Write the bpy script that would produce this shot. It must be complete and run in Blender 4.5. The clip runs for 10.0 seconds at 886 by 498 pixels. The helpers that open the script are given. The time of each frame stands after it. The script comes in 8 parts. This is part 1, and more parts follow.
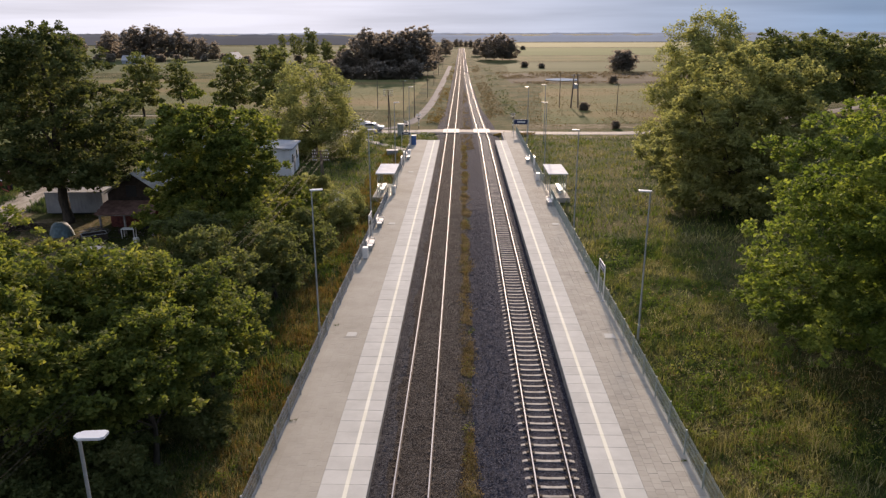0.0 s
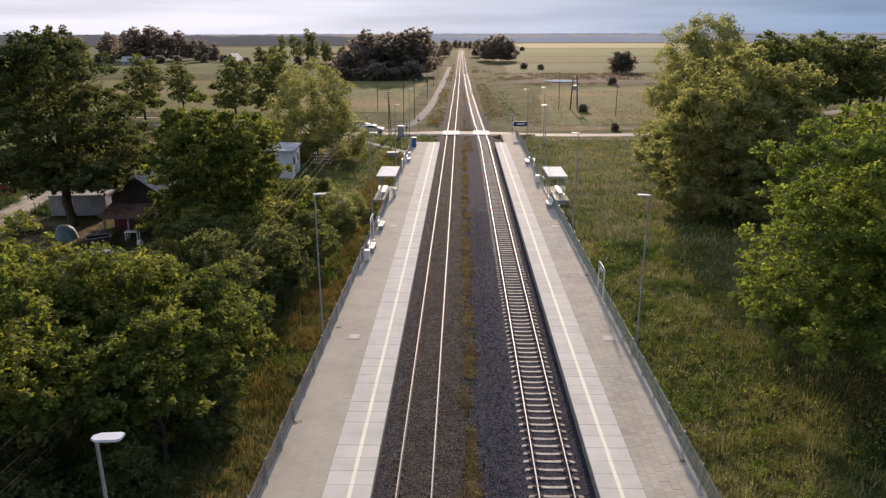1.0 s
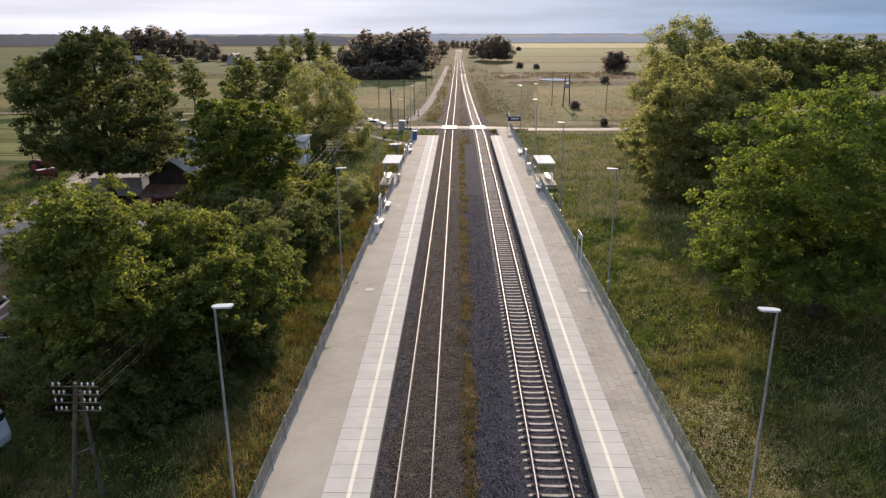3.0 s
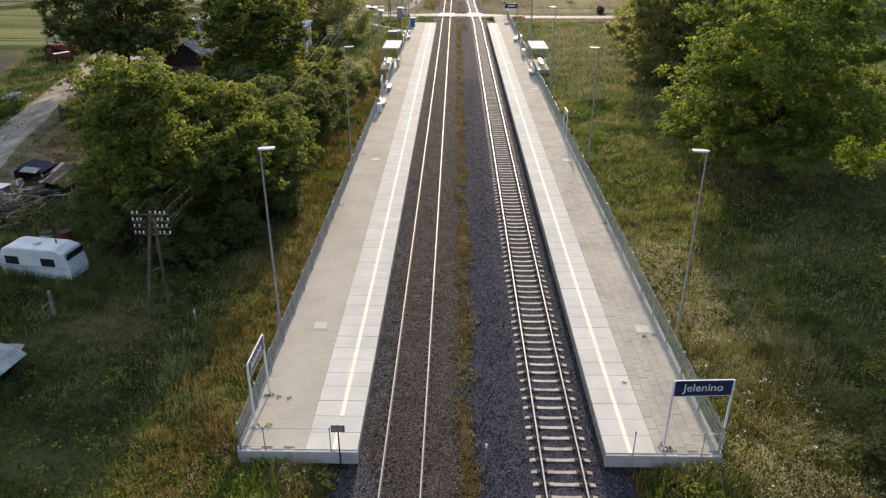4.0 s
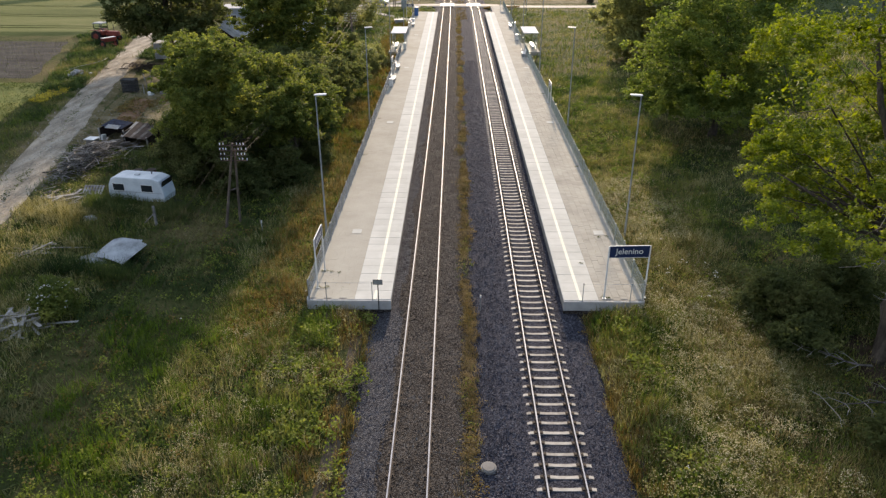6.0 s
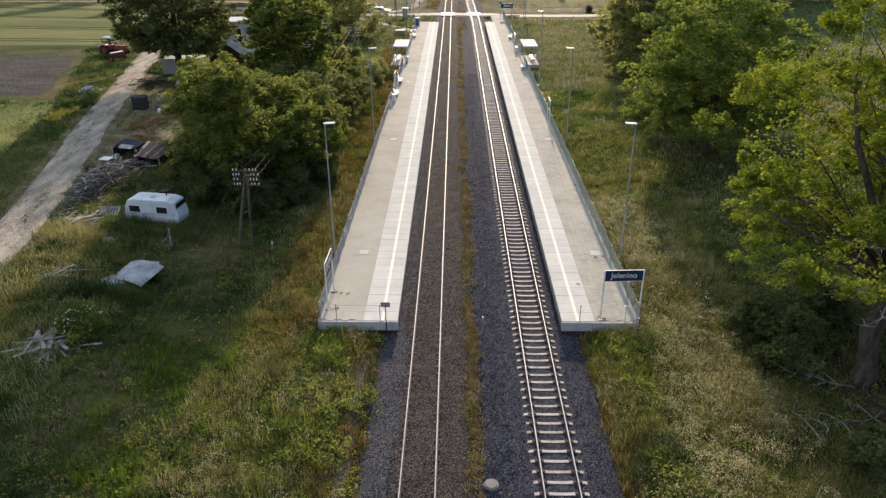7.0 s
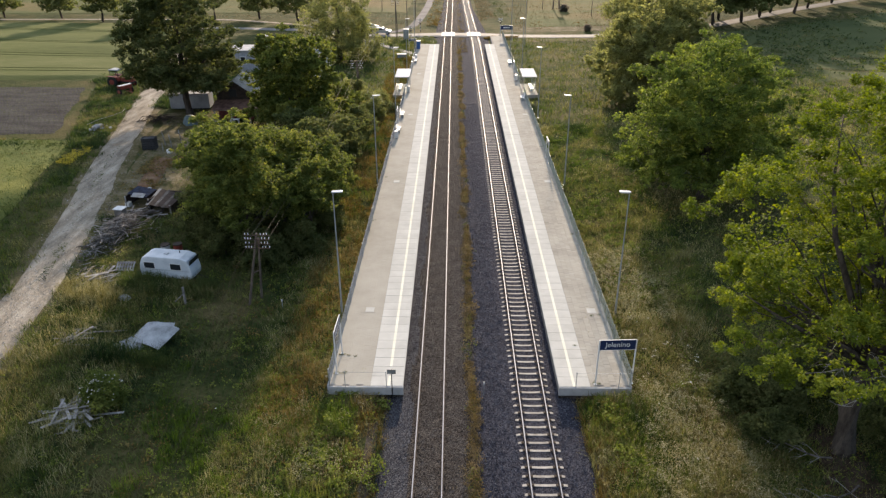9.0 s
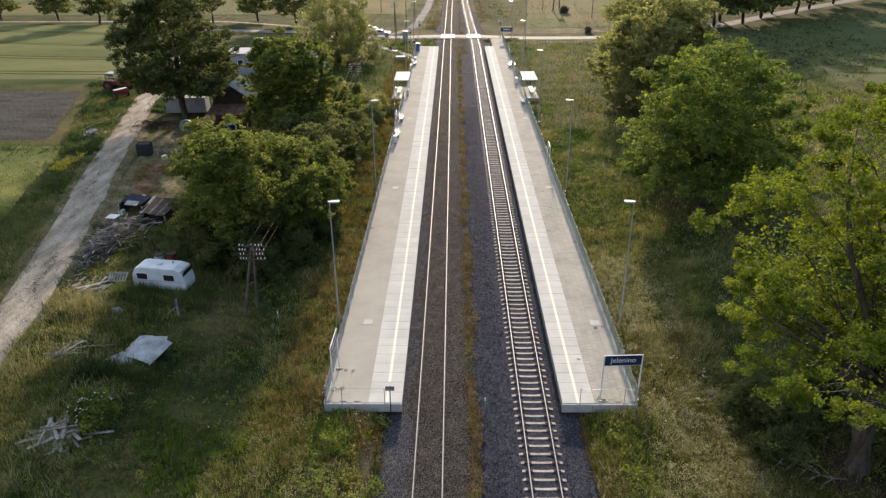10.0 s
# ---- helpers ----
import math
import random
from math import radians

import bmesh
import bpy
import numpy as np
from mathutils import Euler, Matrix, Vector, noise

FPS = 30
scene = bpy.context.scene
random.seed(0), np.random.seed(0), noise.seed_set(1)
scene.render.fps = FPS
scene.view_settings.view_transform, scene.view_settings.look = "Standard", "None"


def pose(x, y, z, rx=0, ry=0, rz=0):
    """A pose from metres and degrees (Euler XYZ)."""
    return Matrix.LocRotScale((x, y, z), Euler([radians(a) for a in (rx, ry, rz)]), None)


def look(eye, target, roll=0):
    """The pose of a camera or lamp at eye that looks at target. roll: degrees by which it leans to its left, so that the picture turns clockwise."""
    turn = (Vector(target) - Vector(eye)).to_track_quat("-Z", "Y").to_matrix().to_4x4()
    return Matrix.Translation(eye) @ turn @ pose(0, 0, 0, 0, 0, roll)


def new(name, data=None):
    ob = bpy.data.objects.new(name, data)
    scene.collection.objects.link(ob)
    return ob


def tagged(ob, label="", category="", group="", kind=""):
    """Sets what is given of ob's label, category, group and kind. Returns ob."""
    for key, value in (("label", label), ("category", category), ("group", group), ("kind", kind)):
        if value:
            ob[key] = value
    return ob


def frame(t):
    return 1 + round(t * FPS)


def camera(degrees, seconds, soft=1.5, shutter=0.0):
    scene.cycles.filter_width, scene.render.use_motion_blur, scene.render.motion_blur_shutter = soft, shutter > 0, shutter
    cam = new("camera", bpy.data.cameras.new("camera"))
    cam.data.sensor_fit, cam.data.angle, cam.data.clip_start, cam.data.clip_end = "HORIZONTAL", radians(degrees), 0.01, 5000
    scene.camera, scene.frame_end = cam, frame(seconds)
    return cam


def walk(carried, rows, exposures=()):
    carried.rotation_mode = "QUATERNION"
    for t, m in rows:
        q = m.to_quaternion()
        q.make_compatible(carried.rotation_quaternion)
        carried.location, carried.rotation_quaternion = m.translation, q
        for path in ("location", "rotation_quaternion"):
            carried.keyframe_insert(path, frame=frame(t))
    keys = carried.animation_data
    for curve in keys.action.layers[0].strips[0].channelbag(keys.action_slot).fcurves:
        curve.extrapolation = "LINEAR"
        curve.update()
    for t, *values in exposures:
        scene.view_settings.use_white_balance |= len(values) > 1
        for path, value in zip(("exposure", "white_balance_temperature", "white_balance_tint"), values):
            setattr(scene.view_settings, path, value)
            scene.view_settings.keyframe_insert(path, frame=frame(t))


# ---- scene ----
cam = camera(64.1, 10.0, soft=1.35)
METRES, EYE, TILT, LEAN, TURN = 37.62, 18.53, -17.18, 0.13, 1.51
ROWS = [
    (0.0, 0.0, 0.0, 0.0, 0.0, 0.0, -0.0),
    (0.5, -0.0015, -0.0009, 0.005, -0.01, 0.02, 0.02),
    (1.0, -0.0038, -0.0149, 0.0046, -0.06, 0.04, 0.03),
    (1.5, -0.0058, -0.0471, -0.0035, -0.07, 0.07, 0.04),
    (2.0, -0.0077, -0.0956, -0.0182, -0.11, 0.09, 0.04),
    (2.2, -0.0085, -0.1192, -0.0256, -0.13, 0.12, 0.04),
    (3.05, -0.0122, -0.2428, -0.0646, -0.3, 0.02, 0.04),
    (3.3, -0.0131, -0.2825, -0.0763, -0.36, -1.41, 0.04),
    (3.5, -0.0139, -0.3188, -0.0869, -0.41, -3.53, 0.04),
    (3.7, -0.0146, -0.3545, -0.0971, -0.46, -5.79, 0.02),
    (4.0, -0.0156, -0.4101, -0.1124, -0.53, -8.23, -0.0),
    (4.5, -0.0174, -0.5079, -0.1391, -0.55, -8.78, 0.03),
    (5.0, -0.02, -0.6065, -0.1667, -0.57, -8.75, 0.05),
    (5.5, -0.0245, -0.6842, -0.1865, -0.57, -8.73, 0.1),
    (7.0, -0.0363, -0.7835, -0.1441, -0.6, -8.72, 0.26),
    (7.5, -0.0379, -0.7962, -0.107, -0.6, -8.78, 0.25),
    (8.0, -0.0396, -0.8089, -0.0694, -0.63, -8.83, 0.26),
    (8.5, -0.0406, -0.821, -0.0367, -0.63, -8.86, 0.28),
    (9.0, -0.0411, -0.8229, -0.0236, -0.62, -8.83, 0.33),
    (9.5, -0.0411, -0.809, -0.0184, -0.61, -8.82, 0.4),
    (10.0, -0.0403, -0.787, -0.0102, -0.64, -8.79, 0.43),
]
walk(cam, [(t, pose(-0.975, 0, EYE, TILT, LEAN, TURN) @ pose(METRES * x, METRES * y, METRES * z, 90 + pitch, roll, yaw)) for t, x, y, z, yaw, pitch, roll in ROWS], [(0.0, 0.56, 7000, 24), (2.0, 0.67, 6950, 22), (3.4, 0.7, 6900, 21), (4.2, 0.91, 6900, 16), (10.0, 0.91, 6850, 16)])

# ---- world, sun ----
SUN_EL, SUN_AZ = 15.5, 3.5      # degrees up; degrees from straight ahead, minus is to the left
world = bpy.data.worlds.new("sky")
scene.world = world
world.use_nodes = True
wn, wl = world.node_tree.nodes, world.node_tree.links
wn.clear()
sky = wn.new("ShaderNodeTexSky")
sky.sky_type, sky.sun_disc = "NISHITA", False
sky.sun_elevation, sky.sun_rotation = radians(SUN_EL), radians(SUN_AZ)
sky.air_density, sky.dust_density, sky.ozone_density = 1.0, 0.6, 2.0
wtc = wn.new("ShaderNodeTexCoord")
wmap = wn.new("ShaderNodeMapping")
wmap.inputs["Scale"].default_value = (2.0, 2.0, 9.0)
wnoise = wn.new("ShaderNodeTexNoise")
wnoise.inputs["Scale"].default_value, wnoise.inputs["Detail"].default_value = 1.6, 6.0
wramp = wn.new("ShaderNodeValToRGB")
wramp.color_ramp.elements[0].position, wramp.color_ramp.elements[1].position = 0.30, 0.62
wmix = wn.new("ShaderNodeMix")
wmix.data_type = "RGBA"
wside = wn.new("ShaderNodeMapRange")
wside.inputs["From Min"].default_value, wside.inputs["From Max"].default_value = -0.2, 0.46
wtone = wn.new("ShaderNodeMix")
wtone.data_type = "RGBA"
wtone.inputs["A"].default_value, wtone.inputs["B"].default_value = (1.28, 1.42, 1.6, 1), (0.42, 0.66, 0.96, 1)
wl.new(wside.outputs["Result"], wtone.inputs["Factor"])
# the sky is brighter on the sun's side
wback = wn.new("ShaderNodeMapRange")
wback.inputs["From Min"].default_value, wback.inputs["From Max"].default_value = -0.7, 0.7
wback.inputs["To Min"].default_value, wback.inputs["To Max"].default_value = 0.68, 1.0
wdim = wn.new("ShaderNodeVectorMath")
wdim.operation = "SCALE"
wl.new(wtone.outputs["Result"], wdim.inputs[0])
# long flat cloud bands
wband = wn.new("ShaderNodeMapping")
wband.inputs["Scale"].default_value = (1.6, 1.6, 26.0)
wstreak = wn.new("ShaderNodeTexNoise")
wstreak.inputs["Scale"].default_value, wstreak.inputs["Detail"].default_value = 1.7, 5.0
wlight = wn.new("ShaderNodeMapRange")
wlight.inputs["From Min"].default_value, wlight.inputs["From Max"].default_value = 0.36, 0.66
wlight.inputs["To Min"].default_value, wlight.inputs["To Max"].default_value = 0.85, 1.1
wboth = wn.new("ShaderNodeMath")
wboth.operation = "MULTIPLY"
wl.new(wtc.outputs["Generated"], wband.inputs["Vector"])
wl.new(wband.outputs["Vector"], wstreak.inputs["Vector"])
wl.new(wstreak.outputs["Fac"], wlight.inputs["Value"])
wl.new(wlight.outputs["Result"], wboth.inputs[0])
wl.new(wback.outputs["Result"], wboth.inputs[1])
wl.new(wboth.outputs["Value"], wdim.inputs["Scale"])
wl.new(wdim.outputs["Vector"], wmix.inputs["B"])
wbg = wn.new("ShaderNodeBackground")
wbg.inputs["Strength"].default_value = 0.405
wout = wn.new("ShaderNodeOutputWorld")
wl.new(wtc.outputs["Generated"], wmap.inputs["Vector"])
wl.new(wmap.outputs["Vector"], wnoise.inputs["Vector"])
wl.new(wnoise.outputs["Fac"], wramp.inputs["Fac"])
wsep = wn.new("ShaderNodeSeparateXYZ")
whaze = wn.new("ShaderNodeMapRange")
whaze.inputs["From Min"].default_value, whaze.inputs["From Max"].default_value = 0.1, 0.5
whaze.inputs["To Min"].default_value, whaze.inputs["To Max"].default_value = 1.0, 0.75
wmax = wn.new("ShaderNodeMath")
wmax.operation = "MAXIMUM"
wl.new(wtc.outputs["Generated"], wsep.inputs["Vector"])
wl.new(wsep.outputs["Z"], whaze.inputs["Value"])
wl.new(wsep.outputs["X"], wside.inputs["Value"])
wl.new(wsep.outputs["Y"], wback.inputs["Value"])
wl.new(whaze.outputs["Result"], wmax.inputs[0])
wl.new(wramp.outputs["Color"], wmax.inputs[1])
wl.new(wmax.outputs["Value"], wmix.inputs["Factor"])
wl.new(sky.outputs["Color"], wmix.inputs["A"])
wl.new(wmix.outputs["Result"], wbg.inputs["Color"])
wl.new(wbg.outputs["Background"], wout.inputs["Surface"])
sun = new("sun", bpy.data.lights.new("sun", "SUN"))
sun.data.energy, sun.data.angle, sun.data.color = 4.7, radians(1.6), (1.0, 0.85, 0.65)
_d = Vector((math.sin(radians(SUN_AZ)) * math.cos(radians(SUN_EL)), math.cos(radians(SUN_AZ)) * math.cos(radians(SUN_EL)), math.sin(radians(SUN_EL))))
sun.matrix_world = look(_d * 50, (0, 0, 0))

# ---- materials ----


def material(name, stops, scale=1.0, contrast=1.7, detail=5.0, rough=0.85, metal=0.0, fine=(0.0, 20.0), bump=(0.0, 30.0), cells=None, island=0.0, each=0.0, translucent=0.0, spec=0.3, stretch=(1, 1, 1), dist=0.02):
    """A surface whose colour runs over stops by noise, with finer mottling, relief, and an even shift piece by piece."""
    m = bpy.data.materials.new(name)
    m.use_nodes = True
    n, l = m.node_tree.nodes, m.node_tree.links
    n.clear()
    geo = n.new("ShaderNodeNewGeometry")
    mp = n.new("ShaderNodeMapping")
    mp.inputs["Scale"].default_value = stretch
    l.new(geo.outputs["Position"], mp.inputs["Vector"])

    def noise_node(s, d):
        t = n.new("ShaderNodeTexNoise")
        t.inputs["Scale"].default_value, t.inputs["Detail"].default_value, t.inputs["Roughness"].default_value = s, d, 0.6
        l.new(mp.outputs["Vector"], t.inputs["Vector"])
        return t.outputs["Fac"]

    def maths(op, a, b):
        k = n.new("ShaderNodeMath")
        k.operation = op
        for i, v in enumerate((a, b)):
            if isinstance(v, (int, float)):
                k.inputs[i].default_value = v
            else:
                l.new(v, k.inputs[i])
        return k.outputs[0]

    fac = noise_node(scale, detail)
    fac = maths("ADD", maths("MULTIPLY", maths("SUBTRACT", fac, 0.5), contrast), 0.5)
    if cells:
        vo = n.new("ShaderNodeTexVoronoi")
        vo.inputs["Scale"].default_value = cells[0]
        l.new(mp.outputs["Vector"], vo.inputs["Vector"])
        sep = n.new("ShaderNodeSeparateColor")
        l.new(vo.outputs["Color"], sep.inputs["Color"])
        fac = maths("ADD", fac, maths("MULTIPLY", maths("SUBTRACT", sep.outputs["Red"], 0.5), cells[1]))
    if island:
        fac = maths("ADD", fac, maths("MULTIPLY", maths("SUBTRACT", geo.outputs["Random Per Island"], 0.5), island))
    if each:
        info = n.new("ShaderNodeObjectInfo")
        fac = maths("ADD", fac, maths("MULTIPLY", maths("SUBTRACT", info.outputs["Random"], 0.5), each))
    if fine[0]:
        fac = maths("ADD", fac, maths("MULTIPLY", maths("SUBTRACT", noise_node(fine[1], 3), 0.5), fine[0]))
    ramp = n.new("ShaderNodeValToRGB")
    els = ramp.color_ramp.elements
    while len(els) < len(stops):
        els.new(0.5)
    for e, (pos, col) in zip(els, stops):
        e.position, e.color = pos, (*col, 1)
    l.new(fac, ramp.inputs["Fac"])
    bs = n.new("ShaderNodeBsdfPrincipled")
    l.new(ramp.outputs["Color"], bs.inputs["Base Color"])
    bs.inputs["Roughness"].default_value, bs.inputs["Metallic"].default_value = rough, metal
    bs.inputs["Specular IOR Level"].default_value = spec
    if bump[0]:
        b = n.new("ShaderNodeBump")
        b.inputs["Strength"].default_value, b.inputs["Distance"].default_value = bump[0], dist
        if cells:
            l.new(vo.outputs["Distance"], b.inputs["Height"])
            b.invert = True
        else:
            l.new(noise_node(bump[1], 4), b.inputs["Height"])
        l.new(b.outputs["Normal"], bs.inputs["Normal"])
    out = n.new("ShaderNodeOutputMaterial")
    sh = bs.outputs["BSDF"]
    if translucent:
        tr = n.new("ShaderNodeBsdfTranslucent")
        hs = n.new("ShaderNodeHueSaturation")
        hs.inputs["Value"].default_value, hs.inputs["Saturation"].default_value = 1.5, 1.15
        l.new(ramp.outputs["Color"], hs.inputs["Color"])
        l.new(hs.outputs["Color"], tr.inputs["Color"])
        mx = n.new("ShaderNodeMixShader")
        mx.inputs["Fac"].default_value = translucent
        l.new(sh, mx.inputs[1])
        l.new(tr.outputs["BSDF"], mx.inputs[2])
        sh = mx.outputs["Shader"]
    l.new(sh, out.inputs["Surface"])
    return m


def plain(name, c, rough=0.6, metal=0.0, var=0.12, scale=3.0, bump=(0.0, 30.0), **k):
    lo, hi = [v * (1 - var) for v in c], [min(1, v * (1 + var)) for v in c]
    return material(name, [(0.3, lo), (0.7, hi)], scale=scale, rough=rough, metal=metal, fine=(0.25, scale * 9), bump=bump, **k)


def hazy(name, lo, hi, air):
    """A far backdrop with haze painted in: paler colour plus a faint glow."""
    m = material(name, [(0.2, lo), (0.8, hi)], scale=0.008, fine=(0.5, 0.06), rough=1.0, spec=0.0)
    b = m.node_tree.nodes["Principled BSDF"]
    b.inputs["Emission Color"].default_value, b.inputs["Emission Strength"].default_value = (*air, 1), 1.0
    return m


M_GROUND = material("meadow_ground", [(0.15, (0.026, 0.037, 0.013)), (0.42, (0.056, 0.066, 0.021)), (0.62, (0.09, 0.084, 0.033)), (0.9, (0.14, 0.112, 0.054))], scale=0.13, contrast=1.9, fine=(0.5, 2.5), bump=(0.8, 5.0), rough=1.0, spec=0.05, dist=0.25)
M_CROP = material("bluish_green_crop", [(0.15, (0.055, 0.078, 0.02)), (0.5, (0.105, 0.125, 0.03)), (0.85, (0.175, 0.175, 0.042))], scale=0.1, fine=(0.4, 2.0), bump=(0.8, 3.0), dist=0.2, rough=0.85, spec=0.08)
M_YELLOWFLOWER = plain("yellow_flowers", (0.55, 0.42, 0.03), 0.8, var=0.2)
M_GRASS = material("grass_blades", [(0.12, (0.033, 0.06, 0.013)), (0.38, (0.082, 0.12, 0.024)), (0.55, (0.13, 0.154, 0.037)), (0.75, (0.17, 0.17, 0.05)), (0.96, (0.3, 0.272, 0.12))], scale=0.24, contrast=2.8, detail=5, island=0.24, fine=(0.75, 1.9), rough=0.7, translucent=0.35, spec=0.15)
# greener grass, its colour also darkened to suggest the thicket's shade
M_GRASS_GREEN = material("shade_toned_green_blades", [(0.12, (0.022, 0.04, 0.015)), (0.4, (0.055, 0.085, 0.026)), (0.65, (0.100, 0.12, 0.039)), (0.9, (0.190, 0.17, 0.081))], scale=0.24, contrast=2.6, detail=5, island=0.24, fine=(0.75, 1.9), rough=0.7, translucent=0.35, spec=0.12)
M_STRAW = material("dry_grass_heads", [(0.2, (0.135, 0.125, 0.042)), (0.5, (0.235, 0.212, 0.082)), (0.8, (0.41, 0.37, 0.2))], scale=0.3, island=0.6, fine=(0.75, 1.9), rough=0.8, translucent=0.3, spec=0.1)
M_PALESEED = material("bleached_seed_heads", [(0.2, (0.27, 0.245, 0.14)), (0.5, (0.4, 0.365, 0.22)), (0.8, (0.52, 0.48, 0.32))], scale=0.6, island=0.5, rough=0.8, translucent=0.3, spec=0.08)
M_RUSTGRASS = material("reddish_dry_weeds", [(0.2, (0.11, 0.088, 0.026)), (0.5, (0.2, 0.13, 0.042)), (0.8, (0.26, 0.205, 0.08))], scale=0.6, island=0.6, fine=(0.75, 1.9), rough=0.85, translucent=0.25, spec=0.1)
M_LUSH = material("lush_green_weeds", [(0.1, (0.05, 0.085, 0.014)), (0.5, (0.105, 0.16, 0.026)), (0.9, (0.18, 0.235, 0.045))], scale=0.5, island=0.4, fine=(0.75, 1.9), rough=0.75, translucent=0.35, spec=0.08)
M_HERB = material("pale_herb_leaves", [(0.1, (0.08, 0.11, 0.02)), (0.5, (0.17, 0.205, 0.038)), (0.9, (0.27, 0.28, 0.075))], scale=0.5, island=0.5, fine=(0.75, 1.9), rough=0.75, translucent=0.3, spec=0.08)
M_TANWEED = material("tan_dry_weeds", [(0.2, (0.11, 0.095, 0.048)), (0.5, (0.225, 0.168, 0.085)), (0.8, (0.33, 0.26, 0.15))], scale=0.6, island=0.5, fine=(0.75, 1.9), rough=0.85, translucent=0.2, spec=0.05)
M_FLOWER = plain("white_flowers", (0.72, 0.7, 0.58), 0.8, var=0.1)
M_BALLAST_NEW = material("grey_ballast", [(0.1, (0.0155, 0.0165, 0.0225)), (0.5, (0.0353, 0.0374, 0.0513)), (0.9, (0.0929, 0.0948, 0.117))], scale=1.2, contrast=0.7, cells=(27.0, 1.1), bump=(1.0, 20), spec=0.05, rough=1.0, dist=0.05)
M_BALLAST_OLD = material("brown_ballast", [(0.1, (0.02, 0.0165, 0.0145)), (0.5, (0.044, 0.038, 0.034)), (0.9, (0.12, 0.108, 0.098))], scale=0.9, contrast=0.7, cells=(27.0, 1.1), bump=(1.0, 20), spec=0.05, rough=1.0, dist=0.05)
M_BALLAST_SIDE = material("blue_grey_shoulder_ballast", [(0.1, (0.0218, 0.0218, 0.026)), (0.5, (0.0504, 0.0504, 0.058)), (0.9, (0.134, 0.133, 0.139))], scale=1.2, contrast=0.7, cells=(27.0, 1.1), bump=(1.0, 20), spec=0.05, rough=1.0, dist=0.05)
M_STONE_NEW = material("grey_stones", [(0.1, (0.0234, 0.0243, 0.0316)), (0.5, (0.0558, 0.0576, 0.0744)), (0.95, (0.171, 0.171, 0.186))], scale=1.0, island=0.9, rough=1.0, spec=0.1)
M_STONE_OLD = material("brown_stones", [(0.1, (0.026, 0.021, 0.018)), (0.5, (0.066, 0.054, 0.046)), (0.95, (0.25, 0.225, 0.2))], scale=1.0, island=0.9, rough=1.0, spec=0.1)
M_SLAB = material("pale_concrete_slab", [(0.2, (0.467, 0.459, 0.416)), (0.8, (0.556, 0.546, 0.498))], scale=0.8, fine=(0.3, 14), each=0.25, bump=(0.15, 60), spec=0.08, rough=0.95, dist=0.005)
M_PAVER_L = material("beige_paving", [(0.1, (0.323, 0.301, 0.248)), (0.5, (0.381, 0.356, 0.3)), (0.9, (0.43, 0.405, 0.343))], scale=0.35, fine=(0.35, 9), island=0.12, bump=(0.2, 60), spec=0.08, rough=0.95, dist=0.005)
M_PAVER_R = material("mottled_grey_paving", [(0.1, (0.278, 0.259, 0.219)), (0.5, (0.368, 0.345, 0.293)), (0.9, (0.43, 0.406, 0.348))], scale=0.5, contrast=1.1, fine=(0.25, 11), island=0.25, each=0.25, bump=(0.25, 60), spec=0.08, rough=0.95, dist=0.005)
M_PEBBLE = material("road_pebbles", [(0.1, (0.2, 0.182, 0.155)), (0.5, (0.34, 0.312, 0.27)), (0.9, (0.5, 0.47, 0.42))], scale=2.0, island=0.9, rough=0.95, spec=0.1)
M_JOINT = plain("joint_sand", (0.238, 0.224, 0.202), 0.95, var=0.3)
M_CONC = material("platform_wall_concrete", [(0.2, (0.326, 0.324, 0.31)), (0.8, (0.458, 0.453, 0.436))], scale=1.5, fine=(0.4, 18), bump=(0.3, 40), rough=0.8, dist=0.01)
M_SLEEPER = material("concrete_sleeper", [(0.2, (0.267, 0.241, 0.207)), (0.8, (0.451, 0.419, 0.373))], scale=3, fine=(0.4, 25), each=0.4, bump=(0.3, 50), rough=0.85, dist=0.006)
M_OLDSLEEPER = material("old_dark_sleeper", [(0.2, (0.035, 0.027, 0.021)), (0.8, (0.1, 0.082, 0.068))], scale=4, fine=(0.5, 25), each=0.4, bump=(0.5, 40), rough=0.9, dist=0.01)
M_RAILTOP = material("worn_rail_steel", [(0.3, (0.24, 0.255, 0.292)), (0.7, (0.326, 0.345, 0.391))], scale=2, rough=0.55, metal=0.2, spec=0.1)
M_RAILTOP_OLD = material("dull_rail_steel", [(0.3, (0.23, 0.24, 0.27)), (0.7, (0.307, 0.32, 0.358))], scale=2, rough=0.57, metal=0.17, spec=0.09)
M_RUST = material("rusty_steel", [(0.2, (0.022, 0.016, 0.013)), (0.8, (0.055, 0.04, 0.031))], scale=5, fine=(0.4, 30), rough=0.8)
M_YELLOW = material("pale_yellow_line", [(0.2, (0.699, 0.681, 0.552)), (0.8, (0.773, 0.754, 0.644))], scale=0.7, fine=(0.4, 12), rough=0.85, spec=0.15)
M_GALV = plain("galvanised_steel", (0.36, 0.39, 0.41), 0.45, 0.6, 0.15, 2)
M_FENCE = plain("grey_fence_steel", (0.30, 0.33, 0.35), 0.5, 0.5, 0.15, 2)
M_FENCE_R = plain("greenish_fence_steel", (0.33, 0.38, 0.36), 0.5, 0.45, 0.15, 2)
M_LAMPHEAD = plain("pale_lamp_housing", (0.57, 0.589, 0.607), 0.4, 0.0, 0.05)
M_WHITE = plain("white_paint", (0.681, 0.681, 0.662), 0.5, var=0.06)
M_NAVY = plain("navy_sign", (0.012, 0.028, 0.085), 0.4, var=0.1)
M_BLACK = plain("black_paint", (0.02, 0.02, 0.022), 0.5)
M_BLUE = plain("blue_box_paint", (0.05, 0.13, 0.32), 0.5)
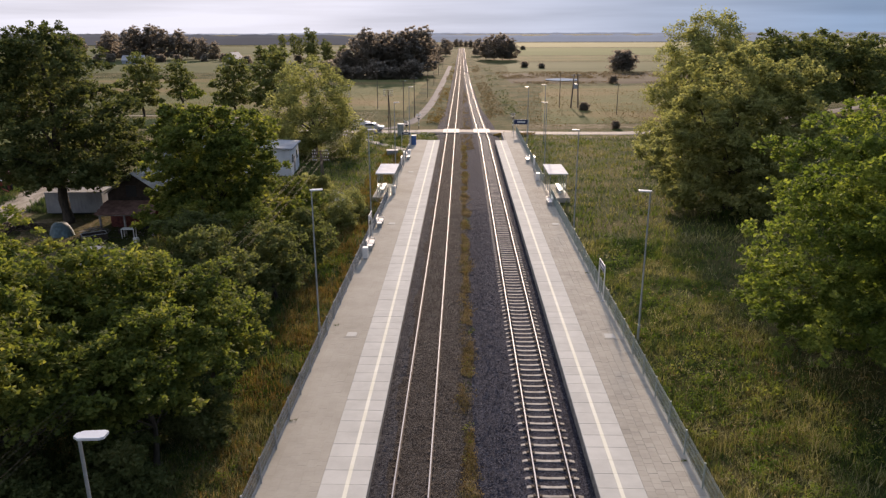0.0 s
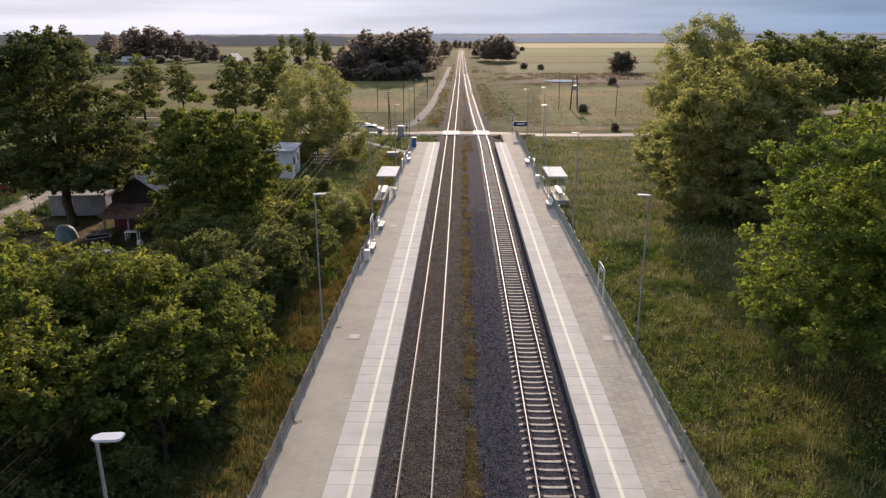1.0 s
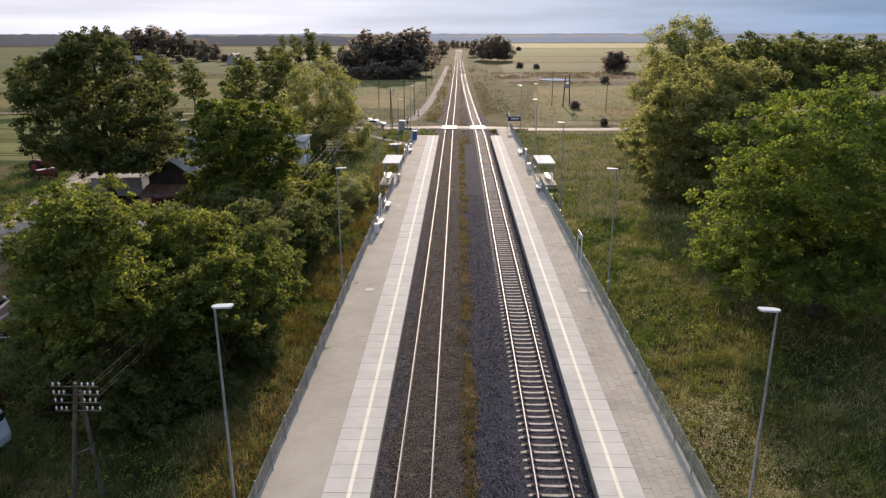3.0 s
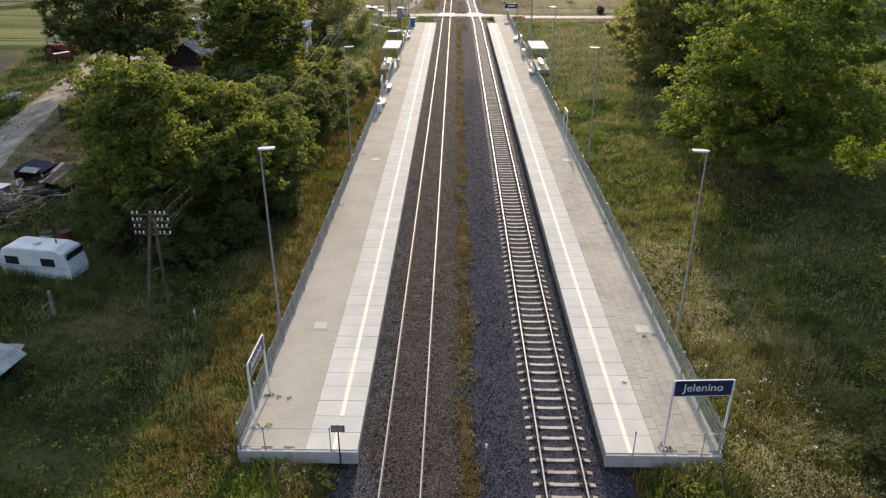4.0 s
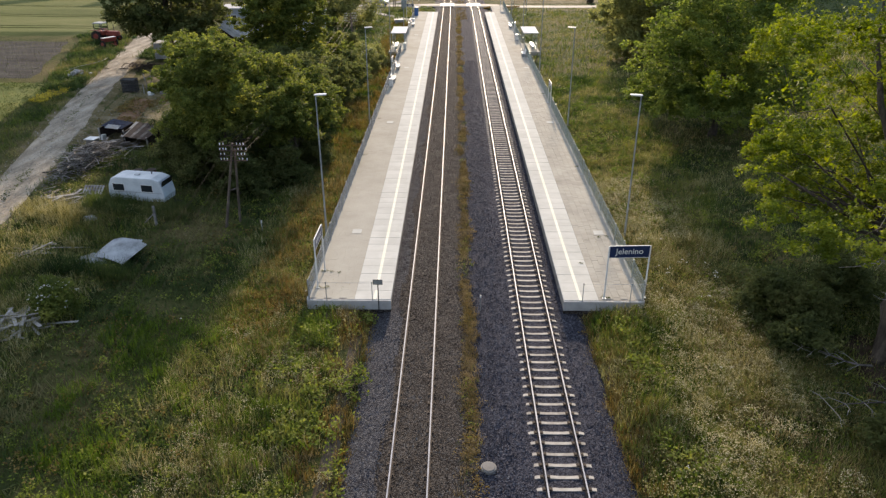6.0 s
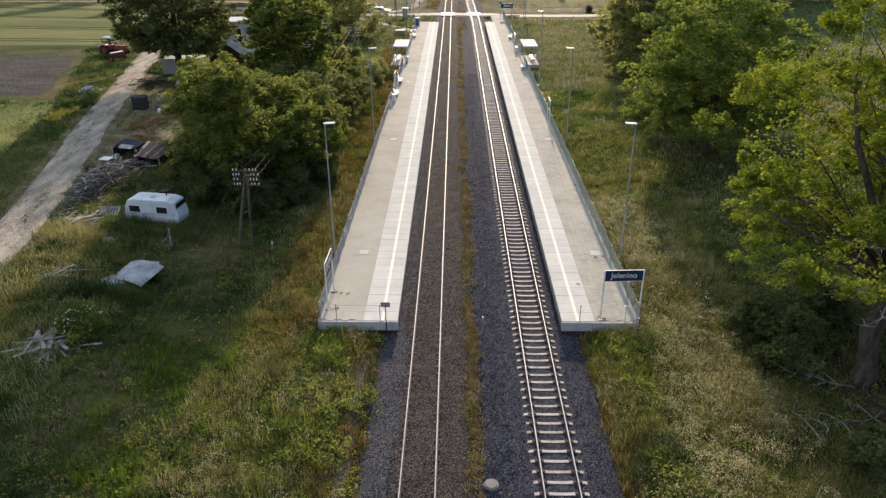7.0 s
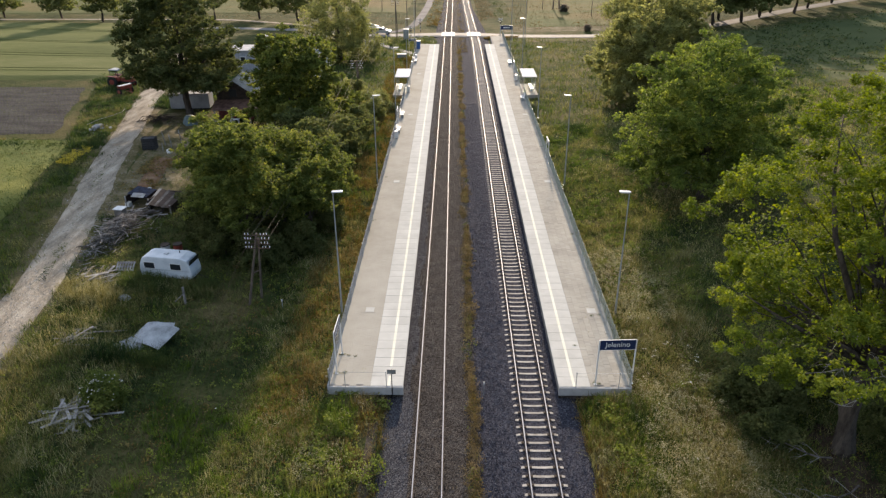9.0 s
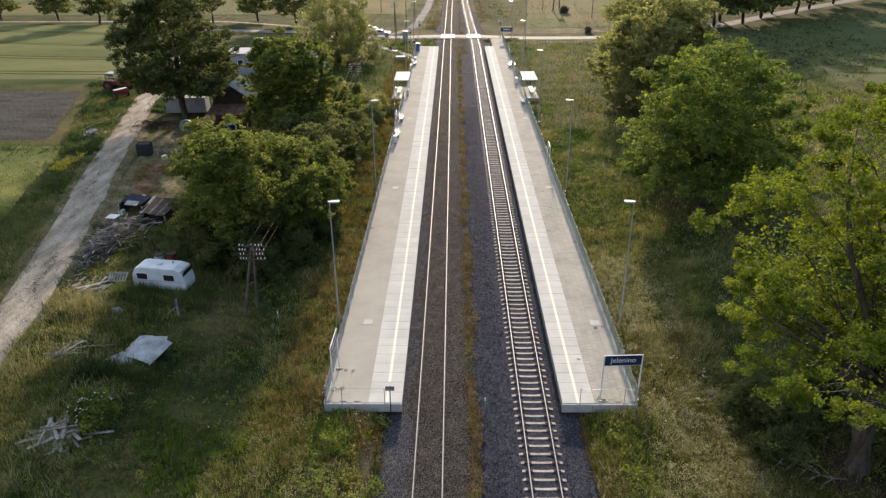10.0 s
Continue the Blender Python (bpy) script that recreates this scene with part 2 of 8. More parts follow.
M_ROAD = material("sandy_track", [(0.12, (0.2, 0.17, 0.128)), (0.5, (0.345, 0.296, 0.228)), (0.88, (0.48, 0.42, 0.335))], scale=1.0, contrast=2.1, fine=(0.9, 9), stretch=(1.3, 0.3, 1), bump=(1.0, 12), rough=0.95, spec=0.1, dist=0.13)
M_VERGE = material("track_verge_soil", [(0.15, (0.07, 0.07, 0.025)), (0.5, (0.14, 0.115, 0.06)), (0.85, (0.23, 0.195, 0.13))], scale=0.5, fine=(0.6, 4), bump=(0.8, 6), rough=0.98, spec=0.05, dist=0.15)
M_DECK = plain("polished_crossing_concrete", (0.304, 0.299, 0.29), 0.72, var=0.15, spec=0.15)
M_ASPHALT = material("worn_asphalt", [(0.2, (0.138, 0.131, 0.121)), (0.8, (0.221, 0.21, 0.195))], scale=0.5, fine=(0.3, 8), spec=0.15, rough=0.82, bump=(0.2, 40), dist=0.01)
M_LANE = material("greyish_lane_gravel", [(0.2, (0.135, 0.127, 0.122)), (0.8, (0.225, 0.212, 0.205))], scale=0.3, fine=(0.4, 4), spec=0.05, rough=0.95, bump=(0.3, 20), dist=0.02)
M_SOIL = material("field_soil", [(0.2, (0.04, 0.038, 0.036)), (0.6, (0.07, 0.066, 0.06)), (0.9, (0.09, 0.092, 0.07))], scale=0.35, fine=(0.7, 4), bump=(0.9, 4), rough=1.0, stretch=(0.5, 2.2, 1), spec=0.05, dist=0.15)
M_MEADOW = material("hay_meadow", [(0.15, (0.078, 0.092, 0.032)), (0.45, (0.11, 0.118, 0.046)), (0.65, (0.158, 0.128, 0.054)), (0.88, (0.2, 0.144, 0.072))], scale=0.035, fine=(0.5, 0.9), bump=(0.6, 2), rough=1.0, spec=0.05, stretch=(0.4, 1, 1), dist=0.3)
M_WHEAT = material("green_wheat_field", [(0.15, (0.06, 0.078, 0.023)), (0.5, (0.112, 0.124, 0.042)), (0.85, (0.17, 0.17, 0.07))], scale=0.07, fine=(0.35, 1.6), bump=(0.6, 4), rough=1.0, stretch=(0.35, 1, 1), spec=0.05, dist=0.2)
M_TRAM = plain("flattened_wheat", (0.085, 0.098, 0.03), 1.0, var=0.25, spec=0.05)
M_REED = material("brown_reeds", [(0.2, (0.04, 0.034, 0.024)), (0.5, (0.064, 0.052, 0.036)), (0.8, (0.075, 0.074, 0.036))], scale=0.06, fine=(0.6, 0.6), rough=1.0, spec=0.05)
M_FARFIELD = material("far_field", [(0.2, (0.05, 0.07, 0.026)), (0.5, (0.08, 0.095, 0.038)), (0.8, (0.12, 0.12, 0.055))], scale=0.012, fine=(0.4, 0.15), rough=1.0, stretch=(0.4, 1, 1), spec=0.05)
M_GREENCROP = material("fresh_green_crop", [(0.2, (0.065, 0.098, 0.025)), (0.5, (0.09, 0.12, 0.034)), (0.8, (0.125, 0.15, 0.05))], scale=0.009, fine=(0.4, 0.12), rough=1.0, stretch=(0.3, 1, 1), spec=0.05)
M_RIPE = material("ripe_yellow_field", [(0.2, (0.23, 0.215, 0.1)), (0.8, (0.29, 0.27, 0.14))], scale=0.02, rough=1.0, spec=0.05)
M_BARK = material("tree_bark", [(0.2, (0.03, 0.024, 0.018)), (0.8, (0.1, 0.082, 0.065))], scale=4, fine=(0.5, 20), stretch=(1, 1, 0.25), bump=(0.8, 14), rough=0.95, dist=0.04)
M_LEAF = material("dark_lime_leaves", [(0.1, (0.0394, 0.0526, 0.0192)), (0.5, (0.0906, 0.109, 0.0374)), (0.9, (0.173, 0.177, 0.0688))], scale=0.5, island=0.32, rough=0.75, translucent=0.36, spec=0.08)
M_LEAF_OAK = material("bright_oak_leaves", [(0.1, (0.0535, 0.0813, 0.0123)), (0.5, (0.137, 0.179, 0.0238)), (0.9, (0.278, 0.305, 0.0437))], scale=0.5, island=0.32, rough=0.7, translucent=0.38, spec=0.1)
M_LEAF_MAPLE = material("maple_leaves", [(0.1, (0.0515, 0.0818, 0.0202)), (0.5, (0.127, 0.17, 0.0403)), (0.9, (0.265, 0.297, 0.0728))], scale=0.4, island=0.32, rough=0.7, translucent=0.48, spec=0.08)
M_LEAF_BUSH = material("green_bush_leaves", [(0.1, (0.0466, 0.0672, 0.0184)), (0.5, (0.121, 0.15, 0.0381)), (0.9, (0.268, 0.273, 0.0714))], scale=0.5, island=0.32, rough=0.7, translucent=0.46, spec=0.08)
M_LEAF_GREY = material("greyish_willow_leaves", [(0.1, (0.113, 0.127, 0.0497)), (0.5, (0.221, 0.232, 0.0896)), (0.9, (0.346, 0.346, 0.14))], scale=0.5, island=0.32, rough=0.75, translucent=0.5, spec=0.08)
M_LEAF_MID = material("roadside_tree_leaves", [(0.1, (0.07, 0.085, 0.03)), (0.5, (0.13, 0.15, 0.053)), (0.9, (0.21, 0.22, 0.085))], scale=0.2, island=0.32, rough=0.75, translucent=0.45, spec=0.08)
# far leaves lightened past true leaf colour to imitate haze
M_LEAF_FAR = material("far_leaves_haze_lightened", [(0.1, (0.15, 0.135, 0.112)), (0.5, (0.2, 0.18, 0.15)), (0.9, (0.25, 0.226, 0.188))], scale=0.1, island=0.25, rough=0.7, translucent=0.72, spec=0.08)
M_TILE = material("brown_roof_tiles", [(0.2, (0.12, 0.065, 0.05)), (0.8, (0.24, 0.14, 0.11))], scale=2, fine=(0.4, 12), each=0.4, bump=(0.4, 20), rough=0.85)
M_REDROOF = material("red_roof_tiles", [(0.2, (0.2, 0.07, 0.045)), (0.8, (0.32, 0.13, 0.085))], scale=2, fine=(0.4, 12), rough=0.85, bump=(0.3, 20))
M_PLASTER = material("pale_plaster", [(0.2, (0.5, 0.51, 0.52)), (0.8, (0.66, 0.67, 0.68))], scale=0.8, fine=(0.3, 10), rough=0.9)
M_GREYROOF = material("grey_sheet_roof", [(0.2, (0.26, 0.27, 0.28)), (0.8, (0.4, 0.41, 0.42))], scale=0.8, fine=(0.3, 10), rough=0.75)
M_ASBEST = material("weathered_corrugated_sheet", [(0.15, (0.2, 0.205, 0.2)), (0.5, (0.36, 0.37, 0.37)), (0.85, (0.48, 0.49, 0.49))], scale=1.2, fine=(0.5, 9), rough=0.85, bump=(0.3, 25))
M_GREYWOOD = material("weathered_grey_wood", [(0.15, (0.12, 0.11, 0.10)), (0.5, (0.24, 0.225, 0.205)), (0.85, (0.4, 0.385, 0.36))], scale=2, island=0.6, fine=(0.4, 16), rough=0.9)
M_BRANCH = material("dark_cut_branches", [(0.15, (0.06, 0.052, 0.046)), (0.5, (0.14, 0.125, 0.113)), (0.85, (0.32, 0.3, 0.275))], scale=2, island=0.7, each=0.7, rough=0.9)
M_DEADWOOD = plain("bleached_dead_wood", (0.259, 0.245, 0.223), 0.9, var=0.25)
M_TARP = plain("dark_blue_tarpaulin", (0.03, 0.035, 0.06), 0.6, var=0.4)
M_OLDTARP = plain("faded_blue_green_tarpaulin", (0.1, 0.15, 0.16), 0.6, var=0.3)
M_GREYWALL = plain("grey_plaster", (0.3, 0.32, 0.35), 0.9)
M_RUSTSOIL = material("rusty_bare_soil", [(0.15, (0.1, 0.07, 0.04)), (0.5, (0.19, 0.11, 0.065)), (0.85, (0.25, 0.17, 0.11))], scale=0.8, fine=(0.6, 6), bump=(0.8, 8), rough=1.0, spec=0.05, dist=0.1)
M_BARESOIL = material("bare_grey_brown_soil", [(0.15, (0.055, 0.044, 0.032)), (0.5, (0.095, 0.076, 0.055)), (0.85, (0.15, 0.125, 0.098))], scale=0.9, fine=(0.5, 9), bump=(0.8, 12), rough=1.0, spec=0.05, dist=0.08)
M_DARKSOIL = material("dark_leaf_litter", [(0.15, (0.03, 0.022, 0.016)), (0.5, (0.055, 0.04, 0.028)), (0.85, (0.09, 0.068, 0.05))], scale=1.2, fine=(0.6, 9), bump=(0.8, 12), rough=1.0, spec=0.03, dist=0.08)
M_POLEWOOD = material("tarred_pole_wood", [(0.2, (0.08, 0.062, 0.05)), (0.8, (0.18, 0.145, 0.118))], scale=3, stretch=(1, 1, 0.2), fine=(0.4, 16), rough=0.9)
M_CERAMIC = plain("white_insulator", (0.72, 0.73, 0.73), 0.25, var=0.05)
# sunlit tone painted on the far spans, same wire darker near by
M_WIRE = plain("weathered_wire_sun_toned", (0.07, 0.056, 0.047), 0.7, 0.1, spec=0.15)
M_WIRE_DARK = plain("near_wire_darkened", (0.045, 0.036, 0.03), 0.95, 0.0, spec=0.02)
# bluish tint paints the sky's reflection into the faded white
M_CARAVAN = material("faded_caravan_sky_tinted", [(0.15, (0.414, 0.469, 0.506)), (0.6, (0.561, 0.607, 0.635)), (0.9, (0.644, 0.681, 0.695))], scale=1.1, fine=(0.3, 9), rough=0.4, spec=0.5)
M_GLASSDARK = plain("dark_window_glass", (0.02, 0.024, 0.028), 0.08, var=0.05, spec=0.6)
M_TRACTOR = plain("faded_red_tractor_paint", (0.2, 0.04, 0.028), 0.5, var=0.25)
M_TYRE = plain("black_rubber", (0.02, 0.02, 0.02), 0.9)
M_SILVER = plain("silver_car_paint", (0.55, 0.57, 0.58), 0.25, 0.5, 0.05, spec=0.6)
M_REDBOARD = plain("dark_red_painted_boards", (0.13, 0.04, 0.034), 0.85, var=0.35)
M_BOARD = plain("dark_board_wood", (0.045, 0.032, 0.026), 0.9, var=0.3)
M_WATER = plain("pond_water", (0.3, 0.31, 0.31), 0.03, var=0.05, spec=1.0)
# bluish colour and emission imitate haze in front of the far woods
M_HILLFAR = hazy("hills_with_painted_haze", (0.16, 0.18, 0.2), (0.21, 0.235, 0.26), (0.135, 0.15, 0.178))
M_HILLMID = hazy("wood_with_painted_haze", (0.06, 0.066, 0.064), (0.09, 0.096, 0.092), (0.06, 0.06, 0.066))
M_CRATE = plain("dark_plastic_crate", (0.025, 0.028, 0.033), 0.6)


def clear_glass():
    m = bpy.data.materials.new("shelter_glass")
    m.use_nodes = True
    b = m.node_tree.nodes["Principled BSDF"]
    b.inputs["Base Color"].default_value, b.inputs["Roughness"].default_value = (0.86, 0.92, 0.92, 1), 0.04
    b.inputs["Transmission Weight"].default_value, b.inputs["IOR"].default_value = 1.0, 1.08
    return m


M_GLASS = clear_glass()

# ---- mesh helpers ----


class Geo:
    """Vertices and faces gathered from boxes, tubes and sheets."""

    def __init__(self):
        self.v, self.f, self.mi = [], [], []

    def add(self, vs, fs, slot=0):
        k = len(self.v)
        self.v += [tuple(p) for p in vs]
        self.f += [tuple(i + k for i in q) for q in fs]
        self.mi += [slot] * len(fs)
        return self

    def box(self, c, s, rz=0.0, m=None, slot=0, taper=1.0):
        x, y, z = (q / 2 for q in s)
        vs = [Vector((a * x * (taper if d > 0 else 1), b * y * (taper if d > 0 else 1), d * z)) for d in (-1, 1) for a, b in ((-1, -1), (1, -1), (1, 1), (-1, 1))]
        t = Matrix.Translation(c) @ (m if m is not None else Matrix.Rotation(radians(rz), 4, "Z"))
        return self.add([t @ p for p in vs], [(3, 2, 1, 0), (4, 5, 6, 7), (0, 1, 5, 4), (1, 2, 6, 5), (2, 3, 7, 6), (3, 0, 4, 7)], slot)

    def tube(self, p0, p1, r0, r1=None, n=8, caps=True, slot=0):
        p0, p1 = Vector(p0), Vector(p1)
        r1 = r0 if r1 is None else r1
        q = (p1 - p0).to_track_quat("Z", "Y")
        ring = [Vector((math.cos(2 * math.pi * i / n), math.sin(2 * math.pi * i / n), 0)) for i in range(n)]
        vs = [p0 + q @ (p * r0) for p in ring] + [p1 + q @ (p * r1) for p in ring]
        fs = [(i, (i + 1) % n, n + (i + 1) % n, n + i) for i in range(n)]
        if caps:
            fs += [tuple(range(n - 1, -1, -1)), tuple(range(n, 2 * n))]
        return self.add(vs, fs, slot)

    def limb(self, pts, radii, n=7, slot=0):
        pts = [Vector(p) for p in pts]
        vs, fs = [], []
        for i, (p, r) in enumerate(zip(pts, radii)):
            q = (pts[min(i + 1, len(pts) - 1)] - pts[max(i - 1, 0)]).to_track_quat("Z", "Y")
            vs += [p + q @ Vector((math.cos(2 * math.pi * k / n) * r, math.sin(2 * math.pi * k / n) * r, 0)) for k in range(n)]
            if i:
                a, b = (i - 1) * n, i * n
                fs += [(a + k, a + (k + 1) % n, b + (k + 1) % n, b + k) for k in range(n)]
        fs += [tuple(range(n - 1, -1, -1)), tuple(range((len(pts) - 1) * n, len(pts) * n))]
        return self.add(vs, fs, slot)

    def prism(self, outline, x0, x1, slot=0, m=None):
        """An outline in (y, z) pushed from x0 to x1."""
        n = len(outline)
        vs = [Vector((x, y, z)) for x in (x0, x1) for y, z in outline]
        if m is not None:
            vs = [m @ p for p in vs]
        fs = [(i, n + i, n + (i + 1) % n, (i + 1) % n) for i in range(n)] + [tuple(range(n)), tuple(range(2 * n - 1, n - 1, -1))]
        return self.add(vs, fs, slot)

    def mesh(self, name, mats, bevel=0.0, smooth=False, segments=2):
        me = bpy.data.meshes.new(name)
        me.from_pydata(self.v, [], self.f)
        for mt in (mats if isinstance(mats, (list, tuple)) else [mats]):
            me.materials.append(mt)
        if any(self.mi):
            me.polygons.foreach_set("material_index", self.mi)
        bm = bmesh.new()
        bm.from_mesh(me)
        bmesh.ops.recalc_face_normals(bm, faces=bm.faces)
        if bevel:
            sharp = [e for e in bm.edges if len(e.link_faces) == 2 and e.calc_face_angle(0) > 0.5]
            bmesh.ops.bevel(bm, geom=sharp, offset=bevel, segments=segments, affect="EDGES", profile=0.6)
        bm.to_mesh(me)
        bm.free()
        if smooth:
            me.polygons.foreach_set("use_smooth", [True] * len(me.polygons))
        return me


def part(name, geo, mats, parent=None, label="", bevel=0.0, smooth=False, loc=None):
    me = geo if isinstance(geo, bpy.types.Mesh) else geo.mesh(name, mats, bevel, smooth)
    ob = new(name, me)
    if parent is not None:
        ob.parent = parent
    if loc is not None:
        ob.location = loc
    if label:
        ob["label"] = label
    return ob


def thing(name, m, label, category, group="", kind=""):
    ob = new(name)
    ob.empty_display_size = 0.3
    ob.matrix_basis = m
    return tagged(ob, label, category, group, kind)


def raw_mesh(name, verts, faces, mats):
    """A mesh from arrays: faces all with the same number of corners."""
    verts, faces = np.asarray(verts, dtype=np.float32), np.asarray(faces, dtype=np.int32)
    me = bpy.data.meshes.new(name)
    me.vertices.add(len(verts))
    me.vertices.foreach_set("co", verts.ravel())
    k = faces.shape[1]
    me.loops.add(faces.size)
    me.loops.foreach_set("vertex_index", faces.ravel())
    me.polygons.add(len(faces))
    me.polygons.foreach_set("loop_start", np.arange(0, faces.size, k, dtype=np.int32))
    me.update(calc_edges=True)
    me.validate()
    me.polygons.foreach_set("use_smooth", [False] * len(me.polygons))
    for mt in (mats if isinstance(mats, (list, tuple)) else [mats]):
        me.materials.append(mt)
    return me


rng = np.random.default_rng(7)

# ---- the lie of the land ----


def land(x, y):
    x, y = np.asarray(x, dtype=float), np.asarray(y, dtype=float)
    h = np.where(x < 0, np.interp(-x, [4.5, 5.25, 6.0, 6.75, 10.5, 15, 22, 36, 55, 200], [-0.6, -0.52, -0.28, -0.03, 0.03, 0.15, 0.8, 2.0, 2.6, 2.6]), np.interp(x, [4.5, 5.25, 6.0, 6.75, 10.5, 15, 20, 40, 200], [-0.6, -0.52, -0.28, -0.03, 0.03, 0.35, 0.7, 1.0, 1.0]))
    k = np.clip((y - 80) / 48, 0, 1)
    k = k * k * (3 - 2 * k)
    left_k = np.clip((y - 106) / 62, 0, 1)
    k = np.where(x < -35, np.minimum(k, left_k), k)
    low = np.interp(np.abs(x), [5.4, 6.8], [-0.5, -0.25])
    return h * (1 - k) + low * k


def lie(x, y):
    return float(land(x, y))


def ground_sheet():
    xs = np.concatenate([-np.geomspace(4200, 70, 26), np.arange(-66, -10.6, 1.5), np.arange(-10.5, 10.6, 0.75), np.arange(12, 66.1, 1.5), np.geomspace(70, 4200, 26)])
    ys = np.concatenate([-np.geomspace(900, 46, 12), np.arange(-44, 150, 1.5), np.geomspace(152, 4700, 48)])
    X, Y = np.meshgrid(xs, ys)
    Z = land(X, Y)
    wob = np.array([noise.noise(Vector((x * 0.23, y * 0.23, 3.0))) for x, y in zip(X.ravel(), Y.ravel())]).reshape(X.shape)
    Z = Z + wob * 0.10 * (np.abs(X) > 11)
    nx, ny = len(xs), len(ys)
    idx = np.arange(nx * ny).reshape(ny, nx)
    F = np.stack([idx[:-1, :-1], idx[:-1, 1:], idx[1:, 1:], idx[1:, :-1]], -1).reshape(-1, 4)
    me = raw_mesh("ground", np.stack([X, Y, Z], -1).reshape(-1, 3), F, M_GROUND)
    me.polygons.foreach_set("use_smooth", [True] * len(me.polygons))
    tagged(new("ground", me), "rough green and straw-coloured meadow ground", "ground", kind="structure")


ground_sheet()


def strip(name, pts, width, mat, label, lift=0.07, category="road", wobble=0.0, z=None):
    """A road or path that follows the land along a line of points."""
    P = [Vector((a, b, 0)) for a, b in pts]
    line = []
    for a, b in zip(P, P[1:]):
        n = max(1, int((b - a).length / 2.0))
        line += [a.lerp(b, i / n) for i in range(n)]
    line.append(P[-1])
    for _ in range(6):
        line = [line[0]] + [(line[i - 1] + line[i] * 2 + line[i + 1]) / 4 for i in range(1, len(line) - 1)] + [line[-1]]
    vs, fs = [], []
    K = 7
    for i, p in enumerate(line):
        d = (line[min(i + 1, len(line) - 1)] - line[max(i - 1, 0)]).normalized()
        s = Vector((d.y, -d.x, 0))
        for j in range(K):
            u = (j / (K - 1) - 0.5) * width
            if j in (0, K - 1):
                u += wobble * noise.noise(Vector((i * 0.45, j, 5)))
            q = p + s * u
            h = lie(q.x, q.y) if z is None else z(q.x, q.y)
            rut = -0.03 * math.exp(-((abs(u) - width * 0.27) / 0.3) ** 2) if wobble else 0
            vs.append((q.x, q.y, h + (lift if 0 < j < K - 1 else -0.12) + rut))
        if i:
            a, b = (i - 1) * K, i * K
            fs += [(a + j, a + j + 1, b + j + 1, b + j) for j in range(K - 1)]
    ob = new(name, raw_mesh(name, vs, fs, mat))
    return tagged(ob, label, category, kind="structure")


def patch(name, corners, mat, label, lift=0.06, cell=2.5, category="field"):
    """A field with four corners, laid on the land."""
    a, b, c, d = (np.array(p, dtype=float) for p in corners)
    nu, nv = max(2, int(np.linalg.norm(b - a) / cell)), max(2, int(np.linalg.norm(d - a) / cell))
    U, V = np.meshgrid(np.linspace(0, 1, nu + 1), np.linspace(0, 1, nv + 1))
    P = (a * ((1 - U) * (1 - V))[..., None] + b * (U * (1 - V))[..., None] + c * (U * V)[..., None] + d * ((1 - U) * V)[..., None])
    jag = np.array([noise.noise(Vector((x * 0.12, y * 0.12, 9))) for x, y in P.reshape(-1, 2)]).reshape(U.shape)
    edge = (U == 0) | (U == 1) | (V == 0) | (V == 1)
    P = P + (jag * edge)[..., None] * 0.8
    Z = land(P[..., 0], P[..., 1]) + np.where(edge, -0.15, lift)
    idx = np.arange(U.size).reshape(U.shape)
    F = np.stack([idx[:-1, :-1], idx[:-1, 1:], idx[1:, 1:], idx[1:, :-1]], -1).reshape(-1, 4)
    ob = new(name, raw_mesh(name, np.concatenate([P, Z[..., None]], -1).reshape(-1, 3), F, mat))
    return tagged(ob, label, category, kind="structure")


ROAD_LINE = [(-30.4, -14), (-30.7, 2), (-31.2, 8), (-32.2, 14.5), (-33.3, 20.5), (-35.6, 30), (-38.1, 39), (-40.6, 50), (-44.0, 65), (-46.2, 75), (-49, 88), (-52, 100)]
strip("dirt_road_verge", ROAD_LINE, 6.4, M_VERGE, "trodden soil verge along the dirt road", 0.05, "verge", 1.6)
strip("dirt_road", ROAD_LINE, 4.1, M_ROAD, "pale sandy dirt road with worn wheel ruts", 0.11, "road", 1.5)
strip("rust_soil", [(-33.6, 44), (-32.8, 40), (-32.2, 35)], 2.6, M_RUSTSOIL, "reddish bare ground with withered weeds", 0.1, "soil", 1.2)
strip("yard", [(-37, 62), (-34, 48), (-32.5, 36), (-30, 29)], 7.0, M_VERGE, "bare trodden farmyard soil", 0.06, "yard", 2.0)
patch("trackside_soil", [(-7.1, -44), (-5.75, -44), (-5.75, 4.6), (-6.9, 4.6)], M_BARESOIL, "bare stony soil beside the ballast", 0.05, 0.4, "soil")
patch("trackside_soil", [(5.75, -44), (6.9, -44), (6.7, 4.6), (5.75, 4.6)], M_BARESOIL, "bare stony soil beside the ballast", 0.05, 0.4, "soil")
strip("oak_soil", [(19.2, 1.5), (18.2, -0.8), (17.6, -3.0), (18.2, -5.0)], 3.4, M_DARKSOIL, "dark bare soil and leaf litter under the oak", 0.07, "soil", 1.0)
patch("grass_crop", [(-90, -16), (-33.9, -14), (-45.0, 49.4), (-100, 46.2)], M_CROP, "soft olive-green standing grass crop", 0.22, 1.2)
patch("ploughed_field", [(-100, 46), (-46.5, 49.5), (-55, 75.5), (-110, 77)], M_SOIL, "dark tilled soil with low crop rows")
patch("wheat_field", [(-240, 79), (-54, 78.5), (-62, 150), (-260, 160)], M_WHEAT, "green wheat field with sprayer tramlines", 0.35)
patch("meadow_far", [(-260, 172), (-14, 172), (-14, 285), (-260, 300)], M_MEADOW, "pale green hay meadow beyond the road", 0.25)
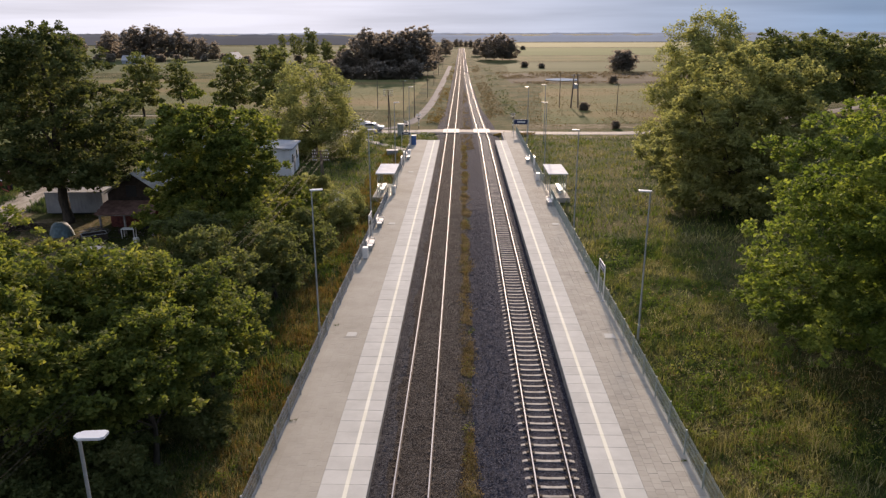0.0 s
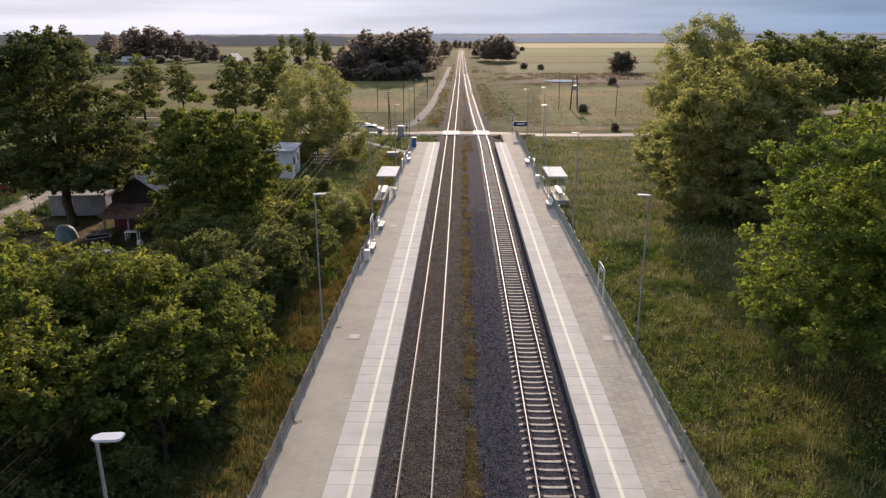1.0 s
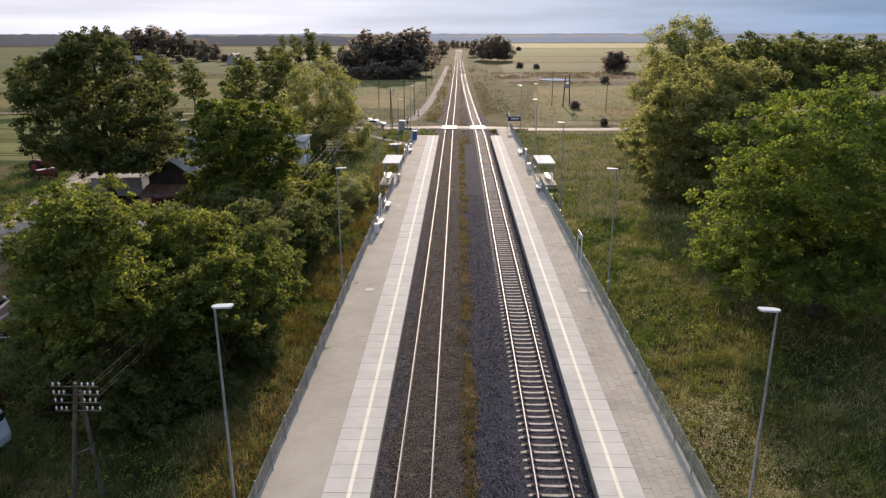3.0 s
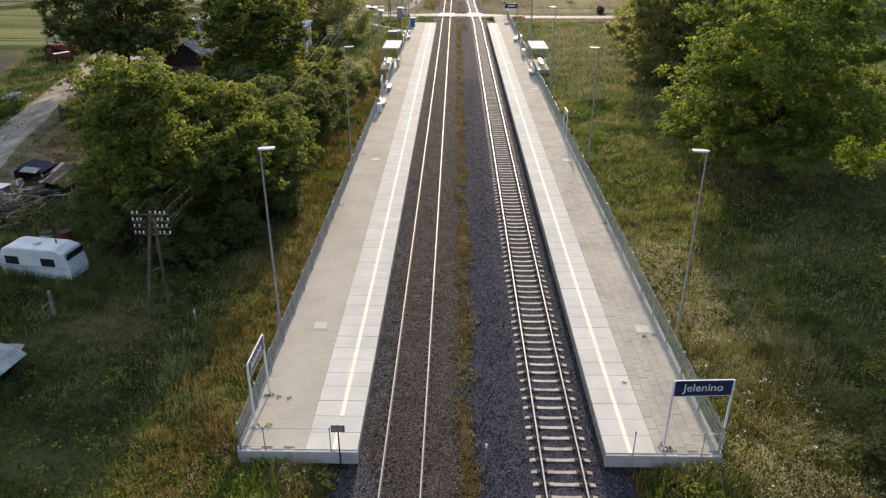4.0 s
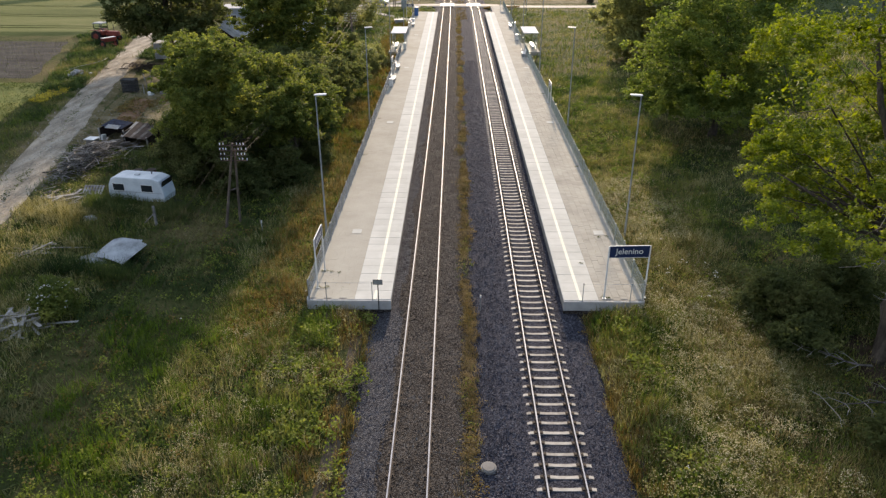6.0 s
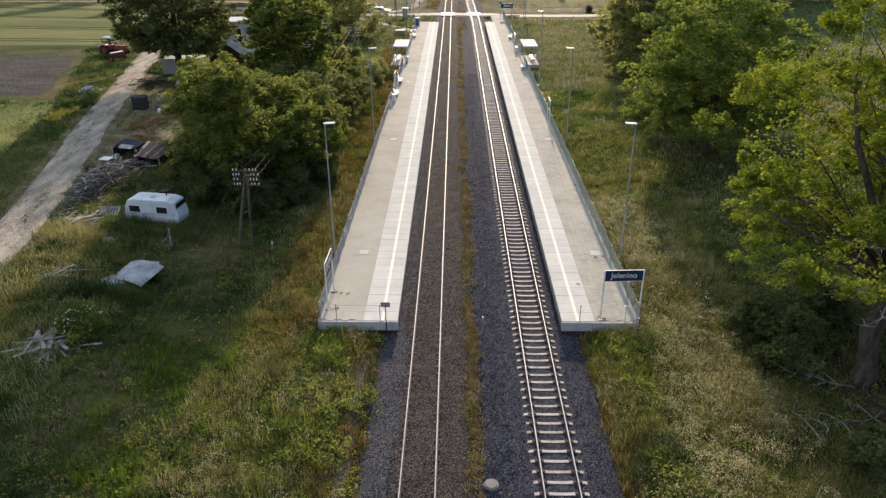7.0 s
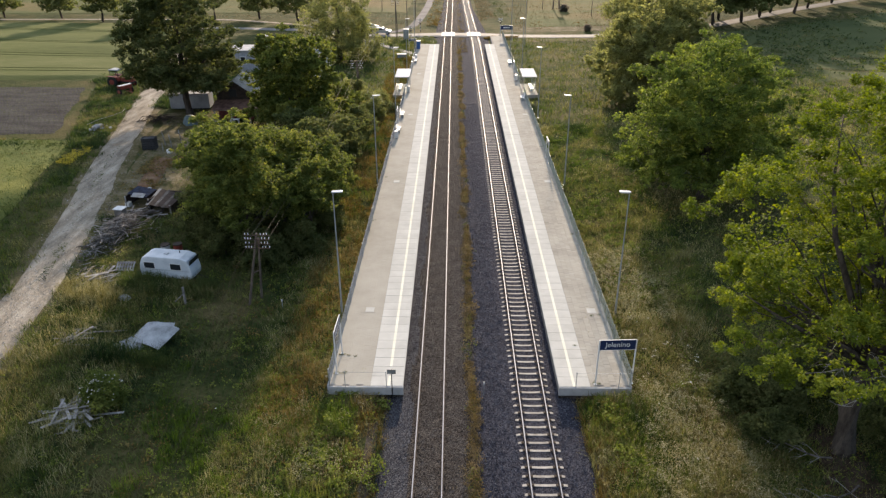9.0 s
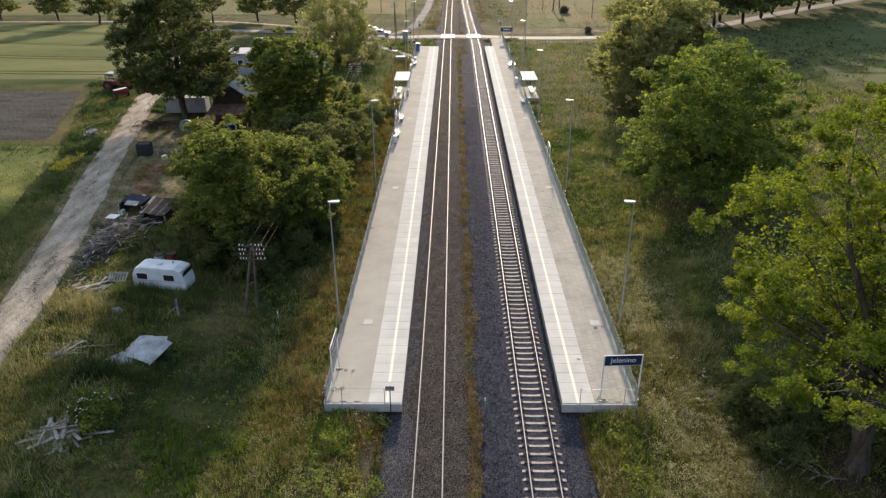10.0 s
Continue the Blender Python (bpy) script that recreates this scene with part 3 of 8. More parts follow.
patch("meadow_far", [(14, 146), (46, 152), (170, 262), (20, 255)], M_MEADOW, "pale brownish hay meadow beyond the road", 0.1)
patch("meadow_right", [(40, 84), (150, 60), (170, 215), (50, 136)], M_FARFIELD, "dark green meadow beside the tree-lined road", 0.03, 4)
patch("crossing_verge", [(8.0, 139), (46, 143), (44, 152), (8.0, 150)], M_VERGE, "trodden soil verge at the crossing", 0.05, 2, "verge")
patch("crossing_verge", [(14, 126.5), (40, 128), (40, 133.2), (12, 133)], M_VERGE, "reddish bare soil beside the road", 0.05, 2, "verge")
for _k, (_a, _b) in enumerate(((84, 88), (96, 104), (110, 121), (128, 141))):
    for _o in (0.0, 1.9):
        strip("tramline", [(-56, _a + _o), (-72, _a + 0.8 + _o), (-95, (_a + _b) / 2 + _o), (-130, _b + _o), (-230, _b + 4 + _o)], 0.36, M_TRAM, "dark sprayer wheel line in the wheat", 0.40, "tramline")
patch("reed_strip", [(14, 264), (150, 266), (170, 345), (14, 335)], M_REED, "brownish reed and sedge strip around the pond", 0.3, 8)
patch("green_field", [(12, 335), (520, 350), (620, 470), (12, 455)], M_FARFIELD, "wide green crop field", 0.3, 25)
patch("meadow_far", [(12, 455), (620, 470), (660, 600), (12, 560)], M_MEADOW, "pale mown strip between the crop fields", 0.3, 25)
patch("green_field", [(12, 560), (660, 600), (700, 820), (12, 820)], M_GREENCROP, "wide fresh green crop field", 0.3, 25)
patch("ripe_field", [(60, 830), (900, 830), (1100, 1150), (60, 1150)], M_RIPE, "pale yellow ripening crop field", 0.6, 40)
patch("far_field", [(-700, 330), (-80, 330), (-90, 900), (-900, 900)], M_FARFIELD, "pale green far field", 0.3, 25)


def crossing_level(x, y):
    a = np.clip((abs(x) - 6.0) / 7.0, 0, 1)
    return float(-0.06 * (1 - a) + lie(x, y) * a)


strip("crossing_road", [(-70, 141), (-30, 138), (-12, 137.3), (0, 137.2), (14, 135.5), (31, 135.5), (46, 141), (61, 150), (92, 178), (150, 225), (260, 300)], 5.2, M_ASPHALT, "worn pale asphalt road over the level crossing", 0.07, "road", 0.0, crossing_level)
strip("trackside_road", [(-22, 138.5), (-15, 141), (-11.8, 150), (-10.5, 165), (-9.4, 188), (-8.8, 215), (-8.4, 265), (-7.9, 330), (-7.7, 400)], 2.7, M_LANE, "narrow grey lane beside the railway", 0.06)
strip("footpath", [(-9.0, 113.8), (-10.6, 115.2), (-13.5, 119.5), (-16.5, 124.2), (-19.5, 127.8), (-24, 134)], 2.1, M_ASPHALT, "pale footpath from the platform to the road", 0.08, "path")
strip("field_track", [(-260, 166), (-150, 163), (-100, 161.5), (-60, 160), (-24, 140)], 3.0, M_ROAD, "pale field road under roadside trees", 0.06)

# ---- railway ----
XL, XR, GAUGE = -3.045, 3.045, 1.505
PF_Y0, PF_Y1 = 5.0, 121.3


def track_shift(x0, y):
    """The two lines draw nearer to each other beyond the crossing."""
    if x0 < 0:
        return x0 + 0.5 * (1 - math.exp(-max(0, y - 140) / 150))
    return x0 - 2.75 * (1 - math.exp(-max(0, y - 126) / 120))


def ballast_bed():
    ys = np.concatenate([np.arange(-45, 45, 0.16), np.arange(45, 135, 0.5), np.geomspace(135, 800, 90)])
    for name, mat, xa, xb, label in (("ballast_bed_old", M_BALLAST_OLD, -6.4, -0.35, "brown-grey weathered track ballast"), ("ballast_bed_new", M_BALLAST_NEW, -0.45, 6.4, "dark blue-grey fresh track ballast")):
        us = np.linspace(0, 1, 40)
        X = np.repeat((xa + (xb - xa) * us)[None, :], len(ys), 0)
        slim = 1 - 0.8 * np.clip((ys[:, None] - 140) / 40, 0, 1)
        X = np.where(np.abs(X) > 4.6, np.sign(X) * (4.6 + (np.abs(X) - 4.6) * slim), X)
        shift = np.array([track_shift(XR, y) - XR for y in ys])[:, None]
        X = X + np.where(X > 0, shift * np.clip(X / 3.0, 0, 1.3), 0)
        Y = np.repeat(ys[:, None], len(us), 1)
        A = np.abs(X - shift * (X > 0))
        Z = np.interp(A, [0.3, 1.3, 4.9, 5.5, 6.0, 6.4], [-0.235, -0.195, -0.195, -0.27, -0.42, -0.66])
        wob = np.array([noise.noise(Vector((x * 1.7, y * 1.7, 1))) * 0.016 + noise.noise(Vector((x * 7, y * 7, 2))) * 0.018 for x, y in zip(X.ravel(), Y.ravel())]).reshape(X.shape)
        Z = Z + (wob + 0.004 if xa < -3 else wob * 0.6 - 0.016)
        idx = np.arange(X.size).reshape(X.shape)
        F = np.stack([idx[:-1, :-1], idx[:-1, 1:], idx[1:, 1:], idx[1:, :-1]], -1).reshape(-1, 4)
        me = raw_mesh(name, np.stack([X, Y, Z], -1).reshape(-1, 3), F, [mat, M_BALLAST_SIDE])
        edge = -4.25 + 0.25 * np.sin(Y[:-1, :-1] * 0.7) * np.sin(Y[:-1, :-1] * 0.23)
        me.polygons.foreach_set("material_index", (X[:-1, :-1] < edge).astype(np.int32).ravel())
        tagged(new(name, me), label, "ballast", kind="structure")


ballast_bed()


def stones(name, n, x0, x1, y0, y1, mat, label, zc):
    base = np.array([(1, 0, 0), (0, 1, 0), (-1, 0, 0), (0, -1, 0), (0, 0, 1.0)], dtype=float)
    tri = np.array([(0, 1, 4), (1, 2, 4), (2, 3, 4), (3, 0, 4)])
    r = np.random.default_rng(n)
    c = np.stack([r.uniform(x0, x1, n), y0 + (y1 - y0) * r.uniform(0, 1, n) ** 1.9, np.zeros(n)], -1)
    c[:, 2] = zc + np.interp(np.abs(c[:, 0]), [4.9, 5.5, 6.0], [0, -0.075, -0.22])
    keep = np.ones(n, bool)
    for t in (XL, XR):
        for s in (-GAUGE / 2, GAUGE / 2):
            keep &= np.abs(c[:, 0] - t - s) > 0.1
    keep &= np.abs(c[:, 0] - XR) > 1.22
    c = c[keep]
    m = len(c)
    a = r.uniform(0, 6.28, m)
    size = r.uniform(0.022, 0.05, m)
    v = base[None] * r.uniform(0.6, 1.3, (m, 5, 1)) * size[:, None, None]
    ca, sa = np.cos(a)[:, None], np.sin(a)[:, None]
    v = np.stack([v[..., 0] * ca - v[..., 1] * sa, v[..., 0] * sa + v[..., 1] * ca, v[..., 2] * r.uniform(0.5, 1.3, (m, 1))], -1) + c[:, None, :]
    f = (tri[None] + (np.arange(m) * 5)[:, None, None]).reshape(-1, 3)
    tagged(new(name, raw_mesh(name, v.reshape(-1, 3), f, mat)), label, "ballast stones", kind="stuff")


stones("ballast_stones", 30000, -4.4, -0.4, -20, 75, M_STONE_OLD, "loose weathered brown-grey ballast stones", -0.205)
stones("ballast_stones", 11000, -5.9, -4.1, -20, 60, M_STONE_NEW, "loose blue-grey ballast stones on the shoulder", -0.205)
stones("ballast_stones", 40000, -0.4, 5.9, -20, 75, M_STONE_NEW, "loose dark grey ballast stones", -0.213)


def rail_mesh(x0, side):
    prof = [(-0.0715, -0.172), (0.0715, -0.172), (0.0715, -0.16), (0.012, -0.135), (0.009, -0.045), (0.036, -0.035), (0.036, -0.006), (0.028, 0.0), (-0.028, 0.0), (-0.036, -0.006), (-0.036, -0.035), (-0.009, -0.045), (-0.012, -0.135), (-0.0715, -0.16)]
    ys = list(range(-45, 120, 15)) + list(range(120, 500, 6)) + list(range(500, 801, 50))
    n, vs, fs, mi = len(prof), [], [], []
    for i, y in enumerate(ys):
        cx = track_shift(x0, y) + side * GAUGE / 2
        vs += [(cx + u, y, w) for u, w in prof]
        if i:
            a, b = (i - 1) * n, i * n
            for j in range(n):
                k = (j + 1) % n
                fs.append((a + j, a + k, b + k, b + j))
                mi.append(0 if j in (7,) else 1)
    me = raw_mesh("rail", vs, fs, [M_RAILTOP_OLD if x0 < 0 else M_RAILTOP, M_RUST])
    me.polygons.foreach_set("material_index", mi)
    return me


def concrete_sleeper():
    g = Geo()
    out = [(-1.2, -0.018), (-1.03, 0.03), (-0.5, 0.034), (-0.25, 0.014), (0.25, 0.014), (0.5, 0.034), (1.03, 0.03), (1.2, -0.018)]
    vs, n = [], len(out)
    for s in (-1, 1):
        vs += [(x, s * 0.08, z) for x, z in out] + [(x, s * 0.12, -0.14) for x, z in out]
    fs = []
    for j in range(n - 1):
        fs += [(j, j + 1, 2 * n + j + 1, 2 * n + j), (n + j, n + j + 1, j + 1, j), (2 * n + j, 2 * n + j + 1, 3 * n + j + 1, 3 * n + j)]
    fs += [(0, 2 * n, 3 * n, n), (n - 1, 2 * n - 1, 4 * n - 1, 3 * n - 1)]
    g.add(vs, fs)
    for s in (-1, 1):
        g.box((s * GAUGE / 2, 0, 0.03), (0.40, 0.2, 0.018), slot=1)
        for k in (-1, 1):
            g.box((s * GAUGE / 2 + k * 0.12, 0, 0.055), (0.09, 0.13, 0.035), slot=1)
    me = g.mesh("sleeper", [M_SLEEPER, M_RUST])
    return me


def old_sleeper():
    g = Geo().box((0, 0, -0.09), (2.5, 0.24, 0.16))
    for s in (-1, 1):
        g.box((s * GAUGE / 2, 0, 0.0), (0.34, 0.17, 0.03), slot=1)
        for k in (-1, 1):
            g.box((s * GAUGE / 2 + k * 0.12, 0.03 * k, 0.03), (0.05, 0.09, 0.05), slot=1)
    return g.mesh("sleeper", [M_OLDSLEEPER, M_RUST])


def railway_track(x0, label, sleeper, count_near, z, kind_mat):
    tr = thing("railway_track", Matrix.Translation((0, 0, 0)), label, "railway track", "railway tracks")
    for s in (-1, 1):
        part("rail", rail_mesh(x0, s), None, tr, "steel rail with bright worn head and rusty web")
    y = -16.502
    r = random.Random(int(x0 * 10))
    for i in range(count_near):
        ob = part("sleeper", sleeper, None, tr)
        ob.matrix_basis = pose(track_shift(x0, y) + r.uniform(-0.01, 0.01), y + r.uniform(-0.015, 0.015), z + r.uniform(-0.012, 0.008), 0, 0, r.uniform(-0.6, 0.6))
        y += 0.645
    far, rest = [], list(np.arange(y, 330, 0.645)) + list(np.arange(-16.502 - 0.645 * 44, -16.7, 0.645))
    v = np.array([p.co for p in sleeper.vertices])
    polys = [tuple(p.vertices) for p in sleeper.polygons]
    g = Geo()
    for yy in rest:
        if 133 < yy < 141.5:
            continue
        cx = track_shift(x0, yy)
        g.v += [(a + cx, b + yy, c + z) for a, b, c in v]
    k = len(v)
    n = len(g.v) // k
    F = [tuple(q + i * k for q in p) for i in range(n) for p in polys]
    me = bpy.data.meshes.new("far_sleepers")
    me.from_pydata(g.v, [], F)
    for mt in sleeper.materials:
        me.materials.append(mt)
    me.polygons.foreach_set("material_index", [p.material_index for p in sleeper.polygons] * n)
    ob = part("far_sleepers", me, None, tr)
    ob["kind"] = "stuff"
    return tr


railway_track(XL, "old railway track with dark half-buried sleepers in brown ballast", old_sleeper(), 230, -0.196, None)
railway_track(XR, "renewed railway track with pale concrete sleepers in dark ballast", concrete_sleeper(), 246, -0.205, None)


def crossing_panels():
    for x0 in (XL, XR):
        t = thing("crossing_deck", Matrix.Translation((track_shift(x0, 137.3), 137.3, 0)), "pale concrete level crossing panels between the rails", "level crossing", "crossing decks")
        for i in range(3):
            for a, b in ((-1.55, -0.83), (-0.66, -0.01), (0.01, 0.66), (0.83, 1.55)):
                part("panel", Geo().box(((a + b) / 2, -1.75 + i * 1.75, -0.075), (b - a - 0.01, 1.73, 0.18)), M_DECK, t, bevel=0.01)


crossing_panels()

# ---- platforms ----
PF_Z = 0.57


def platform(side, name, label):
    """side -1: beside the old line; 1: beside the renewed line."""
    xin, xband, xout = (4.76, 6.75, 9.3) if side < 0 else (4.68, 6.58, 9.0)
    g = Geo()
    g.box((side * (xin + 0.06 + xout) / 2, (PF_Y0 + PF_Y1) / 2, 0.005), (xout - xin - 0.06, PF_Y1 - PF_Y0, 1.10))
    if side > 0:
        g.box(((6.3 + xout) / 2, PF_Y1 + 5, -0.03), (xout - 6.3, 10.0, 1.02))
    ob = new(name, g.mesh(name, M_JOINT))
    tagged(ob, label, "platform", kind="structure")
    # end walls and the long face under the slabs
    # added strip in ballast colour, fills the height below the end wall
    part("plinth", Geo().box((side * (xin + xout) / 2, PF_Y0 - 0.03, -0.31), (xout - xin, 0.06, 0.56)), M_BALLAST_OLD, ob, "dark brown-grey strip below the end wall")
    part("end_wall", Geo().box((side * (xin + xout) / 2, PF_Y0 - 0.06, 0.27), (xout - xin + 0.04, 0.12, 0.56)), M_CONC, ob, "pale concrete end wall", bevel=0.012)
    part("edge_wall", Geo().box((side * (xin + 0.10), (PF_Y0 + PF_Y1) / 2, -0.09), (0.07, PF_Y1 - PF_Y0, 1.06)), M_CONC, ob, "concrete platform edge wall")
    part("back_kerb", Geo().box((side * (xout + 0.03), (PF_Y0 + PF_Y1) / 2, 0.02), (0.08, PF_Y1 - PF_Y0, 1.12)), M_CONC, ob, "concrete kerb under the fence")
    slab = Geo().box((0, 0, -0.06), (xband - xin, 0.982, 0.12)).mesh("slab", M_SLAB, 0.006)
    line = Geo().box((0, 0, 0.0), (0.17, 0.994, 0.012)).mesh("yellow_line", M_YELLOW)
    r = random.Random(5 + side)
    n = int(PF_Y1 - PF_Y0)
    for i in range(n):
        y = PF_Y0 + 0.5 + i
        s = part("slab", slab, None, ob)
        s.location = (side * (xin + xband) / 2, y, PF_Z + r.uniform(-0.004, 0.004))
        s.rotation_euler = (0, r.uniform(-0.002, 0.002), 0)
        if not (side < 0 and i == 1):
            part("yellow_line", line, None, ob, loc=(side * (5.64 if side < 0 else 5.6), y, PF_Z + 0.0045))
    # paving: blocks in running bond behind the slabs
    bw, bl = (0.43, 0.36) if side > 0 else (0.44, 0.3)
    cols = int(round((xout - xband - 0.02) / bw))
    bw = (xout - xband - 0.02) / cols
    block = Geo().box((0, 0, -0.04), (bw - (0.010 if side > 0 else 0.003), bl - (0.010 if side > 0 else 0.003), 0.08)).mesh("paver", M_PAVER_R if side > 0 else M_PAVER_L)
    near, gv, gf = 0, [], []
    y, row = PF_Y0 + bl / 2, 0
    end = PF_Y1 + (9.6 if side > 0 else 0)
    while y < end:
        for c in range(cols):
            x = side * (xband + 0.01 + (c + 0.5) * bw)
            yy = y + (bl / 2 if c % 2 else 0)
            z = PF_Z + r.uniform(-0.006, 0.003) * (1 if side > 0 else 0.4)
            if near < 290:
                p = part("paver", block, None, ob)
                p.location = (x, yy, z)
                near += 1
            else:
                a, b = bw / 2 - (0.005 if side > 0 else 0.002), bl / 2 - (0.005 if side > 0 else 0.002)
                k = len(gv)
                gv += [(x - a, yy - b, z), (x + a, yy - b, z), (x + a, yy + b, z), (x - a, yy + b, z), (x - a, yy - b, z - 0.06), (x + a, yy - b, z - 0.06), (x + a, yy + b, z - 0.06), (x - a, yy + b, z - 0.06)]
                gf += [(k, k + 1, k + 2, k + 3), (k, k + 4, k + 5, k + 1), (k + 1, k + 5, k + 6, k + 2), (k + 2, k + 6, k + 7, k + 3), (k + 3, k + 7, k + 4, k)]
        y += bl
        row += 1
    ob2 = part("far_pavers", raw_mesh("far_pavers", gv, gf, M_PAVER_R if side > 0 else M_PAVER_L), None, ob)
    ob2["kind"] = "stuff"
    # inspection covers
    for y in ((13.95, 40.1, 66.4, 92.6) if side < 0 else (13.9, 40.2, 66.5)):
        cx = side * (7.72 if side < 0 else 8.15)
        part("cover_frame", Geo().box((cx, y, PF_Z + 0.0), (0.86, 0.86, 0.02)), M_PAVER_L, ob, bevel=0.004)
        part("inspection_cover", Geo().box((cx, y, PF_Z + 0.008), (0.6, 0.62, 0.02)), M_SLAB, ob, "pale square inspection cover", bevel=0.004)
    return ob


platform(-1, "platform_1", "long station platform with pale edge slabs and beige paving")
platform(1, "platform_2", "long station platform with pale edge slabs and mottled grey paving")


def shelter_bay(side):
    x0, x1 = (9.3, 11.0) if side < 0 else (9.0, 11.1)
    ob = tagged(new("shelter_bay", Geo().box((side * (x0 + x1) / 2 + side * 0.06, 81.4, 0.0), (x1 - x0, 7.4, 1.10)).mesh("shelter_bay", M_PAVER_L, 0.01)), "paved bay beside the platform under the shelter", "platform", kind="structure")
    return ob


shelter_bay(-1), shelter_bay(1)

# ---- fences ----


def fence_panel_mesh(mat, length):
    g = Geo()
    for z in (0.08, 0.32, 0.56, 0.80, 1.04, 1.16):
        g.box((0, 0, z), (0.012, length - 0.05, 0.012))
    n = int(length / 0.055)
    for i in range(n):
        y = -length / 2 + 0.04 + (length - 0.08) * i / (n - 1)
        g.box((0, y, 0.62), (0.007, 0.007, 1.12))
    return g.mesh("panel", mat)


def platform_fence(side, spans, mat, label):
    post = Geo().box((0, 0, 0.6), (0.06, 0.06, 1.24)).box((0, 0, 1.235), (0.07, 0.07, 0.015)).mesh("post", mat)
    x = side * (9.22 if side < 0 else 8.94)
    t = thing("fence", Matrix.Translation((x, 0, PF_Z)), label, "fence", "platform fences")
    for y0, y1 in spans:
        n = max(1, round((y1 - y0) / 2.5))
        L = (y1 - y0) / n
        panel = fence_panel_mesh(mat, L)
        for i in range(n + 1):
            part("post", post, None, t, loc=(0, y0 + i * L, -0.015))
            if i < n:
                part("panel", panel, None, t, loc=(0, y0 + (i + 0.5) * L, 0))


platform_fence(-1, [(5.0, 77.5), (85.2, 118.6)], M_FENCE, "grey welded-mesh fence along the platform edge")
platform_fence(1, [(5.1, 77.4), (85.2, 131.0)], M_FENCE_R, "greenish-grey welded-mesh fence along the platform edge")


def end_rail(xs, xc, name_label):
    t = thing("end_rail", Matrix.Translation((xc, PF_Y0 - 0.09, PF_Z)), name_label, "railing", "platform end rails")
    for x in xs:
        part("post", Geo().tube((x - xc, 0, -0.35), (x - xc, 0, 1.12), 0.022, 0.02, 6).tube((x - xc, 0, 1.02), (x - xc, 0, 1.12), 0.034, 0.034, 6), M_GALV, t, "thin galvanised post")
    for z in (1.06,):
        part("cable", Geo().tube((xs[0] - xc, 0, z), (xs[-1] - xc, 0, z), 0.008, 0.008, 5), M_GALV, t)


end_rail([-9.22, -8.25, -5.75], -7.4, "thin steel posts and cable across the platform end")
end_rail([8.96, 8.24, 5.67], 7.3, "thin steel posts and cable across the platform end")


def notice_post():
    t = thing("notice_post", Matrix.Translation((-5.41, PF_Y0 - 0.16, -0.42)), "small dark notice board on a black post at the platform end", "notice")
    part("post", Geo().tube((0, 0, 0), (0, 0, 2.3), 0.028, 0.028, 8), M_BLACK, t)
    part("board", Geo().box((0, -0.035, 2.16), (0.52, 0.02, 0.30)), M_BLACK, t, bevel=0.008)
    part("face", Geo().box((0, -0.049, 2.16), (0.46, 0.006, 0.24)).box((0, -0.054, 2.16), (0.012, 0.004, 0.22)), M_GALV, t, "grey printed face")


notice_post()


def text_mesh(body, size, mat):
    cu = bpy.data.curves.new("lettering", "FONT")
    cu.body, cu.size, cu.align_x, cu.align_y, cu.extrude = body, size, "CENTER", "CENTER", 0.004
    cu.offset = 0.002
    tmp = bpy.data.objects.new("lettering", cu)
    scene.collection.objects.link(tmp)
    bpy.context.view_layer.update()
    me = bpy.data.meshes.new_from_object(tmp.evaluated_get(bpy.context.evaluated_depsgraph_get()))
    bpy.data.objects.remove(tmp)
    bpy.data.curves.remove(cu)
    me.materials.clear()
    me.materials.append(mat)
    return me


def name_sign(m, label, width, board_h, top, text):
    t = thing("station_sign", m, label, "station sign", "station signs")
    for s in (-1, 1):
        part("post", Geo().box((s * width / 2, 0, top / 2), (0.07, 0.07, top)), M_WHITE, t, "slim white steel post", bevel=0.006)
        part("foot", Geo().box((s * width / 2, 0, 0.01), (0.2, 0.2, 0.02)), M_GALV, t, bevel=0.004)
    part("board", Geo().box((0, 0, top - board_h / 2), (width - 0.075, 0.045, board_h)), M_NAVY, t, "navy board", bevel=0.005)
    for z in (top + 0.012, top - board_h - 0.012):
        part("trim", Geo().box((0, 0, z), (width - 0.075, 0.05, 0.022)), M_WHITE, t)
    if text:
        lt = part("lettering", text_mesh(text, board_h * 0.70, M_WHITE), None, t, "white station name lettering")
        lt.matrix_basis = pose(0, -0.0235, top - board_h / 2 + 0.01, 90, 0, 0)
    else:
        part("lettering", Geo().box((0, -0.025, top - board_h / 2), (width * 0.55, 0.006, board_h * 0.32)), M_WHITE, t, "white lettering bar")
    return t


name_sign(pose(8.0, 5.32, PF_Z + 0.01, 0, 0, 3), "navy station name sign with white lettering on two white posts", 2.2, 0.66, 3.14, "Jelenino")
name_sign(pose(-8.95, 7.33, PF_Z + 0.01, 0, 0, 89), "navy station name sign on white posts along the fence", 2.15, 0.66, 2.95, "Jelenino")
name_sign(pose(-9.05, 60.5, PF_Z + 0.01, 0, 0, 90), "station sign on two white posts beside the benches", 1.9, 0.5, 2.5, "")
name_sign(pose(8.85, 47.0, PF_Z + 0.01, 0, 0, -90), "station sign on two white posts beside the fence", 1.9, 0.5, 2.5, "")
name_sign(pose(9.6, 128.0, lie(9.6, 128.0), 0, 0, 0), "navy station sign with white marks by the level crossing", 2.6, 0.85, 3.5, "")
name_sign(pose(-9.9, 113.2, lie(-9.9, 113.2), 0, 0, 0), "small dark direction sign by the platform entrance", 1.4, 0.4, 3.2, "")

# ---- lamps ----


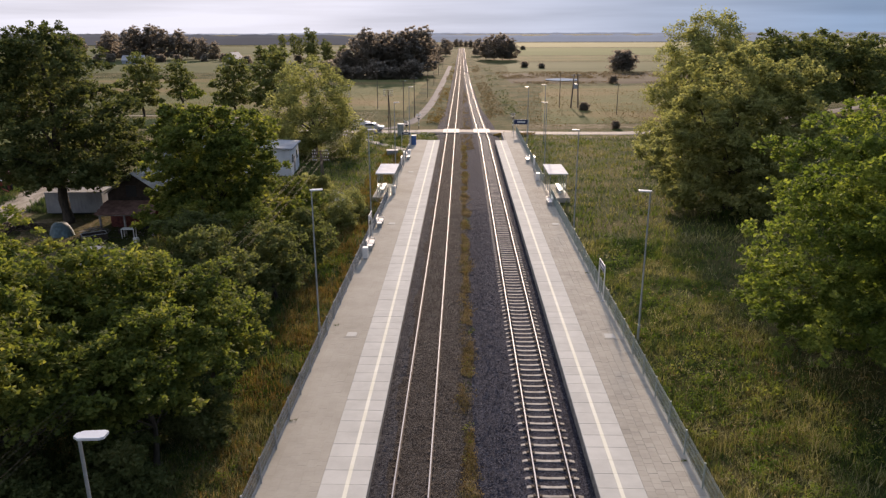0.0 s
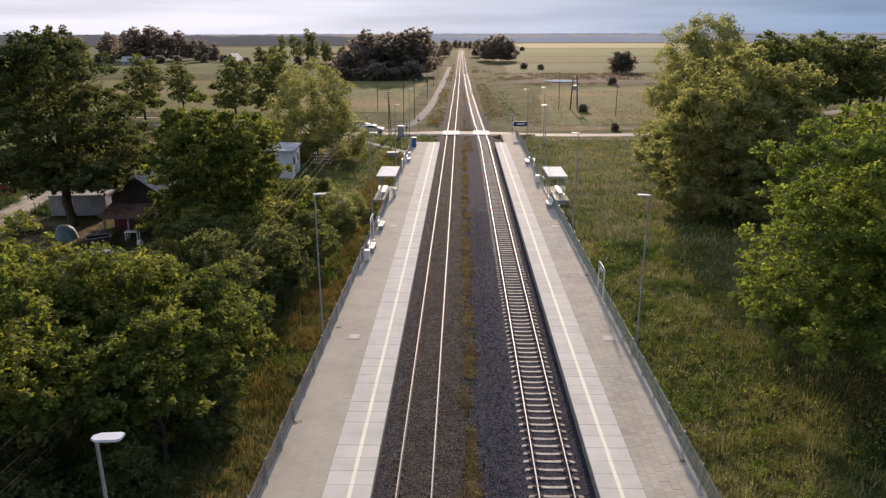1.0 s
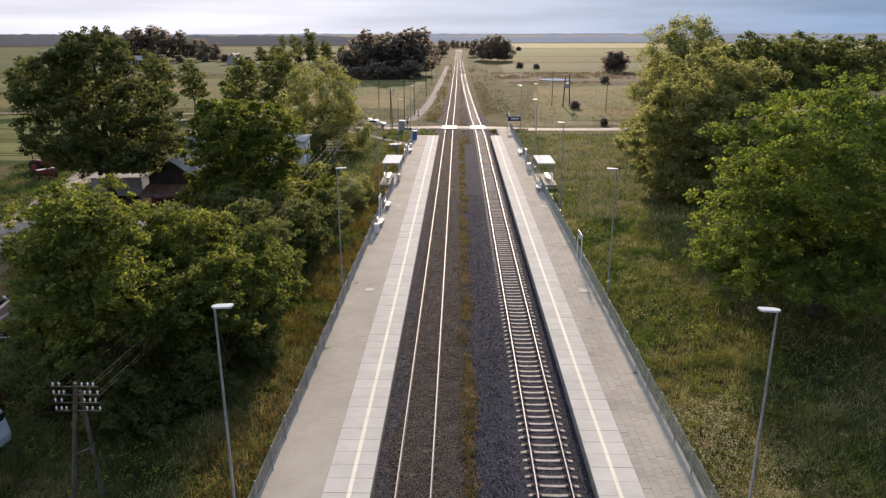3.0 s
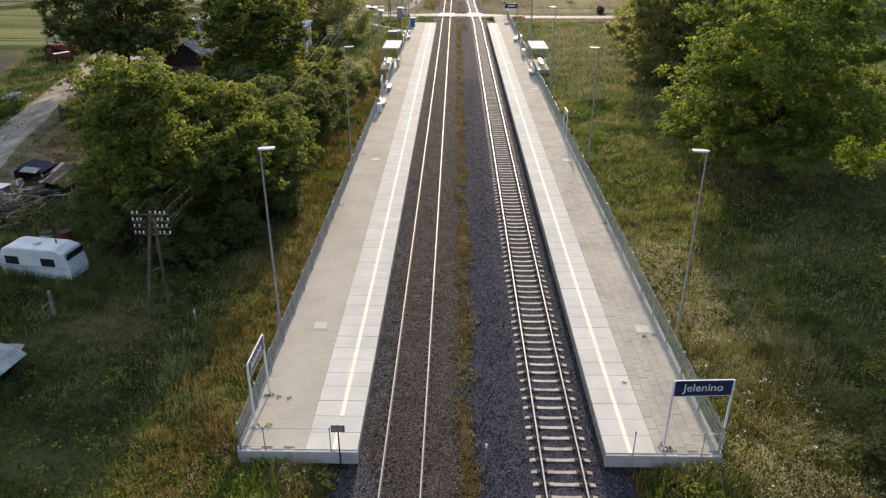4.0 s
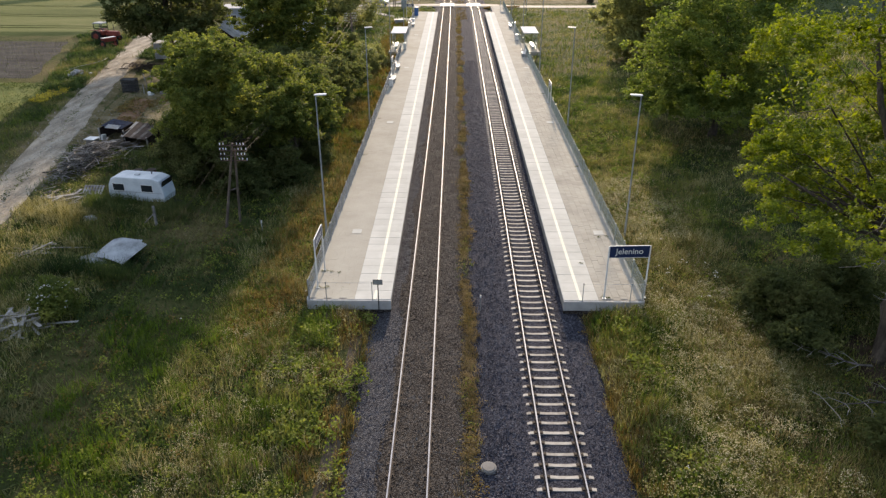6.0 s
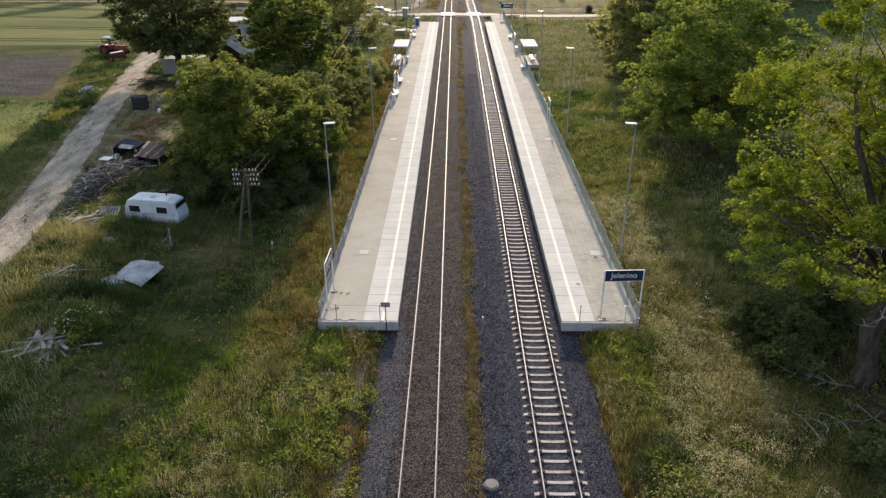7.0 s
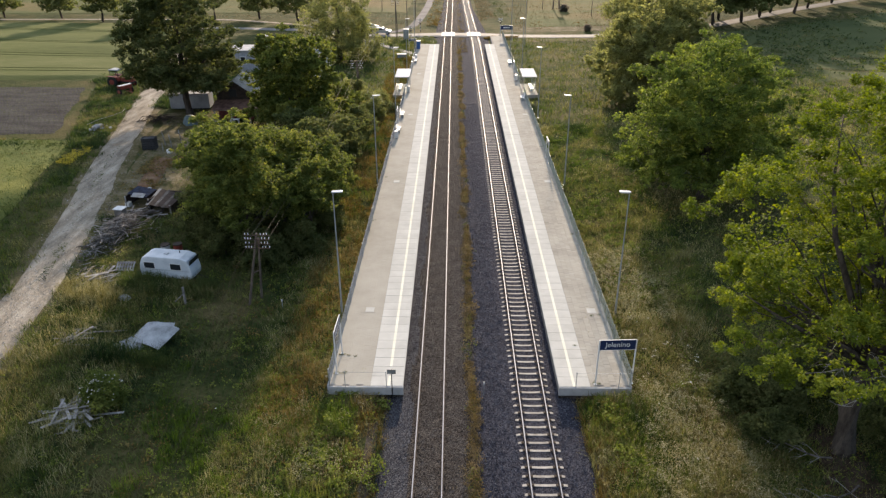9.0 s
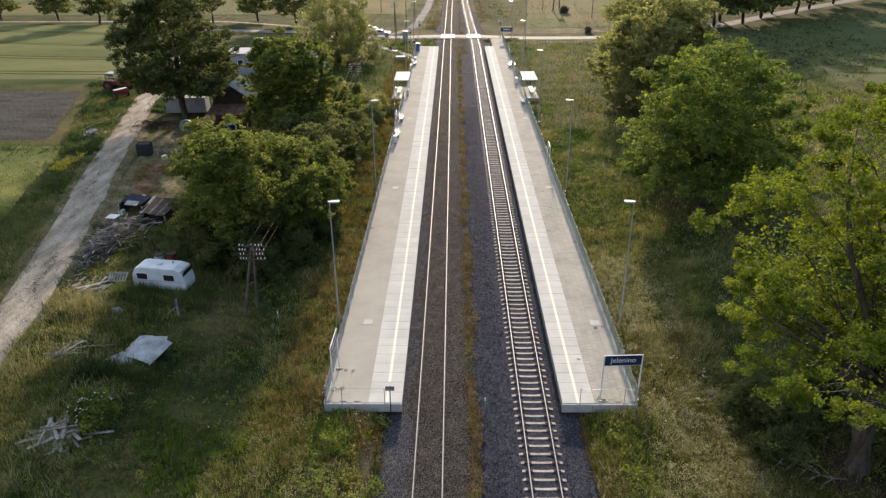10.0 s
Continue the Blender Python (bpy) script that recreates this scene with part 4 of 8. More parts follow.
def platform_lamp(x, y, m=None):
    s = 1 if x < 0 else -1
    z0 = lie(x, y) - 0.1
    t = thing("platform_lamp", Matrix.Translation((x, y, z0)), "tall grey steel platform lamp with a flat pale head", "street lamp", "platform lamps")
    H = 9.56 - z0
    part("pole", Geo().tube((0, 0, 0), (0, 0, 1.3), 0.085, 0.08, 10).tube((0, 0, 1.3), (0, 0, H), 0.062, 0.04, 10), M_GALV, t, smooth=False)
    part("base_flange", Geo().tube((0, 0, 0.08), (0, 0, 0.14), 0.16, 0.16, 10), M_GALV, t)
    part("arm", Geo().tube((0, 0, H - 0.04), (s * 0.22, 0, H + 0.02), 0.03, 0.03, 8), M_GALV, t)
    head = Geo()
    outl = [(-0.09, 0.07), (0.05, 0.17), (0.56, 0.18), (0.66, 0.12)]
    top = [(s * a, b, H + 0.08 + 0.05 * a) for a, b in outl] + [(s * a, -b, H + 0.08 + 0.05 * a) for a, b in reversed(outl)]
    bot = [(p[0], p[1], p[2] - 0.07) for p in top]
    n = len(top)
    head.add(top + bot, [tuple(range(n)), tuple(range(2 * n - 1, n - 1, -1))] + [(i, n + i, n + (i + 1) % n, (i + 1) % n) for i in range(n)])
    part("lamp_head", head, M_LAMPHEAD, t, "flat pale lamp housing", bevel=0.012)
    return t


for _i in range(5):
    platform_lamp(-9.78, 14.1 + 26.3 * _i)
    platform_lamp(9.95, 14.1 + 26.3 * _i)

platform_lamp(-20.2, 122.1), platform_lamp(13.2, 123.3)

# ---- platform furniture ----


def bench(x, y, turn):
    t = thing("platform_bench", pose(x, y, PF_Z, 0, 0, turn), "pale slatted platform bench with backrest and armrests", "bench", "platform benches")
    for i in range(4):
        part("seat_slat", Geo().box((0, -0.14 + i * 0.12, 0.46), (1.9, 0.105, 0.04)), M_WHITE, t, bevel=0.006)
    for i in range(3):
        part("back_slat", Geo().box((0, 0.30 + 0.03 * i, 0.60 + i * 0.13), (1.9, 0.035, 0.11)), M_WHITE, t, bevel=0.006)
    for s in (-0.8, 0.8):
        part("leg", Geo().box((s, 0.05, 0.22), (0.06, 0.42, 0.44)).box((s, 0.30, 0.62), (0.05, 0.05, 0.5)), M_GALV, t, bevel=0.006)
        part("armrest", Geo().box((s, 0.02, 0.66), (0.05, 0.48, 0.04)).box((s, -0.19, 0.56), (0.04, 0.04, 0.2)), M_GALV, t, bevel=0.006)


for _x, _y, _t in ((-8.72, 58.3, 90), (-8.72, 65.6, 90), (-8.7, 102.5, 90), (8.42, 74.6, -90), (8.36, 100.6, -90)):
    bench(_x, _y, _t)


def litter_bin(x, y):
    t = thing("litter_bin", pose(x, y, PF_Z, 0, 0, 0), "pale boxy litter bin on the platform", "litter bin", "litter bins")
    part("body", Geo().box((0, 0, 0.5), (0.42, 0.5, 0.8), taper=1.06), M_WHITE, t, bevel=0.02)
    part("lid", Geo().box((0, 0, 0.95), (0.48, 0.56, 0.08), taper=0.85), M_WHITE, t, bevel=0.015)
    part("base", Geo().box((0, 0, 0.05), (0.34, 0.4, 0.1)), M_GALV, t)


for _x, _y in ((-8.85, 55.3), (-8.75, 79.3), (8.5, 87.2), (-8.8, 104.6)):
    litter_bin(_x, _y)


def info_board(x, y):
    t = thing("timetable_board", pose(x, y, PF_Z, 0, 0, 90), "glazed timetable board on two grey posts", "notice board", "timetable boards")
    for s in (-0.75, 0.75):
        part("post", Geo().box((s, 0, 1.05), (0.07, 0.07, 2.1)), M_GALV, t, bevel=0.006)
    part("case", Geo().box((0, 0, 1.45), (1.43, 0.10, 1.1)), M_GALV, t, bevel=0.01)
    part("sheet", Geo().box((0, -0.053, 1.45), (1.3, 0.006, 0.96)).box((0, 0.053, 1.45), (1.3, 0.006, 0.96)), M_WHITE, t, "pale printed sheets")


info_board(8.62, 93.0), info_board(-8.98, 93.0), info_board(-9.0, 97.0)


def ticket_box():
    t = thing("blue_cabinet", pose(-8.85, 116.0, PF_Z), "blue metal cabinet at the platform end", "cabinet")
    part("body", Geo().box((0, 0, 0.75), (0.75, 0.7, 1.5)), M_BLUE, t, bevel=0.03)
    part("cap", Geo().box((0, 0, 1.54), (0.8, 0.75, 0.06)), M_WHITE, t, bevel=0.01)
    part("door", Geo().box((0, -0.36, 0.72), (0.62, 0.02, 1.25)), M_BLUE, t, bevel=0.005)


ticket_box()


def shelter(side):
    x = side * (9.85 if side > 0 else 9.62)
    t = thing("waiting_shelter", pose(x, 81.4, PF_Z + (0.0), 0, 0, 90 * side), "glazed waiting shelter with a pale flat roof", "shelter", "waiting shelters")
    # local x runs along the platform, local -y faces the track when turned
    W, D, H = 5.6, 1.8, 2.45
    back = -1
    for sx in (-W / 2, -W / 6, W / 6, W / 2):
        for sy in (-D / 2, D / 2):
            part("post", Geo().box((sx, sy, H / 2), (0.06, 0.06, H)), M_GALV, t)
    for i in range(3):
        part("back_pane", Geo().box((-W / 3 + i * W / 3, back * D / 2, H / 2 + 0.1), (W / 3 - 0.1, 0.012, H - 0.4)), M_GLASS, t).visible_shadow = False
    for sx in (-W / 2, W / 2):
        part("side_pane", Geo().box((sx, 0, H / 2 + 0.1), (0.012, D - 0.12, H - 0.4)), M_GLASS, t).visible_shadow = False
    for sy in (-D / 2, D / 2):
        for z in (0.3, H - 0.05):
            if z > 1 or sy * back > 0:
                part("rail", Geo().box((0, sy, z), (W, 0.05, 0.05)), M_GALV, t)
    roof = Geo()
    roof.box((0, 0, H + 0.08), (W + 0.4, D + 0.4, 0.12))
    part("roof", roof, M_PLASTER, t, "pale flat roof", bevel=0.02)
    part("seat", Geo().box((0, back * 0.5, 0.45), (3.6, 0.4, 0.06)).box((-1.4, back * 0.5, 0.21), (0.06, 0.3, 0.42)).box((1.4, back * 0.5, 0.21), (0.06, 0.3, 0.42)), M_WHITE, t, "pale bench seat", bevel=0.008)


shelter(-1), shelter(1)

# ---- trees and bushes ----


def leaves_mesh(name, centres, per, spread, size, mat, seed, flat=0.7, droop=0.0):
    """Small folded leaf sprays gathered in clumps round the given centres."""
    r = np.random.default_rng(seed)
    c = np.repeat(centres, per, 0)
    n = len(c)
    s = np.repeat(r.uniform(0.75, 1.35, len(centres)), per) * spread
    d = r.normal(0, 1, (n, 3))
    d /= np.linalg.norm(d, axis=1)[:, None]
    d *= (r.uniform(0, 1, n) ** 0.45)[:, None] * s[:, None]
    d[:, 2] *= flat
    p = c + d
    p[:, 2] -= droop * np.abs(r.normal(0, 1, n)) * s
    u = r.normal(0, 1, (n, 3))
    u[:, 2] *= 0.55
    u /= np.linalg.norm(u, axis=1)[:, None]
    w = np.cross(u, r.normal(0, 1, (n, 3)) * [0.6, 0.6, 0.6] + [0, 0, 1.0])
    w /= np.linalg.norm(w, axis=1)[:, None] + 1e-6
    k = (r.uniform(0.6, 1.25, n) * size)[:, None]
    nrm = np.cross(u, w)
    v = np.stack([p - u * k * 0.5, p + w * k * 0.34 + nrm * k * 0.10, p + u * k * 0.55, p - w * k * 0.34 + nrm * k * 0.10], 1)
    f = np.arange(n * 4).reshape(n, 4)
    return raw_mesh(name, v.reshape(-1, 3), f, mat)


def crown_centres(lobes, n, r, inner=0.55):
    """Clump centres in the outer part of overlapping rounded lobes (x, y, z, rx, rz)."""
    L = np.array(lobes, dtype=float)
    w = L[:, 3] ** 2
    pick = r.choice(len(L), n * 3, p=w / w.sum())
    d = r.normal(0, 1, (n * 3, 3))
    d /= np.linalg.norm(d, axis=1)[:, None]
    rad = r.uniform(inner ** 2, 1, n * 3) ** 0.5
    p = L[pick, :3] + d * rad[:, None] * np.stack([L[pick, 3], L[pick, 3], L[pick, 4]], -1)
    keep = np.ones(len(p), bool)
    for i, (x, y, z, a, b) in enumerate(L):
        q = ((p[:, 0] - x) / a) ** 2 + ((p[:, 1] - y) / a) ** 2 + ((p[:, 2] - z) / b) ** 2
        keep &= ~((q < 0.28) & (pick != i))
    return p[keep][:n]


def bough_centres(lobes, n, reach, per, r, inner):
    """Leaf clumps on the upper side of many domed boughs, with gaps between the boughs."""
    c = crown_centres(lobes, n, r, inner)
    q = r.uniform(0.6, 1.4, len(c)) * reach
    d = r.normal(0, 1, (len(c), per, 3))
    d /= np.linalg.norm(d, axis=2)[..., None]
    d[..., 2] = np.abs(d[..., 2]) * np.where(r.uniform(0, 1, d.shape[:2]) < 0.8, 1, -0.5)
    d *= (r.uniform(0.3, 1, d.shape[:2]) ** 0.5)[..., None] * q[:, None, None] * [1, 1, 0.68]
    return c, (c[:, None, :] + d).reshape(-1, 3)


def inner_leaves(lobes, n, r):
    """Shaded leaf sprays deep inside the crown."""
    L = np.array(lobes, dtype=float)
    w = L[:, 3] ** 2 * L[:, 4]
    k = r.choice(len(L), n, p=w / w.sum())
    d = r.normal(0, 1, (n, 3))
    d /= np.linalg.norm(d, axis=1)[:, None]
    return L[k, :3] + d * (r.uniform(0, 1, n) ** 0.4 * 0.58)[:, None] * np.stack([L[k, 3], L[k, 3], L[k, 4]], -1)


def random_lobes(R, z0, z1, r, n=9, lean=(0, 0)):
    """A rounded crown of radius R between heights z0 and z1, made of n uneven lobes."""
    H = z1 - z0
    out = [(lean[0] * 0.5, lean[1] * 0.5, z0 + H * 0.5, R * 0.72, H * 0.44)]
    for i in range(n):
        a = 2.4 * i + r.uniform(-0.4, 0.4)
        h = (i + 0.5) / n
        rr = R * (0.60 - 0.42 * max(0, h - 0.45) / 0.55) * r.uniform(0.85, 1.1)
        q = R * r.uniform(0.34, 0.5)
        if i < n // 2:
            b = a + 1.2
            out.append((math.cos(b) * R * 0.55, math.sin(b) * R * 0.55, z0 + H * 0.13, R * 0.42, H * 0.13))
        out.append((math.cos(a) * rr + lean[0] * h, math.sin(a) * rr + lean[1] * h, z0 + H * (0.16 + 0.68 * h), q, q * 0.8))
    return out


def wood_mesh(trunk_h, trunk_r, targets, r, bend=0.3, n=8):
    g = Geo()
    pts = [Vector((0, 0, -0.25)), Vector((0, 0, 0.35))]
    k = 6
    for i in range(1, k + 1):
        pts.append(Vector((r.uniform(-bend, bend), r.uniform(-bend, bend), trunk_h * i / k)))
    rad = [trunk_r * 1.35, trunk_r * 1.05] + [trunk_r * (1 - 0.75 * i / k) for i in range(1, k + 1)]
    g.limb(pts, rad, n)
    for p in targets:
        p = Vector(p)
        i = int(min(k, max(3, (p.z / max(trunk_h, 0.1)) * k * r.uniform(0.35, 0.8) + 1)))
        a = pts[i]
        q = max(1.0, (p - a).length * 0.3)
        mid = a.lerp(p, 0.45) + Vector((r.uniform(-0.5, 0.5), r.uniform(-0.5, 0.5), r.uniform(-0.2, 0.7))) * q
        m2 = a.lerp(p, 0.75) + Vector((r.uniform(-0.4, 0.4), r.uniform(-0.4, 0.4), r.uniform(-0.1, 0.5))) * q
        w = rad[i] * r.uniform(0.28, 0.5) * (1.0 if p == Vector(targets[0]) or r.uniform() < 0.22 else 0.42)
        g.limb([a, mid, m2, p], [w, w * 0.65, w * 0.4, w * 0.12], 6)
    return g.mesh("trunk", M_BARK, smooth=True)


def tree(x, y, R, z0, z1, clumps, per, spread, size, mat, label, seed, name="tree", category="tree", lobes=None, n_lobes=9, lean=(0, 0), group="", trunk=0.3, limbs=26, inner=0.55, flat=0.7, droop=0.0, boughs=None, core=0):
    """z0 and z1: where the crown begins and ends, from the ground at its foot."""
    r = np.random.default_rng(seed)
    t = thing(name, Matrix.Translation((x, y, lie(x, y))), label, category, group)
    lob = lobes if lobes else random_lobes(R, z0, z1, r, n_lobes, lean)
    if boughs:
        tips, c = bough_centres(lob, clumps, boughs[0], boughs[1], r, inner)
    else:
        tips = c = crown_centres(lob, clumps, r, inner)
    tg = [tuple(tips[i]) for i in r.choice(len(tips), min(limbs, len(tips)), replace=False)]
    part("trunk", wood_mesh(z0 + (z1 - z0) * 0.72, trunk, tg, r), None, t, "brown bark trunk with forking limbs")
    part("crown", leaves_mesh("crown", c, per, spread, size, mat, seed + 1, flat, droop), None, t)
    if core:
        part("inner_foliage", leaves_mesh("inner_foliage", inner_leaves(lob, core, r), 2, 0.3, size * 1.3, mat, seed + 2, flat, droop), None, t)
    return t


# large trees
tree(-36.2, 60.6, 8.0, 3.4, 17.9, 330, 27, 0.38, 0.29, M_LEAF, "tall dense dark lime tree over the farmyard", 11, lean=(-0.5, -1), trunk=0.5, n_lobes=12, boughs=(1.15, 10), core=2200)
tree(-21.6, 57.5, 6.7, 1.6, 12.9, 270, 24, 0.34, 0.30, M_LEAF_BUSH, "broad round tree with mid-green leaves", 12, trunk=0.35, n_lobes=11, boughs=(1.05, 10), core=1800)
tree(-23.2, 106.5, 8.0, 0.5, 15.2, 520, 70, 0.95, 0.34, M_LEAF_GREY, "broad greyish-green willow beside the white building", 13, trunk=0.4, n_lobes=11, droop=0.3)
tree(26.6, 72.0, 9.0, 0.4, 16.2, 400, 26, 0.4, 0.3, M_LEAF_GREY, "large rounded tree with olive-green leaves", 14, trunk=0.5, n_lobes=13, droop=0.2, boughs=(1.2, 10), core=2000)
tree(32.0, 100.0, 8.8, 1.0, 22.4, 620, 90, 1.05, 0.34, M_LEAF_GREY, "tall loose-crowned tree with olive leaves", 15, trunk=0.5, n_lobes=12, droop=0.35)
tree(22.4, 35.0, 8.9, 2.0, 15.3, 400, 24, 0.32, 0.225, M_LEAF_MAPLE, "broad maple with bright yellow-green leaves", 16, trunk=0.42, n_lobes=14, boughs=(1.1, 11), core=5000)
OAK = tree(18.9, -0.6, 8.7, 6.3, 20.8, 235, 58, 0.28, 0.14, M_LEAF_OAK, "spreading old oak with layered bright green foliage", 17, trunk=0.58, n_lobes=14, lean=(3.0, 4.0), limbs=80, inner=0.6, flat=0.8, boughs=(1.2, 14), core=4800)


def dead_boughs(oak):
    """Bare grey boughs on the shaded side of the oak, each with a few crooked twigs."""
    r = random.Random(23)
    for z, ang, L in ((7.6, 205, 3.4), (6.4, 235, 3.0), (5.2, 190, 2.6), (6.9, 262, 2.8), (4.4, 220, 2.2)):
        g = Geo()
        d = Vector((math.cos(radians(ang)), math.sin(radians(ang)), 0.12))
        p, pts = Vector((0.5 * z / 10, 0.5 * z / 10, z)), []
        for i in range(6):
            pts.append(p + d * L * i / 5 + Vector((r.uniform(-0.15, 0.15), r.uniform(-0.15, 0.15), r.uniform(-0.18, 0.12))) * i)
        g.limb(pts, [0.07, 0.06, 0.05, 0.035, 0.022, 0.01], 6)
        for q in pts[2:]:
            for _ in range(3):
                e = q + Vector((r.uniform(-0.9, 0.6), r.uniform(-0.9, 0.6), r.uniform(-0.5, 0.4)))
                g.limb([q, q.lerp(e, 0.55) + Vector((0, 0, r.uniform(-0.1, 0.15))), e], [0.022, 0.015, 0.006], 5)
        part("dead_bough", g, M_DEADWOOD, oak, "bare pale grey dead bough")


dead_boughs(OAK)

# bushes beside the platform fence
for _i, (_x, _y, _R, _h, _m, _n) in enumerate((
        (-18.7, 22.6, 4.2, 12.6, M_LEAF_BUSH, 330), (-21.6, 27.5, 3.6, 11.2, M_LEAF_BUSH, 260), (-17.2, 29.5, 3.9, 10.2, M_LEAF_BUSH, 240),
        (-14.3, 26.6, 2.9, 8.2, M_LEAF_BUSH, 150), (-14.0, 33.2, 2.9, 7.6, M_LEAF_BUSH, 150), (-19.0, 34.6, 3.2, 6.6, M_LEAF, 170),
        (-15.6, 40.0, 3.0, 7.4, M_LEAF_MID, 150), (-18.6, 44.5, 3.2, 7.4, M_LEAF, 150), (-14.2, 47.0, 2.6, 5.8, M_LEAF_MID, 120),
        (-17.4, 51.5, 2.8, 6.2, M_LEAF_BUSH, 120), (-13.7, 54.2, 2.3, 4.9, M_LEAF_MID, 100), (-16.8, 65.0, 2.8, 5.5, M_LEAF_BUSH, 110),
        (-24.4, 32.5, 2.2, 4.2, M_LEAF, 90), (-16.5, 73.0, 2.4, 3.6, M_LEAF_GREY, 100))):
    tree(_x, _y, _R * (1.06 if _i < 5 else 1.0), _h * (0.3 if _i < 5 else 0.12), _h * 0.95, int(_n * 0.27), 25, 0.28, 0.215, _m, "dense leafy thicket bush with pale shoot tips", 40 + _i, "bush", "bush", group="bushes by the fence", trunk=0.14, n_lobes=10, limbs=14, boughs=(1.0, 13), core=int(_n * (13 if _i < 5 else 9)), inner=0.62)
# shrubs under the crowns; dark leaf colour partly stands in for shade
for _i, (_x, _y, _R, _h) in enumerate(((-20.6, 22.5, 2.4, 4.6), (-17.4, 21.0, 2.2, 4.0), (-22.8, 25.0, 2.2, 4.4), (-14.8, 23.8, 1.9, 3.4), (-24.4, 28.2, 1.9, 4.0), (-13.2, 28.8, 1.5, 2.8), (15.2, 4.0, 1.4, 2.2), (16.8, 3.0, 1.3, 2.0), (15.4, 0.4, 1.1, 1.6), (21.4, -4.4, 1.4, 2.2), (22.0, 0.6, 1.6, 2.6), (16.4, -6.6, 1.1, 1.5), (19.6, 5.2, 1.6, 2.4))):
    tree(_x, _y, _R, 0.1, _h, 46, 22, 0.26, 0.17, M_LEAF, "shrub beneath taller bushes, dark leaves partly standing in for shade", 170 + _i, "shrub", "bush", group="undergrowth shrubs", trunk=0.06, n_lobes=8, limbs=10, boughs=(0.7, 10), core=500)
for _i, (_x, _y, _R, _h) in enumerate(((-12.6, 66.5, 1.7, 3.2), (-12.3, 71.0, 1.5, 2.9), (-13.6, 69.0, 1.8, 3.4), (-22.0, 3.0, 1.3, 1.7))):
    tree(_x, _y, _R, 0.1, _h, 60, 80, 0.5, 0.17, M_LEAF_BUSH if _i == 3 else M_LEAF_GREY, "pale elder bush with whitish flower heads", 70 + _i, "elder_bush", "bush", group="elder bushes", trunk=0.07, n_lobes=7, limbs=10)

# trees farther off, a few shapes shared
FAR = []
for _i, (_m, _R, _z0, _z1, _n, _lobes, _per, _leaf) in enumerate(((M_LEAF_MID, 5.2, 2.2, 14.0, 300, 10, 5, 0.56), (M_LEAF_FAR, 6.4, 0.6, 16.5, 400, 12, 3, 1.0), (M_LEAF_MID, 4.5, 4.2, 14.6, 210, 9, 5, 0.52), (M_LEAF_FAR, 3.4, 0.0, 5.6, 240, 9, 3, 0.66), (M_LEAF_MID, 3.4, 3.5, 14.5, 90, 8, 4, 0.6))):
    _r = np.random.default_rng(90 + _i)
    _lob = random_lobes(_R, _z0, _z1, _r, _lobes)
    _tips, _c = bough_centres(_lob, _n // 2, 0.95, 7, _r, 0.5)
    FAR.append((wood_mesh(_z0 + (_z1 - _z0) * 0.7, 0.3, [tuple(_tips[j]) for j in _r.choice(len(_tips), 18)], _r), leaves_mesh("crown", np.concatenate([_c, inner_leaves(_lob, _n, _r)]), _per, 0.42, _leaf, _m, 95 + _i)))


def far_tree(kind, x, y, scale, label, group, turn=0.0, tall=1.0, name="tree"):
    t = thing(name, Matrix.LocRotScale((x, y, lie(x, y)), Euler((0, 0, turn)), (scale, scale, scale * tall)), label, "tree" if name == "tree" else "bush", group)
    part("trunk", FAR[kind][0], None, t)
    part("crown", FAR[kind][1], None, t)


rt = random.Random(3)
for _x, _y, _s in ((50, 138, 1.35), (61.6, 151, 1.42), (66, 160, 1.3), (70, 155, 1.36), (78, 164, 1.42), (84, 172, 1.3), (90, 171, 1.36), (98, 181, 1.32), (110, 192, 1.35), (124, 203, 1.3), (43, 128, 1.2)):
    far_tree(0, _x, _y, _s, "dark roadside tree with a tall crown", "roadside trees", rt.uniform(0, 6))
for _x, _y, _s in ((-69.6, 153, 1.04), (-62.6, 157, 0.86), (-52.2, 161, 1.02), (-40.8, 154, 1.14), (-90.5, 155, 1.06), (-105, 163, 1.0), (-122, 166, 1.0), (-142, 168, 1.05)):
    far_tree(0 if _s > 0.9 else 2, _x, _y, _s, "slender roadside tree with an open crown", "roadside trees", rt.uniform(0, 6), 1.0)
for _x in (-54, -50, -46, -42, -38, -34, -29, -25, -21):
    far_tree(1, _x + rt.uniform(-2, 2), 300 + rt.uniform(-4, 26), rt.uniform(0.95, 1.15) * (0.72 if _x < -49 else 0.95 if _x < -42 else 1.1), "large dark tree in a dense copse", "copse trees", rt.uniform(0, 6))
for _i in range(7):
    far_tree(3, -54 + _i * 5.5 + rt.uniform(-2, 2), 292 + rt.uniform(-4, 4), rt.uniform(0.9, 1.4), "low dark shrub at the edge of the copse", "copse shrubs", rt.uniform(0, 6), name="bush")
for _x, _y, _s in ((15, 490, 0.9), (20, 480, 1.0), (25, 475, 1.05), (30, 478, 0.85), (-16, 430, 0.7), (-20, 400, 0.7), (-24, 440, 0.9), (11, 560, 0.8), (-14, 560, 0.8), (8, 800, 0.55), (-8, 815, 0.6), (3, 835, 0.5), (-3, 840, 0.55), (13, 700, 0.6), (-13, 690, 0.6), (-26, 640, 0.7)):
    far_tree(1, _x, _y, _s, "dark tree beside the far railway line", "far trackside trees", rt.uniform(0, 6))
